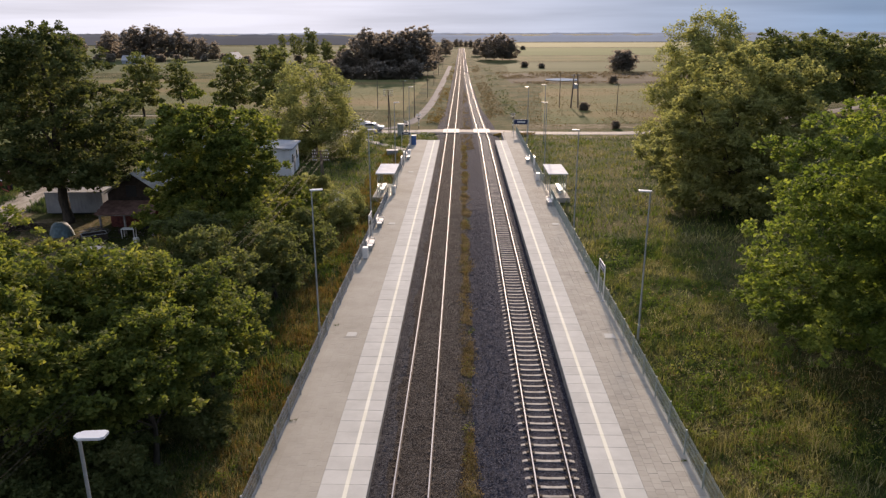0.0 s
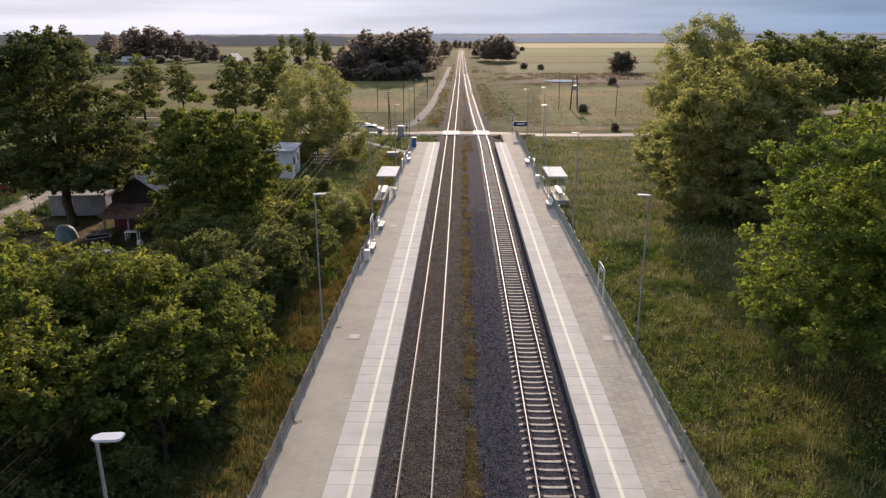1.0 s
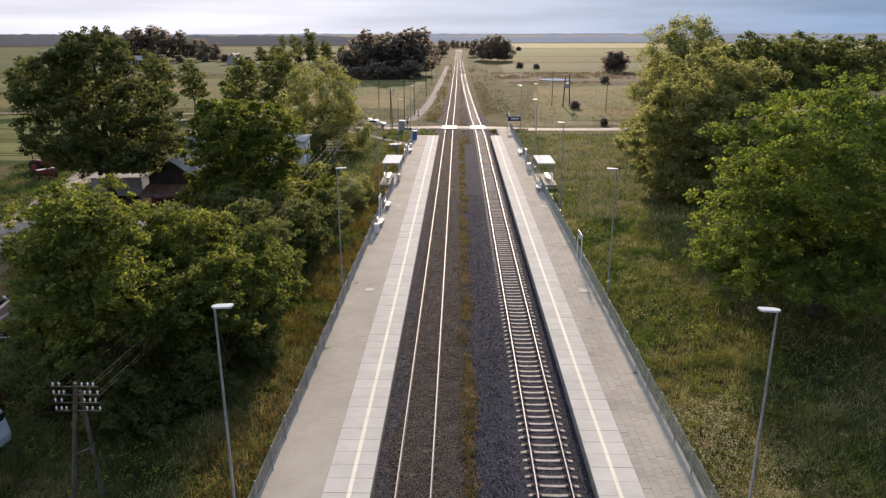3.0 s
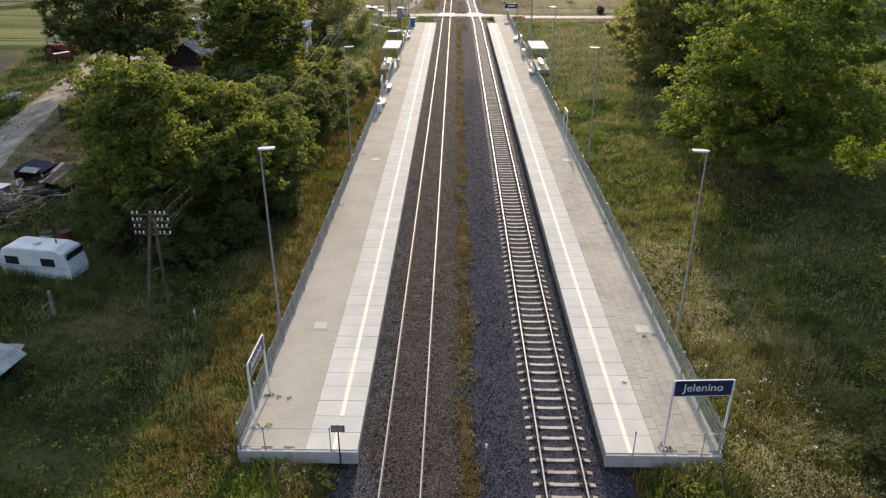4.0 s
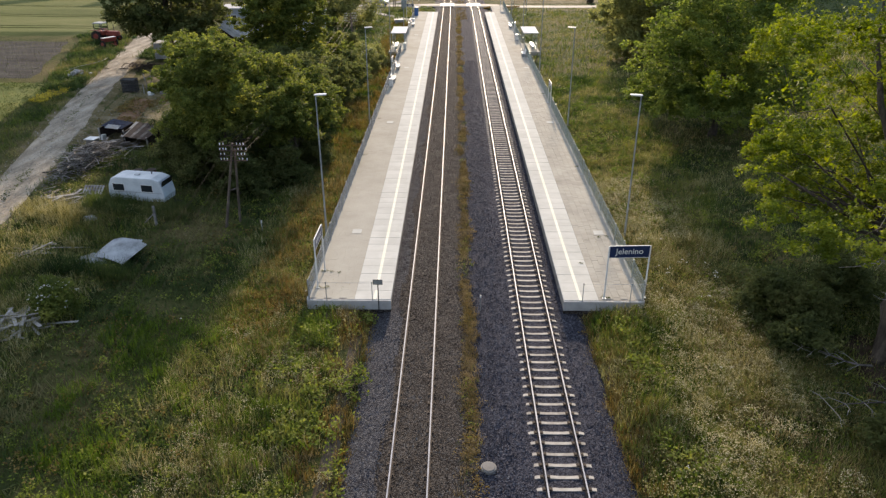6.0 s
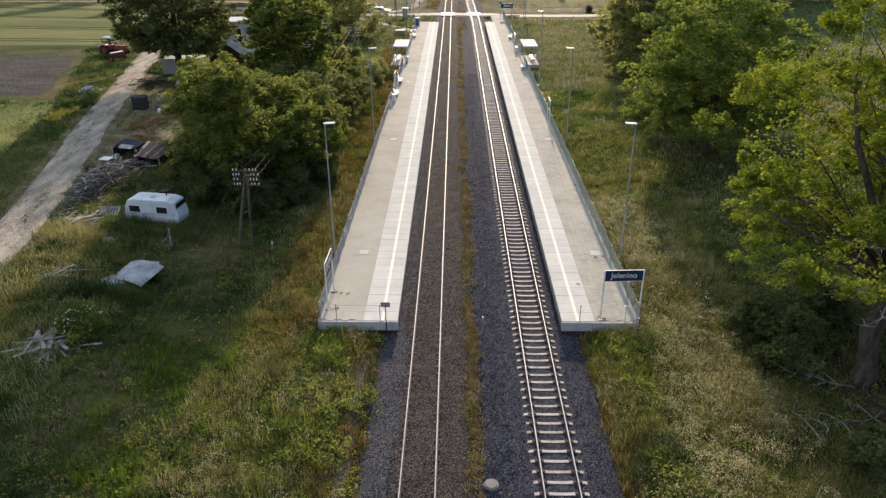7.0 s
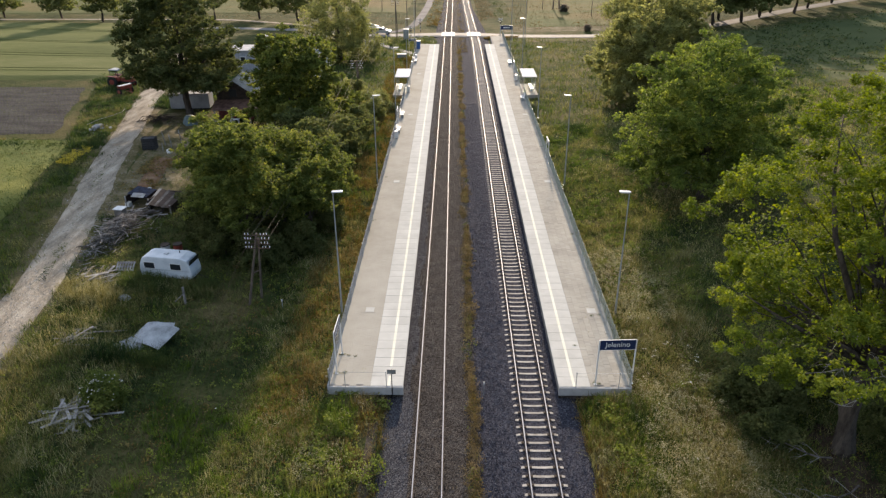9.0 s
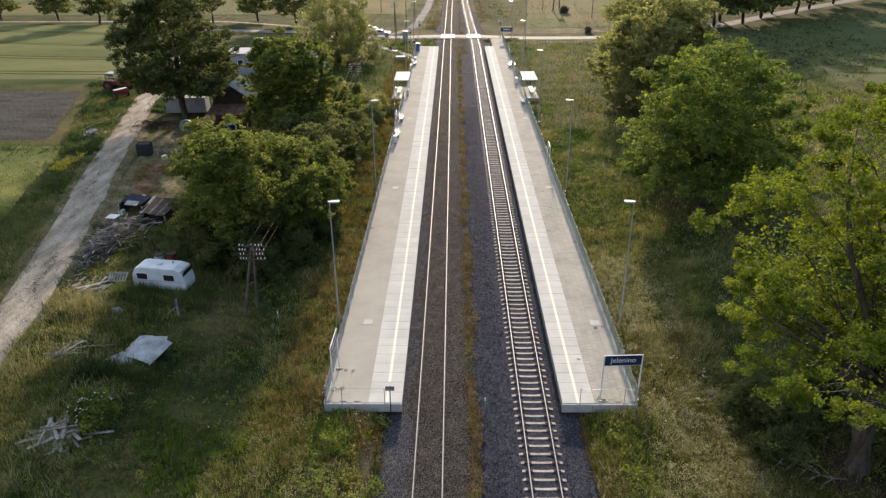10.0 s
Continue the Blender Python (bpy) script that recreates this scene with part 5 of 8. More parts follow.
for _x, _y, _s in ((74, 345, 1.45), (39, 371, 0.42), (31.3, 382, 0.48), (28.6, 175.5, 0.3), (29.6, 143.0, 0.22), (45, 610, 0.5), (58, 720, 0.6), (54.4, 268, 0.42)):
    far_tree(3, _x, _y, _s * 1.3, "dark rounded bush in the open field", "field bushes", rt.uniform(0, 6), name="bush")
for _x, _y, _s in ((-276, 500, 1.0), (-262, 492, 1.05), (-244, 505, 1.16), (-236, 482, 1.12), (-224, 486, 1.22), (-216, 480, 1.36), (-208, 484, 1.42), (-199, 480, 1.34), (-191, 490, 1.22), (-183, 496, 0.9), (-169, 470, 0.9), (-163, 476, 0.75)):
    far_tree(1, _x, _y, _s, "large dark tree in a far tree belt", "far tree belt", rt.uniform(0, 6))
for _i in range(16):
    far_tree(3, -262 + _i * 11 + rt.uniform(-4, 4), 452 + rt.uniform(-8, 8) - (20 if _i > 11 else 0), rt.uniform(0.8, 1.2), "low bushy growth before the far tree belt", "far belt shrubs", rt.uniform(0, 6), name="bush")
for _x, _y, _s in ((-120, 428, 0.8), (-110, 424, 0.85), (-88, 422, 0.9), (-78, 420, 0.95), (-70, 425, 0.8)):
    far_tree(0, _x, _y, _s, "greyish tree in a far tree belt", "far tree belt", rt.uniform(0, 6))
for _x, _y, _s in ((-106, 426, 1.0), (-100, 430, 1.02), (-96, 428, 0.9), (-91, 430, 1.22), (-88, 428, 1.1), (-82, 430, 0.85)):
    far_tree(4, _x, _y, _s, "tall thin birch above the tree belt", "birches", rt.uniform(0, 6), 1.3)


def ridge(name, x0, x1, y, h0, h1, mat, label, step, seed, bend=0.0):
    r = random.Random(seed)
    n = int((x1 - x0) / step)
    vs, fs = [], []
    for i in range(n + 1):
        x = x0 + (x1 - x0) * i / n
        a = h0 + (h1 - h0) * (0.5 + 0.5 * noise.noise(Vector((x / 420, seed, 0)))) + r.uniform(0, 1) * (h1 - h0) * 0.2 + noise.noise(Vector((x / 45, seed + 3, 0))) * (h1 - h0) * 0.35
        yy = y + bend * (x / 1000) ** 2
        vs += [(x, yy, -3), (x, yy + 6, a * 0.7), (x + r.uniform(-1, 1), yy + 14, a), (x, yy + 60, a * 0.8), (x, yy + 90, -3)]
        if i:
            k = (i - 1) * 5
            fs += [(k + j, k + 5 + j, k + 6 + j, k + 1 + j) for j in range(4)]
    tagged(new(name, raw_mesh(name, vs, fs, mat)), label, "woodland", kind="structure")


ridge("backdrop_hills", -3600, 3600, 3400, 2, 9, M_HILLFAR, "distant wooded hills on the horizon, blue haze painted in", 18, 2, -40)
ridge("backdrop_wood", -2200, -70, 1010, 8, 17, M_HILLMID, "dark distant wood along the horizon, faint haze painted in", 6, 5)
ridge("backdrop_wood_far", -60, 2500, 1230, 7, 13.5, M_HILLFAR, "distant wood beyond the fields, haze painted in", 6, 8)

# ---- grass and weeds ----


def tufts(name, n, region, mat, height, label, seed, blades=6, lean=0.35, width=0.02, spread=0.12, avoid=None, clump=0.0):
    """Bent blades in tufts, each blade two tapering pieces."""
    r = np.random.default_rng(seed)
    x0, x1, y0, y1 = region
    x, y = r.uniform(x0, x1, n), y0 + (y1 - y0) * r.uniform(0, 1, n) ** 1.25
    keep = np.ones(n, bool)
    if avoid is not None:
        keep &= ~avoid(x, y)
    if clump:
        q = np.array([noise.noise(Vector((a * 0.28, b * 0.28, seed))) + 0.5 * noise.noise(Vector((a * 0.9, b * 0.9, seed + 1))) for a, b in zip(x, y)])
        keep &= q > clump + r.normal(0, 0.12, n)
    x, y = x[keep], y[keep]
    hs = np.array([1 + 0.45 * noise.noise(Vector((a * 0.2, b * 0.2, 7))) + 0.55 * noise.noise(Vector((a * 1.15, b * 1.15, 8))) for a, b in zip(x, y)])
    n = len(x)
    X, Y = np.repeat(x, blades) + r.normal(0, spread, n * blades), np.repeat(y, blades) + r.normal(0, spread, n * blades)
    Z = land(X, Y) - 0.03
    m = len(X)
    h = np.repeat(hs, blades) * r.uniform(0.5, 1.3, m) * height
    a = r.uniform(0, 6.283, m)
    w = width * r.uniform(0.7, 1.4, m)
    ln = h * lean * np.abs(r.normal(0.6, 0.5, m))
    dx, dy = np.cos(a), np.sin(a)
    b = np.stack([X, Y, Z], -1)
    side = np.stack([-dy * w, dx * w, np.zeros(m)], -1)
    tip = b + np.stack([dx * ln, dy * ln, h], -1)
    v = np.stack([b - side, b + side, tip + side * 0.25, tip - side * 0.25], 1)
    f = np.arange(m * 4).reshape(m, 4)
    tagged(new(name, raw_mesh(name, v.reshape(-1, 3), f, mat)), label, "grass", kind="stuff")


def on_road(x, y):
    rx = np.interp(y, [p[1] for p in ROAD_LINE], [p[0] for p in ROAD_LINE])
    yard = (y > 28) & (y < 64) & (x < -27.5) & (x > rx)
    tilled = (x < -46) & (y > 48) & (y < 77) & (x < -46.5 - (y - 49) * 0.32)
    half = 1.62 + 0.4 * np.sin(y * 0.9) * np.sin(y * 0.37 + 1) + 0.22 * np.sin(y * 2.3 + x)
    return (np.abs(x - rx) < half) | yard | tilled


def on_right(x, y):
    return (y > 77) & (y < 86) & (x < 11.4)


def on_left(x, y):
    return on_road(x, y) | ((y > 77) & (y < 86) & (x > -11.4))


def off_right_bed(x, y):
    return (x < 9.3) & (y > 4.7)


# beyond the platform ends the weeds come in to the ballast shoulder
tufts("meadow_grass", 14000, (-34, -11.5, -14, 60), M_GRASS_GREEN, 0.32, "long uncut green meadow grass", 201, 5, 1.2, 0.027, 0.18, on_left, -0.22)
tufts("meadow_grass", 6000, (-14.5, -8.2, -14, 60), M_GRASS, 0.30, "long uncut yellowing grass by the fence", 222, 6, 1.2, 0.022, 0.18, lambda a, b: on_left(a, b) | ((a > -9.5) & (b > 4.7)), -0.22)
tufts("meadow_grass", 3500, (-30, -22, -12, 20), M_GRASS, 0.32, "long uncut yellowing grass near the dirt road", 223, 7, 1.2, 0.022, 0.18, on_left, 0.0)
tufts("meadow_grass", 12000, (6.2, 18, -15, 62), M_GRASS, 0.32, "long uncut yellowing meadow grass", 202, 6, 1.2, 0.022, 0.18, lambda a, b: on_right(a, b) | ((a < 9.3) & (b > 4.7)), -0.25)
tufts("meadow_grass", 11000, (9.4, 36, -15, 62), M_GRASS_GREEN, 0.34, "long uncut green meadow grass", 224, 5, 1.2, 0.027, 0.18, lambda a, b: on_right(a, b) | (a < 12 + 4 * np.sin(b * 0.3)), -0.25)
tufts("meadow_grass", 6000, (-60, -30, 0, 76), M_GRASS_GREEN, 0.4, "long uncut grass by the dirt road", 203, 6, 0.9, 0.028, 0.2, on_left)
tufts("meadow_grass", 5000, (9.4, 60, 55, 132), M_GRASS, 0.4, "long uncut meadow grass", 204, 5, 1.2, 0.05, 0.6, on_right)
tufts("meadow_grass", 4500, (-40, -9.6, 55, 130), M_GRASS, 0.4, "long uncut meadow grass", 205, 6, 1.2, 0.045, 0.6, on_left)
tufts("meadow_grass", 5000, (34, 75, 0, 80), M_GRASS, 0.4, "long uncut meadow grass", 214, 4, 0.9, 0.065, 0.25)
tufts("meadow_grass", 6000, (-34, -6.2, -44, -13), M_GRASS_GREEN, 0.32, "long uncut meadow grass", 220, 4, 1.2, 0.04, 0.2, on_left)
tufts("meadow_grass", 6000, (6.2, 34, -44, -14), M_GRASS_GREEN, 0.32, "long uncut meadow grass", 221, 4, 1.2, 0.04, 0.2)
tufts("meadow_grass", 5000, (-57, -38, 46, 82), M_GRASS_GREEN, 0.4, "green grass between road and field", 225, 6, 1.0, 0.05, 0.25, on_left)
tufts("feather_grass", 5000, (-14.5, -9.3, -8, 32), M_STRAW, 0.42, "fine feathery yellowing grass by the fence", 226, 6, 0.9, 0.009, 0.15, on_left, -0.05)
tufts("feather_grass", 7000, (7.0, 16, -14, 30), M_STRAW, 0.48, "fine feathery golden grass by the platform", 227, 6, 0.9, 0.009, 0.15, lambda a, b: (a < 9.2) & (b > 4.8), -0.1)
tufts("short_grass", 8000, (-32, -9.4, -16, 34), M_GRASS_GREEN, 0.2, "short green grass under the taller tufts", 228, 4, 1.4, 0.034, 0.22, on_left)
tufts("short_grass", 8000, (9.2, 34, -16, 34), M_GRASS_GREEN, 0.2, "short green grass under the taller tufts", 229, 4, 1.4, 0.034, 0.22, on_right)
tufts("tall_grass", 700, (-26.5, -19.8, 15.4, 17.4), M_GRASS_GREEN, 0.75, "tall rank grass around the caravan", 230, 7, 0.6, 0.02, 0.14)
tufts("tall_grass", 500, (-24.8, -19.8, 6.6, 8.2), M_GRASS_GREEN, 0.6, "tall rank grass around the roofing sheets", 231, 7, 0.7, 0.02, 0.14)
tufts("tall_grass", 500, (-30.5, -26, 13.5, 16.5), M_STRAW, 0.5, "tall pale grass in front of the plank heap", 232, 7, 0.8, 0.014, 0.14, on_left)
tufts("short_grass", 3500, (-25, -10, 6, 34), M_GRASS_GREEN, 0.22, "short green grass under the taller tufts", 233, 5, 1.4, 0.03, 0.22, on_left)
tufts("meadow_grass", 2600, (-42, -33, 2, 48), M_GRASS, 0.34, "long grass on the verge of the dirt road", 234, 6, 1.1, 0.03, 0.2, on_left, -0.1)
tufts("lush_grass", 9000, (-19, -7.4, -24, 7), M_LUSH, 0.4, "bright green upright grass in clumps", 236, 8, 0.5, 0.012, 0.13, on_left, -0.02)
tufts("lush_grass", 6500, (6.8, 15, -24, 6), M_LUSH, 0.38, "bright green upright grass in clumps", 237, 8, 0.5, 0.012, 0.13, lambda a, b: (a < 9.2) & (b > 4.8), 0.05)
tufts("tan_grass", 4200, (-13, -5.9, -24, 8), M_TANWEED, 0.36, "tan withered grass in patches", 238, 7, 0.7, 0.011, 0.13, lambda a, b: (a > -9.5) & (b > 4.7), 0.08)
tufts("tan_grass", 5200, (6.0, 14.5, -24, 22), M_TANWEED, 0.42, "tan seeding grass in patches", 239, 7, 0.6, 0.011, 0.13, off_right_bed, 0.02)
tufts("weeds", 2600, (-10.5, -6.2, -14, 4.4), M_GRASS, 0.42, "rank green weeds beyond the platform end", 206, 7, 0.8, 0.022, 0.14, lambda a, b: a > -7.4 - 0.6 * np.sin(b * 0.7), 0.1)
tufts("weeds", 3000, (5.9, 10.5, -14, 4.4), M_GRASS, 0.45, "rank green weeds beyond the platform end", 207, 7, 0.8, 0.022, 0.14, None, -0.05)
tufts("seeding_grass", 3600, (9.6, 16.0, -4, 17), M_STRAW, 0.42, "pale seeding grass beside the platform end", 215, 6, 1.1, 0.014, 0.2, None, -0.2)
tufts("feather_grass", 5000, (-30, -21, -16, 17), M_STRAW, 0.5, "feathery pale grass along the dirt road", 235, 6, 0.9, 0.011, 0.16, on_left, -0.1)
tufts("seeding_grass", 1500, (-29, -24, 3, 18), M_STRAW, 0.45, "pale seeding grass near the dirt road", 216, 6, 1.1, 0.014, 0.2, on_left, -0.1)
tufts("dry_grass", 3000, (-15, -5.8, -13, 30), M_STRAW, 0.38, "straw-coloured seeding grass", 208, 4, 1.1, 0.012, 0.16, on_left, 0.02)
tufts("dry_grass", 7000, (5.8, 26, -14, 46), M_STRAW, 0.38, "straw-coloured seeding grass", 209, 4, 1.1, 0.012, 0.16, on_right, 0.0)
tufts("reddish_weeds", 5200, (-13.2, -9.4, 2, 112), M_RUSTGRASS, 0.42, "dry reddish weeds along the fence", 210, 6, 0.6, 0.022, 0.15, None, -0.05)
tufts("reddish_weeds", 900, (-7.8, -5.5, -8, 4.8), M_RUSTGRASS, 0.3, "dry reddish weeds by the ballast", 211, 6, 0.7, 0.018, 0.12, None, -0.05)
tufts("reddish_weeds", 2400, (5.7, 7.8, -22, 4.8), M_RUSTGRASS, 0.35, "dry reddish weeds by the ballast", 212, 6, 0.7, 0.018, 0.12, None, -0.05)
tufts("dry_grass", 5200, (14, 60, 40, 130), M_STRAW, 0.45, "straw-coloured seeding grass", 213, 4, 1.1, 0.025, 0.6, on_right, 0.05)


def flower_heads():
    r = np.random.default_rng(31)
    P = []
    for x0, x1, y0, y1, n in ((9.6, 14, 3, 14, 130), (-10.4, -9.5, 4, 14, 40), (7, 14, -12, 3, 40), (-18, -9, -10, 8, 16)):
        for _ in range(n):
            x, y = r.uniform(x0, x1), r.uniform(y0, y1)
            if noise.noise(Vector((x * 0.6, y * 0.6, 4))) > 0.22:
                P.append((x, y, lie(x, y) + r.uniform(0.35, 0.8)))
    for bx, by, n in ((-22.0, 3.0, 70), (-12.6, 66.5, 50), (-13.6, 69.0, 50)):
        for _ in range(n):
            a, q = r.uniform(0, 6.28), r.uniform(0.2, 1.25)
            P.append((bx + math.cos(a) * q, by + math.sin(a) * q, lie(bx, by) + (1.75 if bx < -20 else 3.0) - 0.5 * q * q + r.uniform(-0.2, 0.15)))
    P = np.array(P)
    me = leaves_mesh("flower_heads", P, 6, 0.07, 0.07, M_FLOWER, 33, 0.3)
    tagged(new("wild_flowers", me), "small white umbel flowers in the grass", "flowers", kind="stuff")


flower_heads()


def seed_heads(name, n, region, mat, size, high, label, seed, avoid=None, floor_q=0.0, per=7):
    """Nodding panicles of grass above the blades, thicker in some patches."""
    r = np.random.default_rng(seed)
    x0, x1, y0, y1 = region
    x, y = r.uniform(x0, x1, n), y0 + (y1 - y0) * r.uniform(0, 1, n) ** 1.3
    q = np.array([noise.noise(Vector((a * 0.22, b * 0.22, seed))) + 0.7 * noise.noise(Vector((a * 0.8, b * 0.8, seed))) for a, b in zip(x, y)])
    k = q > floor_q + r.normal(0, 0.12, n)
    if avoid is not None:
        k &= ~avoid(x, y)
    x, y, q = x[k], y[k], q[k]
    c = np.stack([x, y, land(x, y) + high * r.uniform(0.55, 1.1, len(x)) * (0.8 + 0.4 * np.clip(q, 0, 1))], -1)
    tagged(new(name, leaves_mesh(name, c, per, 0.2, size, mat, seed + 1, 0.6)), label, "grass", kind="stuff")


def road_only(x, y):
    return np.abs(x - np.interp(y, [p[1] for p in ROAD_LINE], [p[0] for p in ROAD_LINE])) < 1.7


def off_left(x, y):
    return on_left(x, y) | ((x > -9.4) & (y > 4.8))


def off_right(x, y):
    return on_right(x, y) | ((x < 9.2) & (y > 4.8))


seed_heads("seed_heads", 9000, (6.0, 15, -22, 24), M_STRAW, 0.075, 0.6, "pale nodding grass seed heads", 401, off_right, -0.15)
seed_heads("seed_heads", 5000, (8.6, 14, -10, 24), M_PALESEED, 0.06, 0.75, "bleached tall grass seed heads by the platform end", 431, off_right, -0.05)
seed_heads("seed_heads", 3000, (-13, -6, -16, 6), M_PALESEED, 0.05, 0.6, "bleached tall grass seed heads by the platform end", 433, off_left, 0.1)
seed_heads("seed_heads", 7000, (9.2, 30, -26, 60), M_HERB, 0.07, 0.4, "yellow-green flowering grass tops", 403, lambda x, y: off_right(x, y) | ((x > 13.5) & (y < 8)), 0.0)
seed_heads("seed_heads", 5000, (9.2, 40, 20, 120), M_STRAW, 0.09, 0.5, "pale nodding grass seed heads", 405, off_right, 0.1)
seed_heads("seed_heads", 3600, (-14.5, -5.8, -26, 26), M_STRAW, 0.055, 0.45, "pale nodding grass seed heads", 407, off_left, 0.05)
seed_heads("seed_heads", 3200, (-30.5, -9.5, -26, 26), M_HERB, 0.07, 0.42, "yellow-green flowering grass tops", 409, off_left, 0.0)
seed_heads("seed_heads", 4200, (-30.5, -22, -10, 22), M_STRAW, 0.06, 0.55, "pale nodding grass seed heads near the dirt road", 411, off_left, -0.05)
seed_heads("rust_seed_heads", 3600, (-12.6, -9.4, 0, 112), M_RUSTGRASS, 0.085, 0.45, "rusty dock and sorrel heads along the fence", 413, off_left, -0.1)
seed_heads("rust_seed_heads", 1300, (6.0, 14, -20, 40), M_RUSTGRASS, 0.06, 0.4, "rusty dock and sorrel heads in the grass", 415, off_right, 0.12)
seed_heads("bluish_crop", 9000, (-64, -33.2, 0, 47), M_CROP, 0.12, 0.42, "tall bluish-green grass crop by the road", 417, lambda x, y: on_left(x, y) | (x > np.interp(y, [p[1] for p in ROAD_LINE], [p[0] for p in ROAD_LINE]) - 2.6), 0.1, 6)
seed_heads("yellow_flowers", 420, (-43.4, -41.8, 40, 45.5), M_YELLOWFLOWER, 0.08, 0.7, "patch of yellow flowers beside the dirt road", 419, on_left, -0.5)
seed_heads("yard_litter", 1800, (-37, -27.5, 26, 62), M_BRANCH, 0.11, 0.06, "dark twigs and litter on the yard soil", 425, road_only, -0.1, 5)
seed_heads("yard_weeds", 2200, (-38, -27, 25, 64), M_GRASS_GREEN, 0.12, 0.16, "patchy low weeds on the yard soil", 427, road_only, 0.12, 8)
seed_heads("yard_weeds", 900, (-34.6, -31, 34, 46), M_RUSTGRASS, 0.12, 0.2, "withered reddish weeds in the yard", 429, road_only, -0.05, 8)
seed_heads("road_weeds", 700, (-33.0, -30.2, -8, 17), M_GRASS_GREEN, 0.1, 0.1, "low weeds on the middle of the dirt road", 421, lambda x, y: np.abs(x - np.interp(y, [p[1] for p in ROAD_LINE], [p[0] for p in ROAD_LINE])) > 0.3, 0.0)
seed_heads("road_weeds", 4500, (-40, -31, 16, 50), M_GRASS_GREEN, 0.12, 0.1, "low weeds on the middle of the dirt road", 423, lambda x, y: np.abs(x - np.interp(y, [p[1] for p in ROAD_LINE], [p[0] for p in ROAD_LINE])) > 0.3, -0.1)


def crop_rows():
    """Low young plants in rows across the tilled field."""
    r = np.random.default_rng(88)
    c = []
    for i in range(30):
        y = 50.5 + i * 0.84
        for x in np.arange(-96, -48.2 - i * 0.26, 0.5):
            if r.uniform() < 0.75:
                yy = y + 0.006 * (x + 48) + r.normal(0, 0.05)
                c.append((x + r.normal(0, 0.1), yy, lie(x, yy) + 0.1))
    tagged(new("crop_rows", leaves_mesh("crop_rows", np.array(c), 4, 0.09, 0.1, M_CROP, 89, 0.5)), "young green crop plants in rows", "crop", kind="stuff")


crop_rows()


def tussocks(name, n, corners, mat, size, high, label, seed, floor_q=0.0):
    """Coarse tussocks scattered over a far meadow."""
    r = np.random.default_rng(seed)
    a, b, c, d = (np.array(p, dtype=float) for p in corners)
    u, v = r.uniform(0, 1, (n, 1)), r.uniform(0, 1, (n, 1)) ** 1.3
    P = (a * (1 - u) + b * u) * (1 - v) + (d * (1 - u) + c * u) * v
    q = np.array([noise.noise(Vector((x * 0.06, y * 0.03, seed))) + 0.6 * noise.noise(Vector((x * 0.25, y * 0.12, seed))) for x, y in P])
    P = P[q > floor_q + r.normal(0, 0.1, n)]
    C = np.stack([P[:, 0], P[:, 1], land(P[:, 0], P[:, 1]) + 0.25 + high * r.uniform(0, 1, len(P))], -1)
    tagged(new(name, leaves_mesh(name, C, 4, size * 1.4, size, mat, seed + 1, 0.5)), label, "grass", kind="stuff")


tussocks("tussocks", 5000, ((12, 141), (48, 153), (150, 262), (14, 256)), M_TANWEED, 0.17, 0.2, "coarse olive tussocks in the meadow", 431, -0.2)
tussocks("tussocks", 3200, ((12, 142), (46, 152), (120, 240), (14, 250)), M_RUSTGRASS, 0.2, 0.2, "reddish weeds in the meadow beyond the road", 433, 0.0)
tussocks("tussocks", 3500, ((-80, 168), (-14, 150), (-14, 290), (-120, 290)), M_TANWEED, 0.18, 0.15, "coarse olive tussocks in the hay meadow", 435, -0.2)
tussocks("tussocks", 6000, ((42, 88), (140, 66), (150, 200), (52, 134)), M_GRASS_GREEN, 0.4, 0.25, "dark green tussocks in the meadow by the road", 451, -0.15)
tussocks("reeds", 7000, ((14, 290), (130, 290), (150, 345), (14, 335)), M_TANWEED, 0.4, 0.5, "dark brown reeds and low shrubs around the pond", 437, -0.12)
tussocks("reeds", 1500, ((18, 262), (90, 262), (90, 272), (18, 272)), M_TANWEED, 0.35, 0.4, "brown reeds in front of the pond", 453, 0.1)
tussocks("trackside_scrub", 500, ((9, 150), (13, 150), (13, 420), (8, 420)), M_GRASS_GREEN, 0.4, 0.9, "low scrub along the railway", 439, 0.05)
tussocks("trackside_scrub", 900, ((-8.4, 150), (-5.0, 150), (-4.8, 420), (-6.4, 420)), M_RUSTGRASS, 0.35, 0.4, "dry weeds along the railway", 441, -0.05)
tussocks("tussocks", 900, ((-15, 122), (-5.3, 122), (-5.6, 134), (-17, 134)), M_GRASS, 0.24, 0.2, "dry grass between the platform and the crossing", 445, -0.3)
tussocks("tussocks", 500, ((4.9, 132), (12, 132), (13, 134), (4.9, 134)), M_RUSTGRASS, 0.2, 0.15, "dry weeds beside the crossing", 447, -0.3)
tussocks("tussocks", 700, ((-0.9, 141), (0.8, 141), (0.5, 250), (-0.6, 250)), M_RUSTGRASS, 0.18, 0.1, "orange dry weeds between the tracks beyond the crossing", 455, -0.1)
tussocks("tussocks", 420, ((-1.2, 116), (1.0, 116), (1.0, 134), (-1.2, 134)), M_RUSTGRASS, 0.16, 0.1, "orange dry weeds between the tracks by the crossing", 449, -0.2)
tussocks("trackside_scrub", 1800, ((5.0, 141), (9, 141), (7.4, 420), (3.4, 420)), M_TANWEED, 0.3, 0.2, "dry weeds along the railway", 443, -0.1)


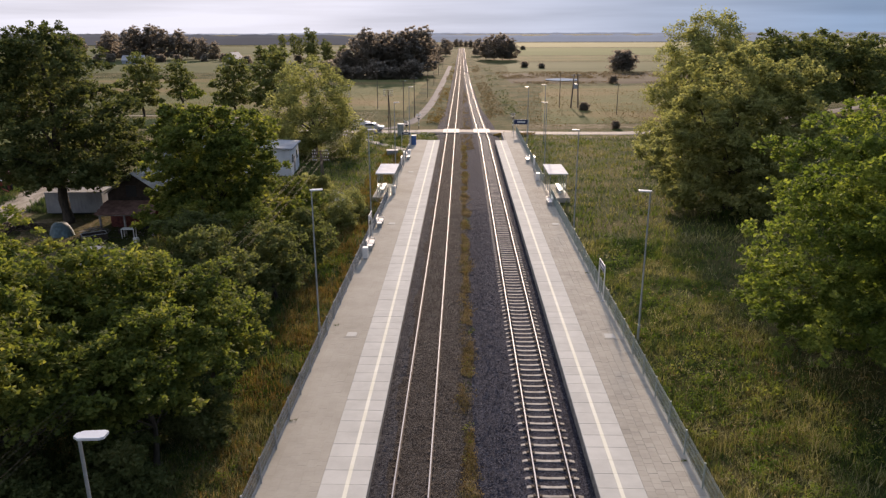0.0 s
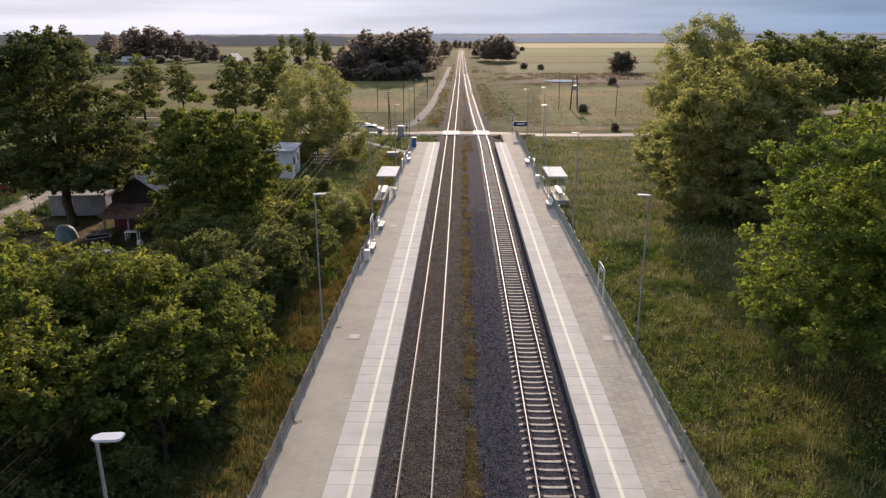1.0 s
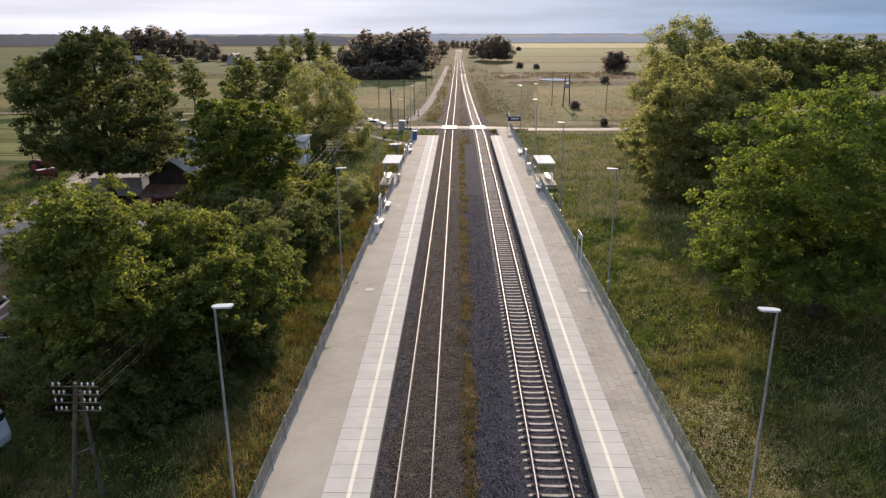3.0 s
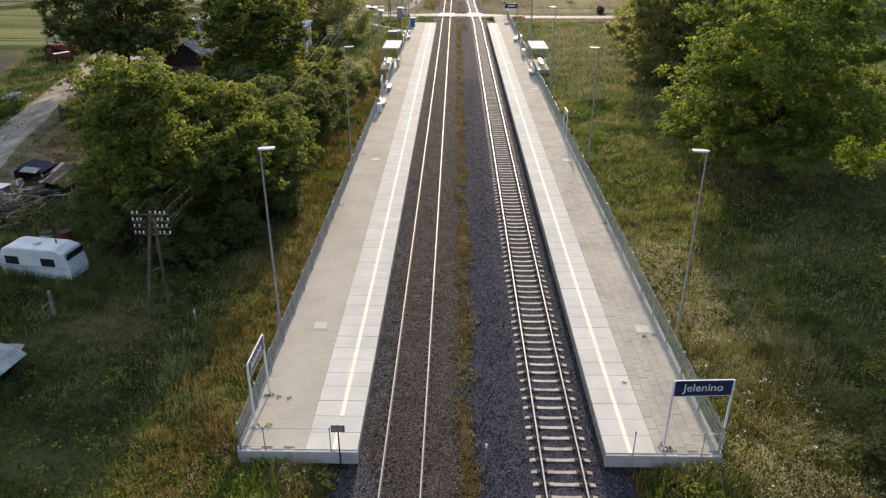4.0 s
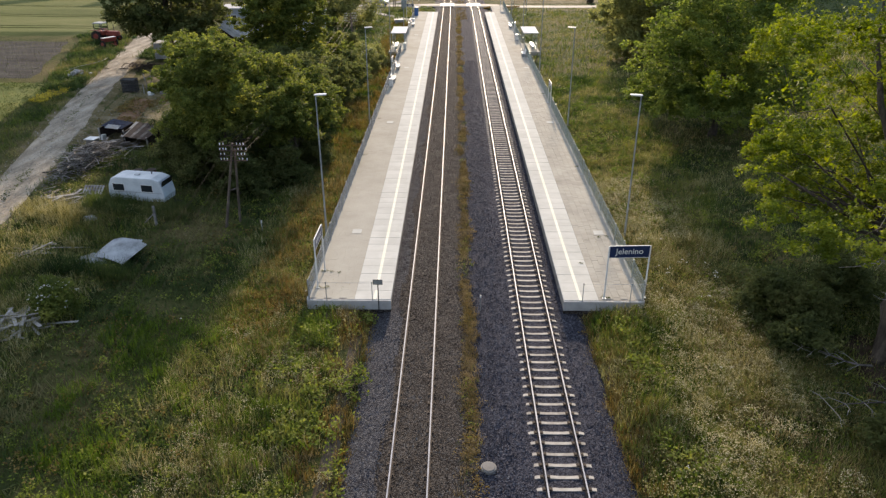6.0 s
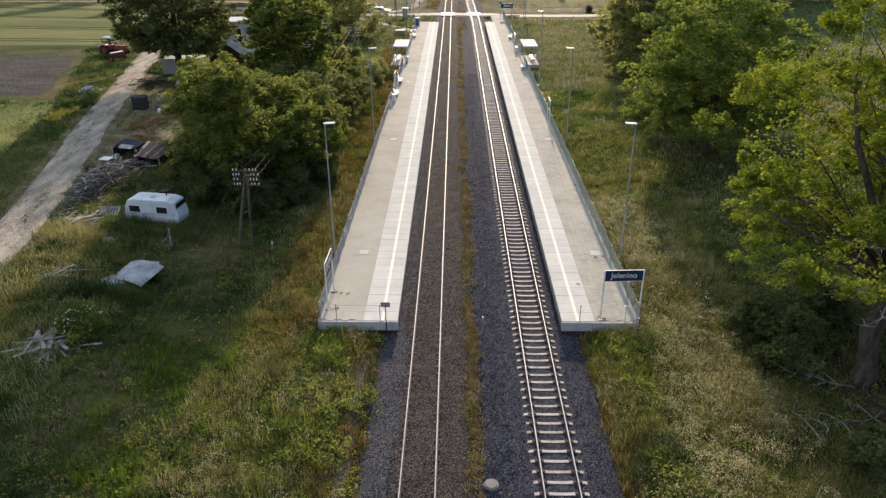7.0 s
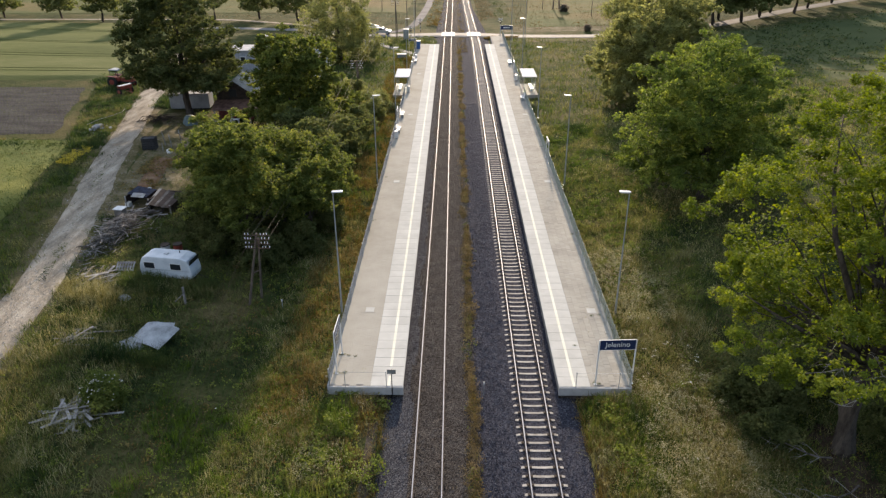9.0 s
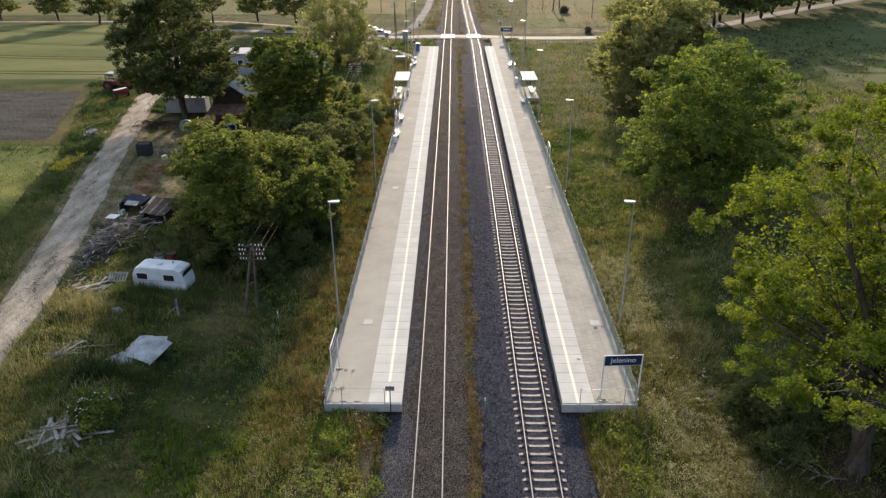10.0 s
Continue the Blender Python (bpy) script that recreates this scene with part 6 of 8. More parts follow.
def herbs(name, n, region, mat, size, high, label, seed, avoid=None, floor_q=0.0):
    """Low broad-leaved plants in patches."""
    r = np.random.default_rng(seed)
    x0, x1, y0, y1 = region
    x, y = r.uniform(x0, x1, n), y0 + (y1 - y0) * r.uniform(0, 1, n) ** 1.2
    q = np.array([noise.noise(Vector((a * 0.35, b * 0.35, seed))) + 0.6 * noise.noise(Vector((a * 1.1, b * 1.1, seed))) for a, b in zip(x, y)])
    k = q > floor_q + r.normal(0, 0.1, n)
    if avoid is not None:
        k &= ~avoid(x, y)
    x, y, q = x[k], y[k], q[k]
    c = np.stack([x, y, land(x, y) + high * (0.25 + 0.5 * np.clip(q, 0, 1)) * r.uniform(0.5, 1.3, len(x))], -1)
    me = leaves_mesh(name, c, 12, 0.32, size * 1.25, mat, seed + 1, high * 1.1)
    tagged(new(name, me), label, "weeds", kind="stuff")


herbs("leafy_weeds", 2000, (-30, -9.6, -12, 44), M_LEAF_BUSH, 0.09, 0.5, "patches of broad-leaved green weeds", 301, on_left, 0.0)
herbs("leafy_weeds", 2000, (9.4, 32, -14, 50), M_LEAF_BUSH, 0.09, 0.5, "patches of broad-leaved green weeds", 303, on_right, 0.0)
herbs("pale_weeds", 1800, (-26, -5.8, -12, 20), M_HERB, 0.11, 0.55, "pale yellow-green leafy weeds", 305, on_left, 0.12)
herbs("pale_weeds", 2600, (5.6, 26, -14, 30), M_HERB, 0.11, 0.55, "pale yellow-green leafy weeds", 307, on_right, 0.1)
herbs("clumped_weeds", 1500, (-9.4, -5.3, -24, 4.6), M_HERB, 0.12, 0.85, "bright yellow-green weed clumps beside the ballast", 331, None, 0.12)
herbs("clumped_weeds", 1300, (5.3, 9.4, -24, 4.6), M_HERB, 0.12, 0.85, "bright yellow-green weed clumps beside the ballast", 333, lambda a, b: a < 7.0, 0.15)
herbs("clumped_weeds", 900, (9.4, 16, 4, 40), M_HERB, 0.12, 0.7, "bright yellow-green weed clumps in the grass", 335, None, 0.25)
tufts("ballast_weeds", 1500, (-6.0, -4.85, -24, 4.8), M_RUSTGRASS, 0.2, "sparse dry weeds on the ballast edge", 341, 6, 1.2, 0.016, 0.1, None, -0.05)
tufts("ballast_weeds", 1500, (4.85, 6.0, -24, 4.8), M_RUSTGRASS, 0.22, "sparse dry weeds on the ballast edge", 342, 6, 1.2, 0.016, 0.1, None, -0.05)
tufts("ballast_weeds", 900, (-6.2, -4.9, -24, 4.8), M_GRASS_GREEN, 0.22, "sparse green weeds on the ballast edge", 343, 6, 1.2, 0.018, 0.1, None, 0.05)
herbs("lush_weeds", 1000, (-17, -8.6, -22, 5), M_LUSH, 0.07, 0.5, "bright green patches of nettles and grass", 351, on_left, -0.05)
herbs("lush_weeds", 1400, (7.0, 14, -24, 4), M_LUSH, 0.07, 0.5, "bright green patches of nettles and grass", 353, None, -0.02)
herbs("lush_weeds", 1500, (9.6, 15, 16, 60), M_LUSH, 0.11, 0.4, "bright green patches of nettles and grass", 355, on_right, 0.1)
herbs("lush_weeds", 1200, (-15, -9.6, 2, 40), M_LUSH, 0.1, 0.4, "bright green patches of nettles and grass", 357, on_left, 0.15)
herbs("brown_weeds", 2200, (-22, -5.6, -12, 40), M_RUSTGRASS, 0.10, 0.45, "withered brown weeds", 309, on_left, 0.1)
herbs("brown_weeds", 1200, (5.4, 24, -14, 50), M_RUSTGRASS, 0.10, 0.45, "withered brown weeds", 311, on_right, 0.1)
# dark leaf colour here partly paints the shade under the oak
herbs("undergrowth", 5200, (12.8, 29, -18, 9), M_LEAF, 0.11, 1.0, "undergrowth beneath the oak, dark leaves partly standing in for shade", 317, lambda a, b: (a < 14.2 + 1.2 * np.sin(b * 0.6)) | (np.hypot(a - 18.0, (b + 1.8) * 0.6) < 1.7), -0.45)
herbs("leafy_weeds", 1500, (-9.6, -5.9, -12, 4.4), M_LEAF_BUSH, 0.11, 0.5, "rank weeds in front of the platform end", 313, lambda a, b: (a > -7.2) & (b < 2.5), -0.05)
herbs("leafy_weeds", 1500, (5.8, 9.6, -12, 4.4), M_LEAF_BUSH, 0.11, 0.5, "rank weeds in front of the platform end", 315, lambda a, b: a < 7.3, 0.0)


def platform_moss():
    """Weeds in the paving joints at the sign feet and covers."""
    r = np.random.default_rng(77)
    c = []
    for x, y, n in ((-8.95, 6.3, 7), (-8.9, 8.35, 9), (-8.45, 8.2, 3), (-8.5, 6.4, 4), (-8.0, 8.15, 3), (6.9, 5.35, 8), (7.15, 5.3, 4), (8.0, 13.2, 4), (8.6, 13.35, 3), (6.42, 9.4, 3), (-8.9, 41.5, 4), (-9.05, 30.0, 4), (8.8, 27.0, 5), (8.8, 52.0, 5)):
        c += [(x + r.normal(0, 0.09), y + r.normal(0, 0.06), 0.59) for _ in range(n)]
    tagged(new("joint_weeds", leaves_mesh("joint_weeds", np.array(c), 16, 0.09, 0.05, M_LEAF, 78, 0.45)), "small weeds in the platform paving joints", "weeds", kind="stuff")


platform_moss()


def centre_weeds():
    """Weeds on the ballast between the two lines."""
    r = np.random.default_rng(55)
    for mat, name, n, label, sd in ((M_TANWEED, "dry_weeds", 9000, "dry brownish weeds between the tracks", 1), (M_GRASS, "green_weeds", 800, "low green weeds between the tracks", 2)):
        y = -18 + 138 * r.uniform(0, 1, n) ** 1.4
        x = np.array([-0.6 + 0.22 * noise.noise(Vector((3, b * 0.16, 5))) for b in y]) + r.normal(0, 0.27, n) * np.array([0.75 + 0.9 * noise.noise(Vector((8, b * 0.22, 5))) for b in y])
        q = np.array([noise.noise(Vector((a * 1.2, b * 0.35, 20 + sd))) + 0.5 * noise.noise(Vector((2, b * 0.3, 6))) for a, b in zip(x, y)])
        k = q > (-0.12 if sd == 1 else 0.08)
        x, y = x[k], y[k]
        v, f = [], []
        for a, b in zip(x, y):
            for _ in range(7):
                t = r.uniform(0, 6.28)
                h, w = r.uniform(0.04, 0.16), r.uniform(0.008, 0.016)
                px, py = a + r.normal(0, 0.08), b + r.normal(0, 0.08)
                dx, dy = math.cos(t), math.sin(t)
                i = len(v)
                v += [(px - dy * w, py + dx * w, -0.24), (px + dy * w, py - dx * w, -0.24), (px + dx * h * 0.5 + dy * w * 0.3, py + dy * h * 0.5 - dx * w * 0.3, -0.22 + h), (px + dx * h * 0.5 - dy * w * 0.3, py + dy * h * 0.5 + dx * w * 0.3, -0.22 + h)]
                f.append((i, i + 1, i + 2, i + 3))
        tagged(new(name, raw_mesh(name, v, f, mat)), label, "weeds", kind="stuff")
    for mat, name, n, label, sd in ((M_RUSTGRASS, "orange_weeds", 3800, "orange-brown withered weeds between the tracks", 5), (M_TANWEED, "dry_weeds", 1900, "tan withered weeds between the tracks", 6), (M_HERB, "green_weeds", 1100, "pale green weeds between the tracks", 7)):
        y = -20 + 140 * r.uniform(0, 1, n) ** 1.35
        x = np.array([-0.6 + 0.22 * noise.noise(Vector((3, b * 0.16, 5))) for b in y]) + r.normal(0, 0.24, n) * np.array([0.8 + 0.9 * noise.noise(Vector((8, b * 0.22, 5))) for b in y])
        q = np.array([noise.noise(Vector((a * 1.1, b * 0.3, 30 + sd))) + 0.5 * noise.noise(Vector((2, b * 0.3, 6))) for a, b in zip(x, y)])
        k = q > (0.0 if sd < 7 else 0.12)
        c = np.stack([x[k], y[k], np.full(k.sum(), -0.17)], -1)
        tagged(new(name, leaves_mesh(name, c, 7, 0.17, 0.08, mat, 60 + sd, 0.6)), label, "weeds", kind="stuff")


centre_weeds()

# ---- farmyard and wayside things ----


def caravan():
    gx, gy = -23.5, 18.2
    t = thing("caravan", pose(gx, gy, lie(gx, gy) - 0.2, 0, 0, -9), "old white touring caravan sunk in long grass", "caravan")
    t.scale = (0.84, 0.72, 0.92)
    # side outline in (x, z): length along local x
    L = 2.45
    side = [(-L, 0.55), (-L - 0.06, 1.2), (-L + 0.02, 1.75), (-L + 0.35, 2.3), (-L + 0.8, 2.42), (L - 0.9, 2.42), (L - 0.22, 2.24), (L + 0.04, 1.4), (L + 0.10, 1.0), (L, 0.55)]
    g = Geo()
    m = Matrix(((0, 1, 0, 0), (1, 0, 0, 0), (0, 0, 1, 0), (0, 0, 0, 1)))
    g.prism([(a, b) for a, b in side], -1.05, 1.05, 0, m)
    part("body", g, M_CARAVAN, t, "faded white caravan shell, tinted blue for sky reflection", bevel=0.10)
    for x in (-1.5, 1.05):
        part("window", Geo().box((x, -1.055, 1.62), (1.0, 0.03, 0.52)), M_GLASSDARK, t, "dark side window", bevel=0.012)
        part("window_frame", Geo().box((x, -1.05, 1.62), (1.1, 0.025, 0.62)), M_WHITE, t, bevel=0.01)
    mm = Matrix.Translation((L - 0.09, 0, 1.82)) @ Matrix.Rotation(radians(-73), 4, "Y")
    part("front_window", Geo().box((0, 0, 0.0), (0.8, 1.84, 0.06), m=mm), M_GLASSDARK, t, "wide dark end window", bevel=0.012)
    part("roof_vent", Geo().box((-0.1, -0.1, 2.45), (0.42, 0.42, 0.09), taper=0.85), M_GALV, t, bevel=0.015)
    part("chimney", Geo().tube((1.0, 0.35, 2.4), (1.0, 0.35, 2.62), 0.05, 0.05, 8), M_BLACK, t)
    part("trim_strip", Geo().box((0, -1.056, 1.28), (4.7, 0.015, 0.05)), M_GALV, t)
    part("tow_bar", Geo().tube((L, 0.4, 0.5), (L + 1.1, 0, 0.45), 0.04, 0.04, 6).tube((L, -0.4, 0.5), (L + 1.1, 0, 0.45), 0.04, 0.04, 6), M_BLACK, t)
    for s in (-0.95, 0.95):
        w = part("wheel", Geo().tube((-0.1, s - 0.09, 0.3), (-0.1, s + 0.09, 0.3), 0.32, 0.32, 16), M_TYRE, t, bevel=0.03)
        part("rim", Geo().tube((-0.1, s - 0.1, 0.3), (-0.1, s + 0.1, 0.3), 0.17, 0.17, 12), M_GALV, w)


caravan()


def tractor():
    gx, gy = -51.3, 75.2
    t = thing("tractor", pose(gx, gy, lie(gx, gy), 0, 0, -12), "old faded red farm tractor with a cab", "tractor")
    part("bonnet", Geo().box((1.25, 0, 1.15), (1.9, 0.72, 0.62), taper=0.92), M_TRACTOR, t, "faded red bonnet", bevel=0.06)
    part("chassis", Geo().box((0.6, 0, 0.72), (3.0, 0.5, 0.35)), M_BLACK, t, bevel=0.03)
    part("cab_base", Geo().box((-0.55, 0, 1.2), (1.35, 1.35, 0.6)), M_TRACTOR, t, bevel=0.05)
    for x in (-1.2, 0.08):
        for y in (-0.64, 0.64):
            part("cab_post", Geo().box((x, y, 1.98), (0.07, 0.07, 1.0)), M_BLACK, t)
    for x, y, sx, sy in ((-1.2, 0, 0.02, 1.2), (0.08, 0, 0.02, 1.2), (-0.56, -0.64, 1.2, 0.02), (-0.56, 0.64, 1.2, 0.02)):
        part("cab_pane", Geo().box((x, y, 2.0), (sx, sy, 0.9)), M_GLASS, t).visible_shadow = False
    part("cab_roof", Geo().box((-0.56, 0, 2.54), (1.5, 1.5, 0.12), taper=0.92), M_GREYROOF, t, bevel=0.03)
    part("exhaust", Geo().tube((1.3, 0.25, 1.4), (1.3, 0.25, 2.3), 0.045, 0.045, 8), M_BLACK, t)
    for x, y, r, w in ((-0.9, -0.82, 0.78, 0.36), (-0.9, 0.82, 0.78, 0.36), (1.7, -0.7, 0.44, 0.24), (1.7, 0.7, 0.44, 0.24)):
        wh = part("wheel", Geo().tube((x, y - w / 2, r), (x, y + w / 2, r), r, r, 20), M_TYRE, t, "black tractor tyre", bevel=0.05)
        part("rim", Geo().tube((x, y - w / 2 - 0.01, r), (x, y + w / 2 + 0.01, r), r * 0.52, r * 0.52, 16), M_TRACTOR, wh)
    for y in (-0.82, 0.82):
        part("mudguard", Geo().box((-0.9, y, 1.62), (1.3, 0.4, 0.07)), M_TRACTOR, t, bevel=0.02)


tractor()


def implement():
    gx, gy = -48.9, 70.8
    t = thing("farm_implement", pose(gx, gy, lie(gx, gy), 0, 0, 60), "small red two-wheeled farm implement", "farm machine")
    part("hopper", Geo().box((0, 0, 1.05), (1.7, 0.75, 0.5), taper=1.15), M_TRACTOR, t, bevel=0.03)
    part("lid", Geo().box((0, 0, 1.33), (2.0, 0.5, 0.05)), M_WHITE, t, bevel=0.01)
    for s in (-1.0, 1.0):
        w = part("wheel", Geo().tube((s - 0.08, 0, 0.5), (s + 0.08, 0, 0.5), 0.5, 0.5, 18), M_TYRE, t, bevel=0.02)
        part("rim", Geo().tube((s - 0.09, 0, 0.5), (s + 0.09, 0, 0.5), 0.3, 0.3, 12), M_TRACTOR, w)
    part("drawbar", Geo().tube((0, -0.3, 0.6), (0, -1.6, 0.4), 0.05, 0.05, 6), M_TRACTOR, t)


implement()


def crate_cage():
    gx, gy = -36.0, 46.6
    t = thing("crate_stack", pose(gx, gy, lie(gx, gy) + 0.05, 0, 0, 4), "stack of dark plastic crates beside the dirt road", "crate stack")
    for i in range(5):
        g = Geo().box((0, 0, 0.14 + i * 0.28), (1.45, 1.1, 0.03))
        for a, b, sx, sy in ((0, -0.54, 1.45, 0.03), (0, 0.54, 1.45, 0.03), (-0.71, 0, 0.03, 1.1), (0.71, 0, 0.03, 1.1)):
            g.box((a, b, 0.05 + i * 0.28), (sx, sy, 0.05)).box((a, b, 0.2 + i * 0.28), (sx, sy, 0.06))
        for a in (-0.7, -0.35, 0, 0.35, 0.7):
            g.box((a, -0.54, 0.13 + i * 0.28), (0.05, 0.03, 0.2))
        part("crate", g, M_CRATE, t)


crate_cage()


def corrugated(w, l, pitch, arch=0.0):
    n = int(w / pitch * 4)
    vs, fs = [], []
    for i in range(n + 1):
        x = -w / 2 + w * i / n
        z = math.sin(i * math.pi / 2) * 0.025 - arch * (2 * x / w) ** 2
        vs += [(x, -l / 2, z), (x, l / 2, z), (x, -l / 2, z - 0.012), (x, l / 2, z - 0.012)]
        if i:
            k = (i - 1) * 4
            fs += [(k, k + 4, k + 5, k + 1), (k + 2, k + 3, k + 7, k + 6), (k, k + 2, k + 6, k + 4), (k + 1, k + 5, k + 7, k + 3)]
    g = Geo()
    return g.add(vs, fs)


def shack():
    gx, gy = -29.7, 31.2
    t = thing("shack", pose(gx, gy, lie(gx, gy) - 0.25, 0, 0, -8), "collapsing dark board shack with sagging sheet roofs", "shed")
    part("back_wall", Geo().box((0, 1.2, 0.7), (4.4, 0.08, 1.4)), M_BOARD, t)
    part("side_wall", Geo().box((-2.2, 0.1, 0.75), (0.08, 2.2, 1.5)), M_BOARD, t)
    part("side_wall", Geo().box((2.2, 0.1, 0.45), (0.08, 2.2, 0.9)), M_BOARD, t)
    part("partition", Geo().box((0.1, -0.1, 0.65), (0.08, 2.4, 1.3)), M_BOARD, t)
    for x, h in ((-2.15, 1.55), (0.1, 1.45), (2.15, 0.9)):
        part("post", Geo().box((x, -1.15, h / 2), (0.1, 0.1, h)), M_GREYWOOD, t)
    part("roof_sheet", corrugated(2.0, 1.7, 0.12), M_TARP, t, "dark blue sagging roof sheet").matrix_basis = pose(-1.15, 0.1, 1.6, 5, 5, -5)
    part("roof_sheet", corrugated(1.1, 0.9, 0.12), M_ASBEST, t, "pale loose sheet at the roof edge").matrix_basis = pose(-0.9, -0.95, 1.66, 4, 7, 12)
    for i in range(9):
        part("roof_board", Geo().box((0, 0, 0), (0.26, 2.9 - 0.12 * (i % 3), 0.03)), M_BOARD if i % 3 else M_BRANCH, t).matrix_basis = pose(0.1 + i * 0.27, -0.15 + 0.05 * (i % 2), 1.25 - 0.03 * i, 10, 7, 3 - i)


shack()


def sheet_stack():
    gx, gy = -21.9, 9.2
    t = thing("roofing_sheets", pose(gx, gy, lie(gx, gy) + 0.22, 2, -3, 0), "pile of weathered corrugated sheets lying in the grass", "sheet pile")
    for x, y, z, a, tx, ty, w, d, arch in ((0.2, 0.3, 0.42, -24, 8, -4, 3.0, 2.1, 0.32), (-0.9, -0.75, 0.2, -40, -4, 8, 1.7, 1.3, 0.12), (0.3, 0.8, 0.3, 8, 3, -3, 2.2, 1.4, 0.2)):
        part("sheet", corrugated(w, d, 0.15, arch), M_ASBEST, t).matrix_basis = pose(x, y, z, tx, ty, a)


sheet_stack()


def stick_pile(name, gx, gy, n, length, radius, area, height, mat, label, seed, turn, flat=False):
    r = random.Random(seed)
    t = thing(name, pose(gx, gy, lie(gx, gy), 0, 0, turn), label, "wood pile")
    for _ in range(n):
        x, y = r.gauss(0, area[0] / 2.4), r.gauss(0, area[1] / 2.4)
        z = max(0.05, height * (1 - (abs(x) / area[0]) ** 2 - (abs(y) / area[1]) ** 2)) * r.uniform(0.15, 1)
        L = length * r.uniform(0.5, 1.2)
        a, e = r.gauss(0.5 if flat or n < 100 else 1.25, (0.5 if n < 50 and flat else 0.95) if n < 100 else 0.85), r.uniform(-0.14, 0.14) * (1 if n < 100 else 2.4)
        d = Vector((math.cos(a), math.sin(a), e)) * L / 2
        if flat:
            g = Geo().box((0, 0, 0), (L, r.uniform(0.1, 0.2), 0.03), m=Matrix.Rotation(a, 4, "Z") @ Matrix.Rotation(e, 4, "Y"))
            part("plank", g, mat, t, loc=(x, y, z))
        else:
            c = Vector((x, y, z))
            w = radius * r.uniform(0.5, 1.4)
            bow = 0.1 if n > 100 else 0.32
            k, k2 = (Vector((r.uniform(-bow, bow), r.uniform(-bow, bow), r.uniform(-0.05, bow))) for _ in range(2))
            part("stick", Geo().limb([c - d, c - d * 0.35 + k, c + d * 0.3 + k2, c + d], [w, w * 0.85, w * 0.65, w * 0.3], 5), mat, t)


stick_pile("branch_pile", -30.3, 24.3, 520, 1.6, 0.03, (1.4, 4.9), 1.6, M_BRANCH, "long heap of grey cut branches beside the road", 4, -8)
stick_pile("scrap_heap", -30.4, 29.0, 46, 1.3, 0.05, (1.9, 0.9), 0.7, M_BRANCH, "heap of dark scrap boards in front of the shack", 9, 10, True)
stick_pile("plank_pile", -28.6, 16.6, 24, 1.8, 0.05, (2.2, 1.3), 0.5, M_GREYWOOD, "heap of broken grey planks and boards", 5, 20, True)
stick_pile("scrap_heap", -29.6, 17.6, 34, 0.9, 0.05, (1.5, 1.3), 0.35, M_BRANCH, "brown rubbish and broken boards at the roadside", 19, 40, True)
stick_pile("plank_pile", -26.7, 9.3, 14, 2.6, 0.05, (1.5, 0.8), 0.35, M_GREYWOOD, "low heap of grey planks in the grass", 6, -10, True)
stick_pile("plank_pile", -23.2, 1.7, 58, 2.2, 0.05, (1.8, 1.2), 0.5, M_GREYWOOD, "tangled heap of grey planks in the weeds", 7, 40, True)


def fallen_branch(x, y, turn, length, seed):
    """A bare fallen bough with forked twigs."""
    r = random.Random(seed)
    t = thing("fallen_branch", pose(x, y, lie(x, y) + 0.12, 0, 0, turn), "bare grey fallen branch with fine twigs under the oak", "branch", "fallen branches")
    pts = [Vector((length * k / 5, 0.25 * math.sin(k * 1.1), 0.1 + 0.08 * k)) for k in range(6)]
    part("bough", Geo().limb(pts, [0.06, 0.05, 0.04, 0.03, 0.02, 0.008], 6), M_BRANCH, t)
    for p in pts[1:]:
        for s in (-1, 1):
            e = p + Vector((r.uniform(0.4, 1.0), s * r.uniform(0.4, 1.1), r.uniform(-0.1, 0.5)))
            m = p.lerp(e, 0.5) + Vector((0, s * 0.1, 0.12))
            g = Geo().limb([p, m, e], [0.018, 0.012, 0.005], 5)
            for _ in range(2):
                g.limb([m, m.lerp(e, 0.6) + Vector((r.uniform(-0.2, 0.4), r.uniform(-0.3, 0.3), r.uniform(0, 0.3)))], [0.009, 0.004], 4)
            part("twig", g, M_DEADWOOD, t, "bleached bare twig")


for _b in ((18.4, -3.2, 205, 4.4, 1), (18.0, -1.2, 165, 3.0, 2), (19.6, -4.6, 230, 3.4, 3)):
    fallen_branch(*_b)


def pallet():
    gx, gy = -27.2, 18.6
    t = thing("pallet", pose(gx, gy, lie(gx, gy) + 0.35, 18, 4, 10), "grey wooden pallet leaning on the plank heap", "pallet")
    for i in range(7):
        part("board", Geo().box((-0.6 + i * 0.2, 0, 0.07), (0.11, 1.0, 0.025)), M_GREYWOOD, t)
    for y in (-0.42, 0, 0.42):
        part("bearer", Geo().box((0, y, 0.0), (1.32, 0.1, 0.1)), M_GREYWOOD, t)


pallet()


def barrel(x, y, mat, label):
    t = thing("barrel", pose(x, y, lie(x, y)), label, "barrel", "barrels")
    part("body", Geo().tube((0, 0, 0), (0, 0, 0.4), 0.33, 0.37, 16).tube((0, 0, 0.4), (0, 0, 0.95), 0.37, 0.34, 16), mat, t)
    part("rim", Geo().tube((0, 0, 0.9), (0, 0, 0.97), 0.37, 0.37, 16), M_RUST, t)


barrel(-25.2, 21.7, M_ASBEST, "pale weathered barrel behind the caravan")
barrel(-24.3, 22.0, M_TRACTOR, "rusty red barrel behind the caravan")


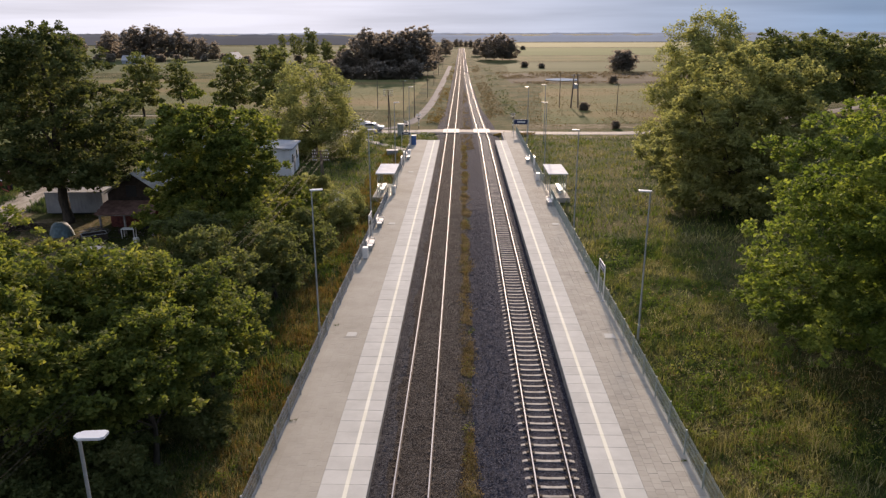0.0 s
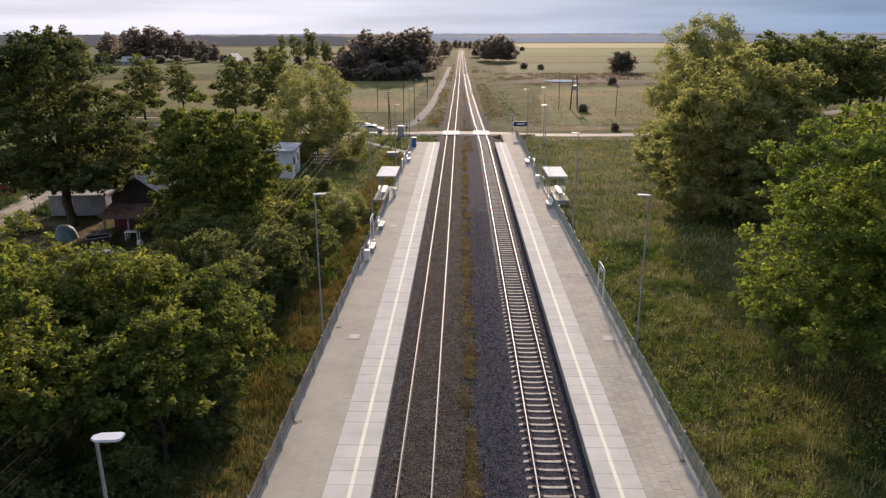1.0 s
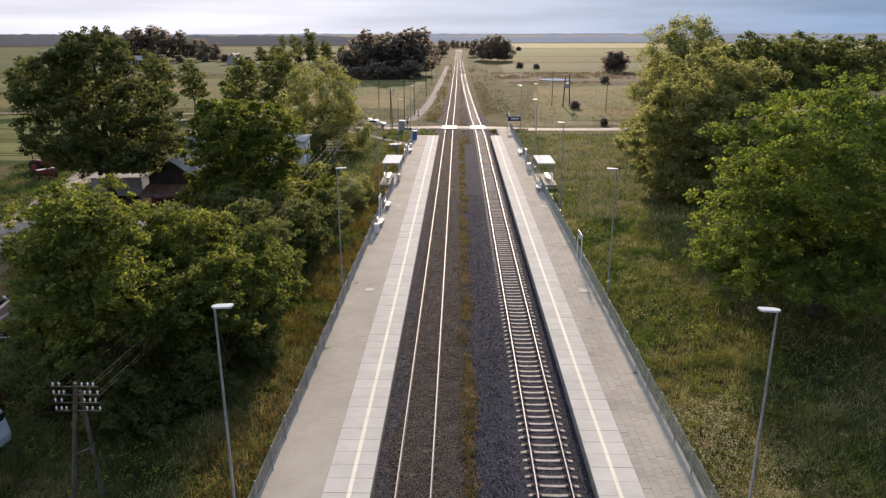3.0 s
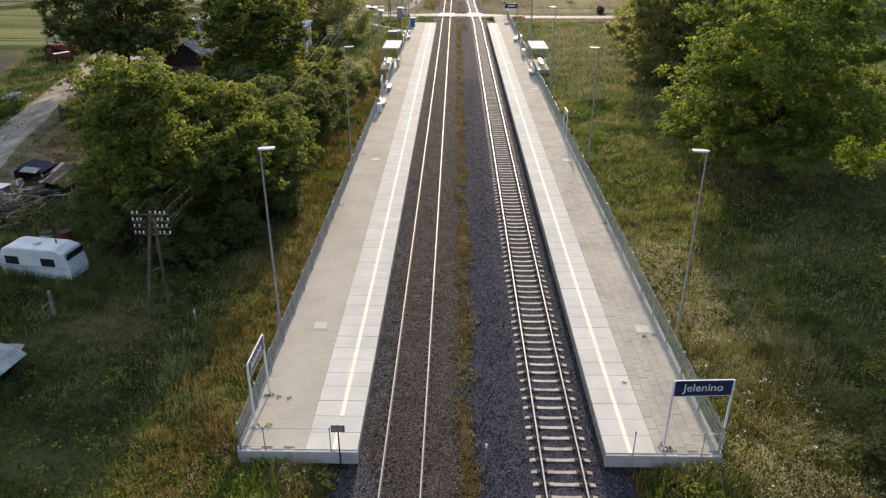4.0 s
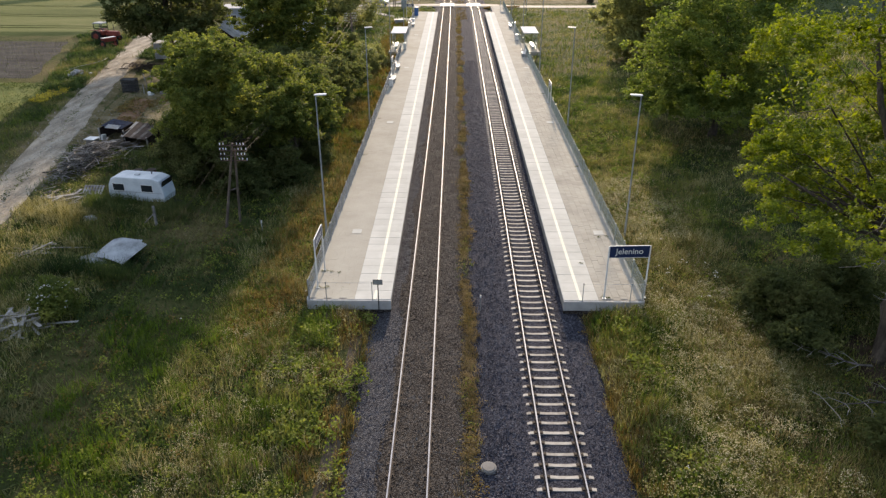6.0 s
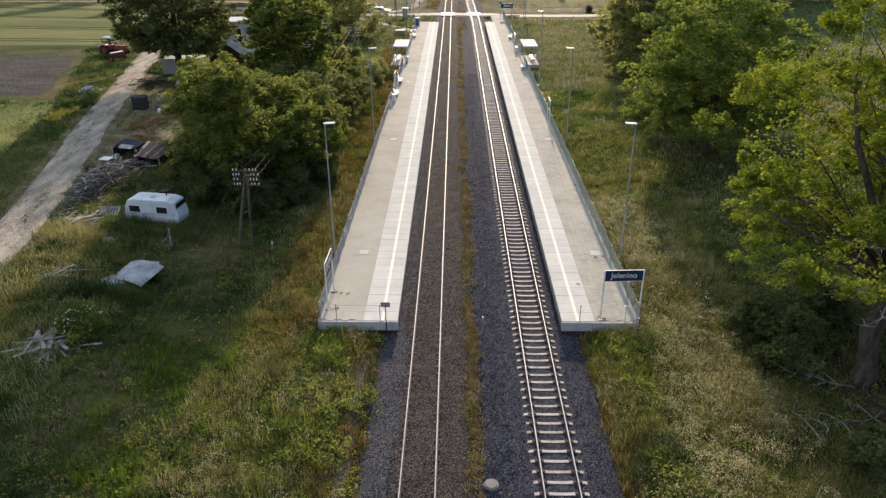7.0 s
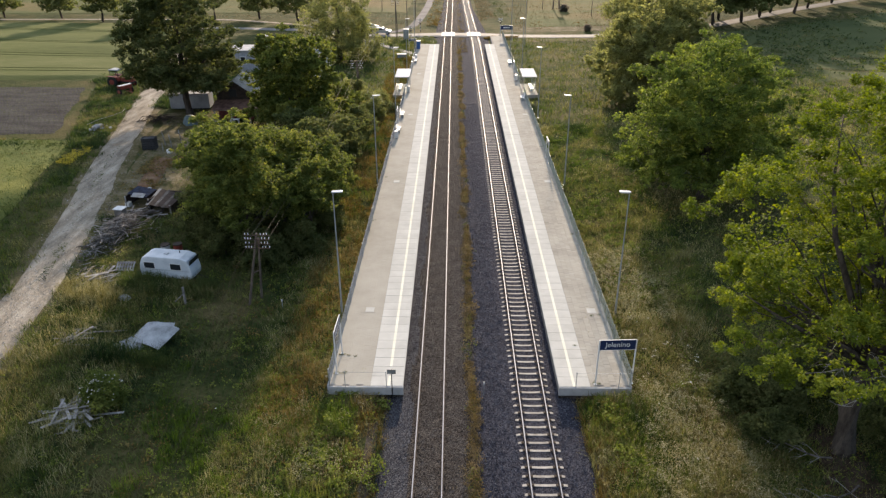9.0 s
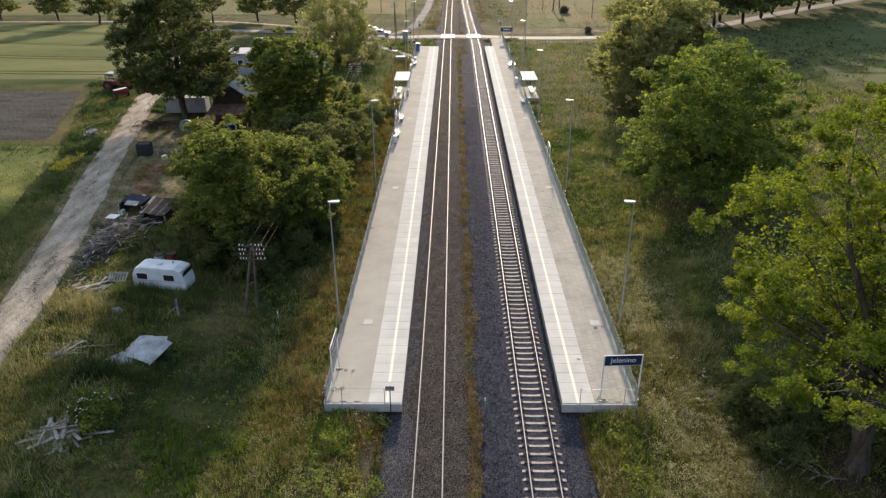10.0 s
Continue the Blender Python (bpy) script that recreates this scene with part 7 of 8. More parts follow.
def hutch():
    gx, gy = -31.6, 28.2
    t = thing("chest", pose(gx, gy, lie(gx, gy), 0, 0, -10), "small white discarded cabinet beside the branch heap", "cabinet")
    part("body", Geo().box((0, 0, 0.42), (0.75, 0.7, 0.84)), M_GREYWOOD, t, bevel=0.02)
    part("lid", Geo().box((0, 0, 0.87), (0.95, 0.85, 0.06)), M_WHITE, t, bevel=0.01)


hutch()


def shed_house():
    """A dark gabled shed with a pale sheet roof and a tiled canopy on posts before it."""
    gx, gy = -30.1, 60.9
    t = thing("open_shed", pose(gx, gy, 1.45, 0, 0, 2), "dark gabled farm shed with pale sheet roof and tiled canopy", "shed")
    W, D, E, A = 4.7, 5.4, 3.3, 5.0
    gable = [(-W / 2, 0), (W / 2, 0), (W / 2, E), (0, A), (-W / 2, E)]
    for y in (0.0, D):
        part("gable_wall", Geo().add([(x, y - 0.08, z) for x, z in gable] + [(x, y + 0.08, z) for x, z in gable], [(0, 1, 2, 3, 4), (9, 8, 7, 6, 5)] + [(k, k + 5, (k + 1) % 5 + 5, (k + 1) % 5) for k in range(5)]), M_BOARD, t, "dark weathered board gable")
    for s in (-1, 1):
        part("side_wall", Geo().box((s * (W / 2 - 0.07), D / 2, E / 2), (0.13, D - 0.18, E)), M_BOARD, t)
        a = math.atan2(A - E, W / 2)
        roof = part("roof", corrugated(D + 0.8, W / 2 / math.cos(a) + 0.35, 0.16), M_ASBEST, t, "pale weathered sheet roof slope")
        roof.matrix_basis = pose(s * (W / 4 + 0.1), D / 2, (A + E) / 2 + 0.06) @ Matrix.Rotation(s * a, 4, "Y") @ Matrix.Rotation(math.pi / 2, 4, "Z")
    part("loft_hatch", Geo().box((-0.2, -0.12, 3.5), (0.9, 0.08, 1.0)), M_BLACK, t, bevel=0.01)
    for i in range(15):
        if not 8 <= i <= 10:
            part("board", Geo().box((-2.2 + i * 0.314, -0.1, 1.12), (0.3, 0.05, 2.2)), M_REDBOARD, t, "dark red painted board")
    # black panel paints the unlit inside; the wall behind is solid
    part("doorway", Geo().box((0.62, -0.09, 1.0), (0.96, 0.03, 2.0)), M_BLACK, t, "black panel imitating a dark open doorway")
    for x in (-2.2, -0.1, 2.2):
        part("post", Geo().box((x, -2.4, 0.92), (0.14, 0.14, 1.84)), M_GREYWOOD, t)
    part("beam", Geo().box((0, -2.4, 1.9), (4.8, 0.14, 0.14)), M_GREYWOOD, t)
    canopy = part("canopy", Geo().box((0, 0, 0), (5.0, 2.75, 0.06)), M_TILE, t, "brown tiled canopy roof")
    canopy.matrix_basis = pose(0, -1.33, 2.3, 13.5)
    tile = Geo().box((0, 0, 0), (0.29, 0.36, 0.035)).mesh("roof_tile", M_TILE)
    for i in range(8):
        for j in range(17):
            p = part("roof_tile", tile, None, canopy)
            p.matrix_basis = pose(-2.42 + j * 0.294 + (0.1 if i % 2 else 0), -1.2 + i * 0.325, 0.05, 4)


shed_house()


def container():
    gx, gy = -37.2, 64.6
    t = thing("trailer_body", pose(gx, gy, lie(gx, gy), 0, 0, 4), "pale corrugated metal trailer body under the lime tree", "container")
    t.scale = (1.0, 1.0, 0.84)
    part("body", Geo().box((0, 0, 1.4), (5.2, 2.3, 2.3)), M_GREYROOF, t, bevel=0.02)
    for i in range(17):
        part("rib", Geo().box((-2.45 + i * 0.306, -1.165, 1.4), (0.1, 0.05, 2.2)), M_GREYROOF, t)
    part("roof", Geo().box((0, 0, 2.58), (5.3, 2.4, 0.06)), M_GREYROOF, t)
    part("skid", Geo().box((0, 0, 0.13), (4.6, 1.6, 0.26)), M_BLACK, t)


container()


def white_building():
    gx, gy = -25.9, 91.6
    t = thing("white_outbuilding", pose(gx, gy, lie(gx, gy) - 0.2, 0, 0, 4), "white plastered outbuilding with a low grey roof", "building")
    W, D, H = 6.0, 6.4, 3.5
    for c, s in (((0, -D / 2, H / 2), (W, 0.25, H)), ((0, D / 2, H / 2), (W, 0.25, H)), ((-W / 2 + 0.13, 0, H / 2), (0.25, D - 0.25, H)), ((W / 2 - 0.13, 0, H / 2), (0.25, D - 0.25, H))):
        part("wall", Geo().box(c, s), M_PLASTER, t)
    part("roof", Geo().box((0, 0, H + 0.14), (W + 0.7, D + 0.7, 0.2), m=Matrix.Rotation(radians(2), 4, "Y")), M_GREYROOF, t, "low grey sheet roof", bevel=0.03)
    for y in (-1.9, 1.6):
        w = part("window", Geo().box((W / 2 + 0.01, y, 2.1), (0.06, 1.0, 1.2)), M_WHITE, t)
        part("pane", Geo().box((W / 2 + 0.035, y, 2.1), (0.03, 0.86, 1.06)), M_GLASSDARK, w)
    part("door", Geo().box((W / 2 + 0.01, -0.4, 1.1), (0.06, 0.95, 2.1)), M_GREYWOOD, t)


white_building()


def farmhouse(gx, gy, w, d, h, rise, wallmat, roofmat, label, turn):
    t = thing("house", pose(gx, gy, lie(gx, gy) - 0.2, 0, 0, turn), label, "house", "houses")
    g = Geo().prism([(-d / 2, 0), (d / 2, 0), (d / 2, h), (0, h + rise), (-d / 2, h)], -w / 2, w / 2)
    part("wall", g, wallmat, t)
    a = math.atan2(rise, d / 2)
    L = math.hypot(rise, d / 2) + 0.45
    for s in (-1, 1):
        rf = part("roof", Geo().box((0, 0, 0), (w + 0.7, L, 0.14)), roofmat, t, "pitched roof slope", bevel=0.02)
        rf.matrix_basis = pose(0, s * (d / 4 + 0.12), h + rise / 2 + 0.06, -s * math.degrees(a))
    part("chimney", Geo().box((w * 0.2, 0.4, h + rise + 0.2), (0.5, 0.5, 1.2)), M_REDROOF, t, bevel=0.02)
    for x in (-w * 0.28, w * 0.28):
        f = part("window", Geo().box((x, -d / 2 - 0.02, h * 0.55), (1.1, 0.08, 1.2)), M_WHITE, t)
        part("pane", Geo().box((x, -d / 2 - 0.05, h * 0.55), (0.94, 0.05, 1.04)), M_GLASSDARK, f)




def grey_house():
    """A flat-roofed grey block with a brick annex rising behind it."""
    t = thing("house", pose(-35.6, 90.5, 0.9, 0, 0, 2), "grey plastered flat-roofed farmhouse with a brick annex", "house", "houses")
    W, D, H = 6.2, 5.0, 4.35
    part("wall", Geo().box((0, 0, H / 2), (W, D, H)), M_GREYWALL, t)
    part("roof", Geo().box((0, 0, H + 0.09), (W + 0.4, D + 0.4, 0.18)), M_GREYROOF, t, "flat grey roof slab", bevel=0.02)
    for x, z in ((-0.9, 2.9), (1.6, 2.9)):
        w = part("window", Geo().box((x, -D / 2 - 0.02, z), (0.95, 0.08, 1.25)), M_WHITE, t)
        part("pane", Geo().box((x, -D / 2 - 0.05, z), (0.78, 0.05, 1.08)), M_GLASSDARK, w)
    part("annex", Geo().box((1.6, 3.4, 2.9), (1.9, 1.6, 5.8)), M_REDROOF, t, "red brick annex wall", bevel=0.02)
    part("annex_cap", Geo().box((1.6, 3.4, 5.86), (2.1, 1.8, 0.12)), M_GREYROOF, t, bevel=0.01)


grey_house()
farmhouse(-196, 430, 12, 8, 2.4, 2.6, M_GREYWALL, M_GREYROOF, "far house with a grey roof among trees", 10)
farmhouse(-134, 425, 9, 7.5, 2.8, 4.0, M_GREYWALL, M_GREYROOF, "far pale gabled house among trees", 80)

# ---- poles and wires ----


def telegraph_pole(x, y, top, turn, label, double=True, arms=4, feet=((0, 0), (0.3, 1.1))):
    z0 = lie(x, y) - 0.2
    H = top - z0
    t = thing("telegraph_pole", pose(x, y, z0, 0, 0, turn), label, "telegraph pole", "telegraph poles")
    (a, b), (c, d) = feet
    part("pole", Geo().tube((a, b, 0), (0, 0, H), 0.1, 0.07, 9), M_POLEWOOD, t)
    if double:
        part("strut_pole", Geo().tube((c, d, 0.0), (0.05, 0.14, H - 0.4), 0.09, 0.065, 9), M_POLEWOOD, t)
        part("brace", Geo().tube((a * 0.52 - 0.05, b * 0.52, H * 0.48), (c * 0.52 + 0.05, d * 0.52, H * 0.48), 0.04, 0.04, 6), M_POLEWOOD, t)
    for k in range(arms):
        z = H - 0.12 - 0.33 * k
        arm = part("crossarm", Geo().box((0, -0.1, z), (1.75, 0.05, 0.05)), M_BOARD, t)
        for u in ((-0.8, -0.6, -0.42, 0.36, 0.56, 0.84) if k % 2 else (-0.78, -0.55, 0.3, 0.52, 0.72)):
            part("insulator", Geo().tube((u, -0.1, z + 0.05), (u, -0.1, z + 0.14), 0.025, 0.04, 8).tube((u, -0.1, z + 0.14), (u, -0.1, z + 0.19), 0.04, 0.015, 8), M_CERAMIC, arm, "white ceramic insulator")
    return t


POLES = [(-15.3, 14.2, 6.5, 0), (-15.7, 73.0, 6.65, 0), (-14.5, 131.5, 8.2, 0)]
for _p in POLES:
    telegraph_pole(*_p, "tarred double telegraph pole with white insulators on crossarms", feet=((-1.5, 0.8), (-0.85, 2.0)) if _p is POLES[0] else ((0, 0), (0.3, 1.1)))


def wires():
    spans = [((-11.0, -60.0, 6.6), POLES[0]), (POLES[0], POLES[1]), (POLES[1], POLES[2])]
    t = thing("telegraph_wires", Matrix.Identity(4), "sagging telegraph wires between the poles", "wires")
    for a, b in spans:
        radius = 0.005 if a in POLES else 0.0036
        for k, u in ((0, -0.78), (0, -0.32), (0, 0.55), (1, -0.55), (1, 0.32), (1, 0.78), (2, -0.78), (2, 0.55)):
            p, q = Vector((a[0] + u, a[1], a[2] - 0.05 - 0.36 * k)), Vector((b[0] + u, b[1], b[2] - 0.05 - 0.36 * k))
            pts = [p.lerp(q, i / 14) - Vector((0, 0, 3.2 * (i / 14) * (1 - i / 14))) for i in range(15)]
            part("wire", Geo().limb(pts, [radius] * 15, 4), M_WIRE if a in POLES else M_WIRE_DARK, t)


wires()
for _x, _y, _h in ((-21.8, 177, 9.0), (-13.2, 150, 8.5), (-11.6, 160, 8.5), (-11.0, 210, 8.5), (-11.2, 262, 8.0), (-11.4, 320, 8.0), (23.4, 181, 8.4), (34.6, 166, 6.5), (-11.3, 385, 8.0)):
    telegraph_pole(_x, _y, _h, 10, "single wooden line pole in the fields", False, 1)


def transformer():
    gx, gy = 27.2, 181
    t = thing("transformer_pole", pose(gx, gy, lie(gx, gy) - 0.2), "twin dark pole with a transformer in the field", "transformer")
    for s in (-0.9, 0.9):
        part("pole", Geo().tube((s, 0, 0), (s * 0.5, 0, 8.6), 0.2, 0.13, 8), M_POLEWOOD, t)
    part("transformer", Geo().box((0, 0, 5.6), (1.0, 0.8, 1.2)), M_GALV, t, bevel=0.04)
    part("crossarm", Geo().box((0, 0, 8.3), (2.6, 0.12, 0.12)), M_GALV, t)


transformer()


def crossing_signal(x, y):
    t = thing("crossing_signal", pose(x, y, lie(x, y)), "striped level crossing warning post", "signal", "crossing signals")
    part("post", Geo().tube((0, 0, 0), (0, 0, 3.0), 0.05, 0.05, 8), M_BLACK, t)
    for i in range(3):
        part("band", Geo().tube((0, 0, 0.5 + i * 0.7), (0, 0, 0.85 + i * 0.7), 0.058, 0.058, 8), M_WHITE, t)
    for a in (-28, 28):
        part("cross_board", Geo().box((0, -0.07, 2.7), (1.1, 0.03, 0.14), m=Matrix.Rotation(radians(a), 4, "Y")), M_WHITE, t)
    part("lamp_box", Geo().box((0, -0.1, 2.05), (0.5, 0.12, 0.26)), M_BLACK, t, bevel=0.02)


crossing_signal(9.2, 143.0), crossing_signal(-9.6, 142.0), crossing_signal(-11.2, 131.0)


def relay_cabinet():
    t = thing("relay_cabinet", pose(-12.3, 131.2, lie(-12.3, 131.2)), "grey relay cabinet with a white cap at the crossing", "cabinet")
    part("body", Geo().box((0, 0, 1.1), (1.1, 0.8, 2.2)), M_GALV, t, bevel=0.03)
    part("cap", Geo().box((0, 0, 2.28), (1.3, 1.0, 0.14), taper=0.85), M_WHITE, t, bevel=0.02)


relay_cabinet()


def guard_rail(x, y, turn, length):
    """A low white tubular rail where the footpath meets the road."""
    t = thing("guard_rail", pose(x, y, lie(x, y), 0, 0, turn), "low white tubular guard rail beside the footpath", "railing", "footpath rails")
    n = int(length / 0.9) + 1
    for i in range(n):
        u = -length / 2 + length * i / (n - 1)
        part("post", Geo().tube((u, 0, -0.1), (u, 0, 1.0), 0.035, 0.035, 8), M_WHITE, t)
    for z in (0.5, 1.0):
        part("rail", Geo().tube((-length / 2, 0, z), (length / 2, 0, z), 0.032, 0.032, 8), M_WHITE, t)


guard_rail(-18.0, 124.6, -38, 3.6)


def cable_chamber():
    gx, gy = -11.9, 110.6
    t = thing("cable_chamber", pose(gx, gy, lie(gx, gy), 0, 0, 6), "low grey concrete cable chamber in the grass", "cable chamber")
    part("body", Geo().box((0, 0, 0.3), (1.7, 1.3, 0.7), taper=0.96), M_GREYWALL, t, bevel=0.04)
    part("lid", Geo().box((0, 0, 0.7), (1.85, 1.45, 0.1)), M_GREYROOF, t, bevel=0.03)


cable_chamber()


def car(x, y, turn, mat, label):
    t = thing("car", pose(x, y, lie(x, y) + 0.12, 0, 0, turn), label, "car", "parked cars")
    out = [(-2.1, 0.35), (-2.15, 0.8), (-1.95, 1.0), (-1.45, 1.42), (0.25, 1.46), (0.95, 1.0), (1.9, 0.84), (2.12, 0.6), (2.1, 0.35)]
    m = Matrix(((0, 1, 0, 0), (1, 0, 0, 0), (0, 0, 1, 0), (0, 0, 0, 1)))
    part("body", Geo().prism(out, -0.86, 0.86, 0, m), mat, t, bevel=0.09)
    for s in (-1, 1):
        part("side_window", Geo().prism([(-1.55, 1.02), (-1.2, 1.34), (0.15, 1.36), (0.7, 1.02)], s * 0.855, s * 0.875, 0, m), M_GLASSDARK, t)
    for x2, z2, a, l in ((0.66, 1.23, 33, 0.72), (-1.72, 1.2, -40, 0.55)):
        part("windscreen", Geo().box((x2, 0, z2 + 0.02), (l, 1.45, 0.03), m=Matrix.Rotation(radians(a), 4, "Y")), M_GLASSDARK, t)
    for x2 in (-1.3, 1.3):
        for s in (-0.78, 0.78):
            w = part("wheel", Geo().tube((x2, s - 0.1, 0.2), (x2, s + 0.1, 0.2), 0.31, 0.31, 16), M_TYRE, t, bevel=0.02)
            part("rim", Geo().tube((x2, s - 0.11, 0.2), (x2, s + 0.11, 0.2), 0.19, 0.19, 12), M_GALV, w)
    for s in (-0.6, 0.6):
        part("headlight", Geo().box((2.06, s, 0.68), (0.08, 0.34, 0.14)), M_WHITE, t)


car(-18.3, 138.6, -6, M_SILVER, "silver hatchback standing on the road by the crossing")
car(-21.6, 144.8, 20, M_WHITE, "white car behind the silver one by the crossing")
car(-28.6, 50.5, 70, M_SILVER, "silver car parked in the farmyard among bushes")


def rubble():
    """Low heap of broken stone by the tilled field."""
    r = random.Random(12)
    t = thing("rubble_heap", pose(-44.9, 53.2, lie(-44.9, 53.2)), "low heap of grey rubble stones in the grass", "rubble")
    for _ in range(70):
        a, q = r.uniform(0, 6.28), abs(r.gauss(0, 0.8))
        s = r.uniform(0.12, 0.34)
        m = Euler((r.uniform(0, 3), r.uniform(0, 3), r.uniform(0, 3))).to_matrix().to_4x4()
        part("stone", Geo().box((0, 0, 0), (s, s * r.uniform(0.6, 1), s * r.uniform(0.5, 0.9)), m=m, taper=0.75), M_ASBEST, t, loc=(math.cos(a) * q * 0.8, math.sin(a) * q * 1.2, 0.12 + max(0, 0.5 - 0.35 * q)))
    t = thing("hose", pose(-45.6, 57.6, lie(-45.6, 57.6) + 0.1), "pale plastic pipe lying in the grass", "pipe")
    part("pipe", Geo().limb([(-1.2, -3.2, 0.2), (-0.6, -1.4, 0.35), (0.4, 0.2, 0.4), (1.0, 1.8, 0.45), (0.9, 3.2, 0.5)], [0.022] * 5, 6), M_ASBEST, t)


rubble()


def gravel():
    """Loose pebbles on the dirt road."""
    r = np.random.default_rng(61)
    n = 3000
    y = -10 + 72 * r.uniform(0, 1, n) ** 1.3
    x = np.interp(y, [p[1] for p in ROAD_LINE], [p[0] for p in ROAD_LINE]) + np.clip(r.normal(0, 0.95, n), -2.1, 2.1)
    c = np.stack([x, y, land(x, y) + 0.1], -1)
    base = np.array([(1, 0, 0), (0, 1, 0), (-1, 0, 0), (0, -1, 0), (0, 0, 0.9)])
    v = base[None] * r.uniform(0.6, 1.3, (n, 5, 1)) * r.uniform(0.025, 0.075, (n, 1, 1)) + c[:, None, :]
    f = (np.array([(0, 1, 4), (1, 2, 4), (2, 3, 4), (3, 0, 4)])[None] + (np.arange(n) * 5)[:, None, None]).reshape(-1, 3)
    tagged(new("road_gravel", raw_mesh("road_gravel", v.reshape(-1, 3), f, M_PEBBLE)), "loose grey pebbles on the dirt road", "gravel", kind="stuff")


gravel()


def boulder(x, y, s, label):
    t = thing("boulder", pose(x, y, lie(x, y) - 0.08), label, "stone")
    r = random.Random(int(x * 7))
    g = Geo()
    rows, n = 5, 9
    vs = [(math.cos(2 * math.pi * j / n) * s * math.sin(math.pi * (i + 0.4) / rows) * r.uniform(0.85, 1.15), math.sin(2 * math.pi * j / n) * s * 0.7 * math.sin(math.pi * (i + 0.4) / rows) * r.uniform(0.85, 1.15), s * 0.3 - s * 0.42 * math.cos(math.pi * (i + 0.4) / rows)) for i in range(rows) for j in range(n)]
    fs = [(i * n + j, i * n + (j + 1) % n, (i + 1) * n + (j + 1) % n, (i + 1) * n + j) for i in range(rows - 1) for j in range(n)] + [tuple(range((rows - 1) * n, rows * n))]
    part("stone", g.add(vs, fs), M_ASBEST, t, smooth=True)


boulder(-25.6, 14.4, 0.55, "grey boulder in the long grass")
boulder(-26.6, 16.0, 0.5, "small grey boulder beside the plank heap")


def yard_posts():
    r = random.Random(15)
    for x, y, h in ((-34.9, 48.2, 1.9), (-34.0, 47.6, 1.7), (-33.2, 48.8, 2.0), (-34.4, 46.0, 1.2)):
        t = thing("stake", pose(x, y, lie(x, y) - 0.1, r.uniform(-5, 5), r.uniform(-5, 5)), "rough grey wooden stake in the farmyard", "stake", "yard stakes")
        part("stick", Geo().limb([(0, 0, 0), (0.03, 0, h * 0.5), (0, 0.02, h)], [0.06, 0.055, 0.045], 7), M_GREYWOOD, t)
    for x, y, s, mat, label in ((-33.6, 45.8, 0.55, M_WHITE, "small white bucket-like bin in the yard"), (-32.6, 46.6, 0.7, M_GREYWOOD, "old wooden box in the yard"), (-31.4, 34.2, 0.6, M_WHITE, "pale sack lying beside the shack"), (-32.2, 33.0, 0.7, M_ASBEST, "grey lump of rubble beside the shack"), (-31.9, 30.6, 0.55, M_WHITE, "pale bag beside the shack"), (-28.6, 57.0, 0.5, M_WHITE, "pale bucket in front of the open shed"), (-30.7, 58.9, 0.6, M_BOARD, "dark box under the shed canopy")):
        t = thing("yard_clutter", pose(x, y, lie(x, y), 0, 0, r.uniform(0, 90)), label, "clutter", "yard clutter")
        part("body", Geo().box((0, 0, s * 0.42), (s, s * 0.8, s * 0.84), taper=r.uniform(0.7, 0.95)), mat, t, bevel=s * 0.12)


yard_posts()


def white_table(x, y, turn):
    t = thing("garden_table", pose(x, y, lie(x, y), 0, 0, turn), "old white painted table before the farm shed", "table")
    part("tabletop", Geo().box((0, 0, 0.85), (1.15, 0.7, 0.05)), M_WHITE, t, bevel=0.01)
    for a in (-0.5, 0.5):
        for b in (-0.28, 0.28):
            part("leg", Geo().box((a, b, 0.42), (0.07, 0.07, 0.84)), M_WHITE, t)


def handcart(x, y, turn):
    t = thing("handcart", pose(x, y, lie(x, y), 0, 0, turn), "dark open handcart with a pale metal rim", "cart")
    part("bed", Geo().box((0, 0, 0.5), (1.9, 1.1, 0.06)), M_BOARD, t)
    for a, b, sx, sy in ((0, -0.54, 1.9, 0.05), (0, 0.54, 1.9, 0.05), (-0.93, 0, 0.05, 1.02), (0.93, 0, 0.05, 1.02)):
        part("side_board", Geo().box((a, b, 0.74), (sx, sy, 0.42)), M_BOARD, t)
        part("rim_strip", Geo().box((a, b, 0.965), (sx + 0.02, sy + 0.02, 0.03)), M_GALV, t, "pale metal rim strip")
    for s in (-0.66, 0.66):
        w = part("wheel", Geo().tube((0, s - 0.06, 0.34), (0, s + 0.06, 0.34), 0.34, 0.34, 16), M_TYRE, t, bevel=0.03)
        part("hub", Geo().tube((0, s - 0.07, 0.34), (0, s + 0.07, 0.34), 0.14, 0.14, 12), M_RUST, w)
    part("drawbar", Geo().tube((0.95, 0, 0.5), (2.1, 0, 0.25), 0.03, 0.03, 6), M_RUST, t)


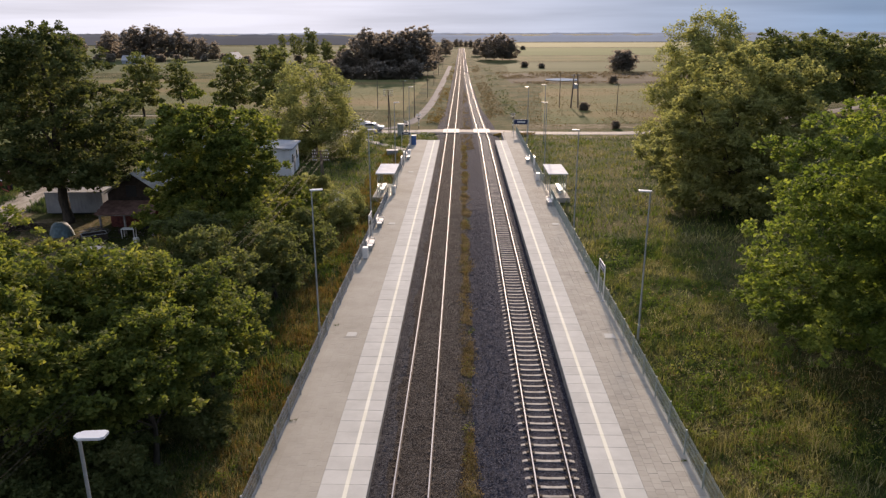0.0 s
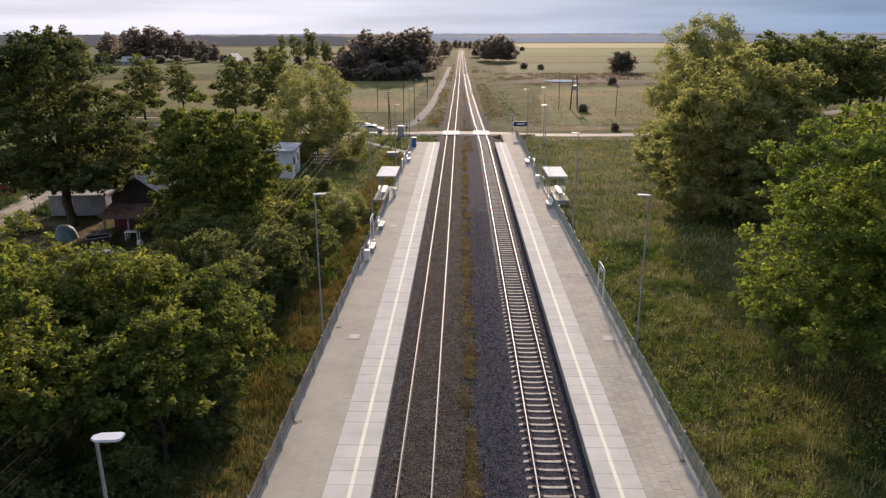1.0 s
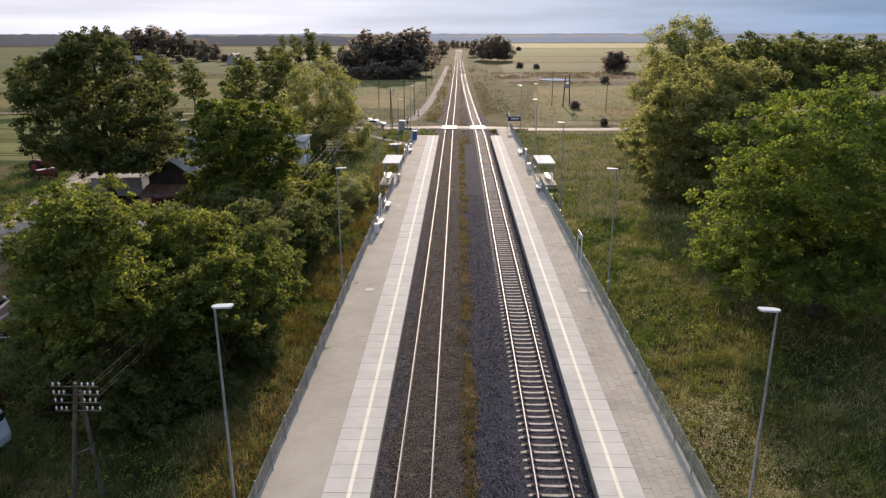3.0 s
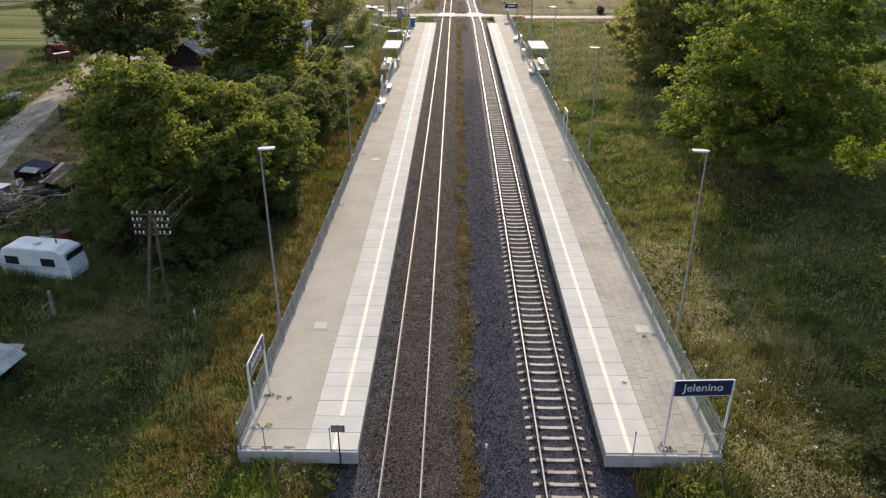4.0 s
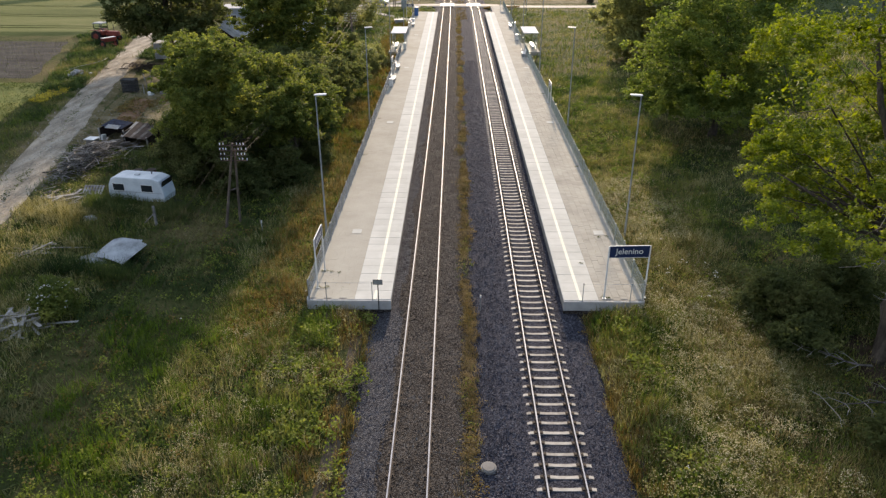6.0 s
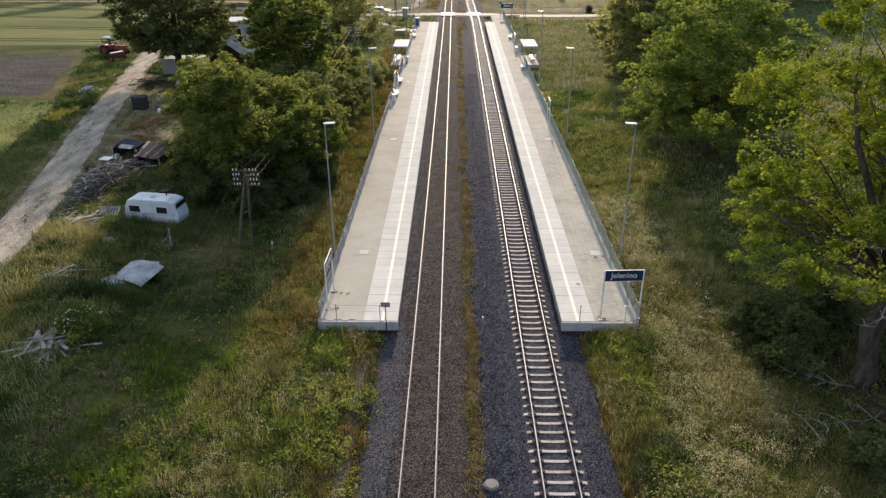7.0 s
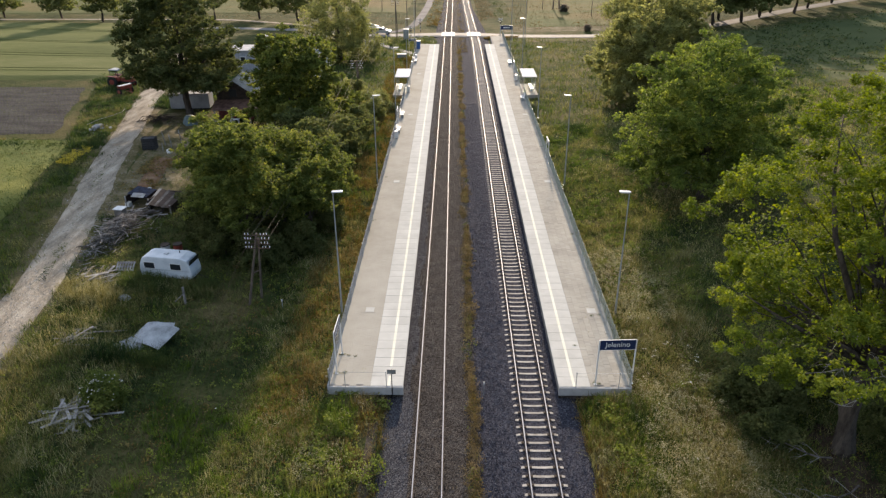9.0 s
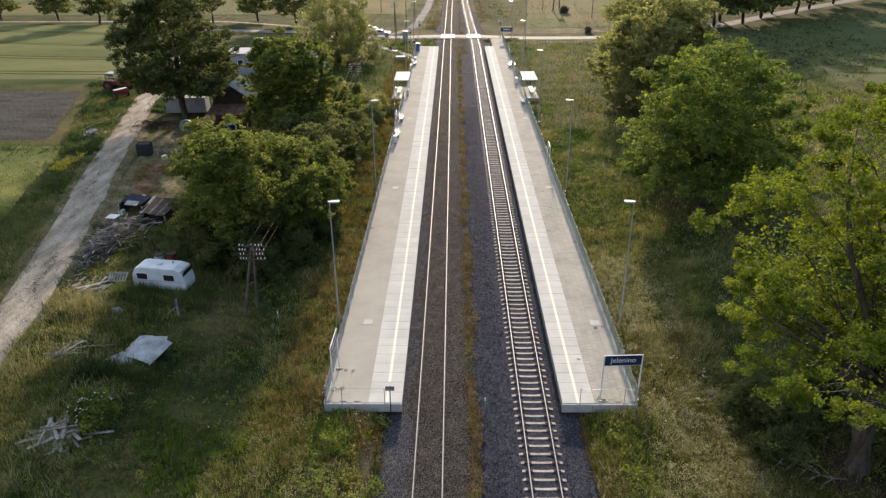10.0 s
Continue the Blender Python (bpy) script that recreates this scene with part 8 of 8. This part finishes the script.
def covered_heap(x, y, w, h):
    """A tarpaulin pulled over a heap, with folds down to the ground."""
    vs, fs, n, m = [(0, 0, h)], [], 20, 5
    for k in range(1, m + 1):
        q = k / m
        for i in range(n):
            a = 2 * math.pi * i / n
            f = 1 + 0.1 * q * math.sin(5 * a) + 0.06 * math.sin(3 * a + 1)
            vs.append((w * 0.5 * f * q ** 0.7 * math.cos(a), w * 0.42 * f * q ** 0.7 * math.sin(a), h * (1 - q ** 2.6) + 0.04 * math.sin(7 * a) * (1 - q)))
    fs += [(0, 1 + i, 1 + (i + 1) % n) for i in range(n)]
    for k in range(m - 1):
        b = 1 + k * n
        fs += [(b + i, b + n + i, b + n + (i + 1) % n, b + (i + 1) % n) for i in range(n)]
    t = thing("covered_heap", pose(x, y, lie(x, y) - 0.03, 0, 0, 20), "heap under a faded blue-green tarpaulin in the farmyard", "covered heap")
    part("tarpaulin", Geo().add(vs, fs), M_OLDTARP, t, smooth=True)


white_table(-29.6, 57.9, 6)
handcart(-31.3, 55.4, 35)
covered_heap(-34.9, 56.8, 1.9, 1.25)
stick_pile("scrap_heap", -32.3, 57.6, 26, 1.3, 0.05, (1.3, 0.8), 0.9, M_BRANCH, "heap of scrap boards before the shed", 29, 15, True)
stick_pile("brushwood_heap", -39.2, 57.6, 60, 2.0, 0.035, (2.6, 0.8), 0.8, M_BOARD, "dark heap of brushwood under the lime tree", 31, 10)


def pond():
    n = 40
    vs = [(37.4 + 6.4 * math.cos(2 * math.pi * i / n) * (1 + 0.1 * math.sin(3 * i)), 281 + 7.0 * math.sin(2 * math.pi * i / n), 0.3) for i in range(n)]
    tagged(new("water", Geo().add(vs, [tuple(range(n))]).mesh("water", M_WATER)), "small bright pond in the meadow", "pond", kind="structure")


pond()


def marker_posts():
    for x, y, h in ((-14.2, 14.6, 0.9), (0.15, 5.2, 1.0)):
        z = lie(x, y) if abs(x) > 6 else -0.24
        t = thing("marker_post", pose(x, y, z), "thin white-topped marker post", "post", "marker posts")
        part("stake", Geo().tube((0, 0, 0), (0, 0, h), 0.025, 0.025, 7), M_GALV, t)
        part("tip", Geo().tube((0, 0, h - 0.16), (0, 0, h), 0.05, 0.04, 8), M_WHITE, t)
    t = thing("fence_post", pose(-21.2, 14.4, lie(-21.2, 14.4)), "old wooden fence post with a leaning strut", "post")
    part("post", Geo().box((0, 0, 0.7), (0.14, 0.14, 1.4)), M_GREYWOOD, t, bevel=0.01)
    part("strut", Geo().tube((-0.9, 0, 0.05), (0, 0, 0.9), 0.035, 0.03, 6), M_GREYWOOD, t)
    t = thing("cable_pit", pose(0.1, -7.0, -0.24), "round pale concrete cable pit lid in the ballast", "pit lid")
    part("ring", Geo().tube((0, 0, -0.05), (0, 0, 0.10), 0.34, 0.32, 18), M_ASPHALT, t, bevel=0.01)
    part("lid", Geo().tube((0, 0, 0.10), (0, 0, 0.13), 0.27, 0.25, 18), M_ASPHALT, t)


marker_posts()
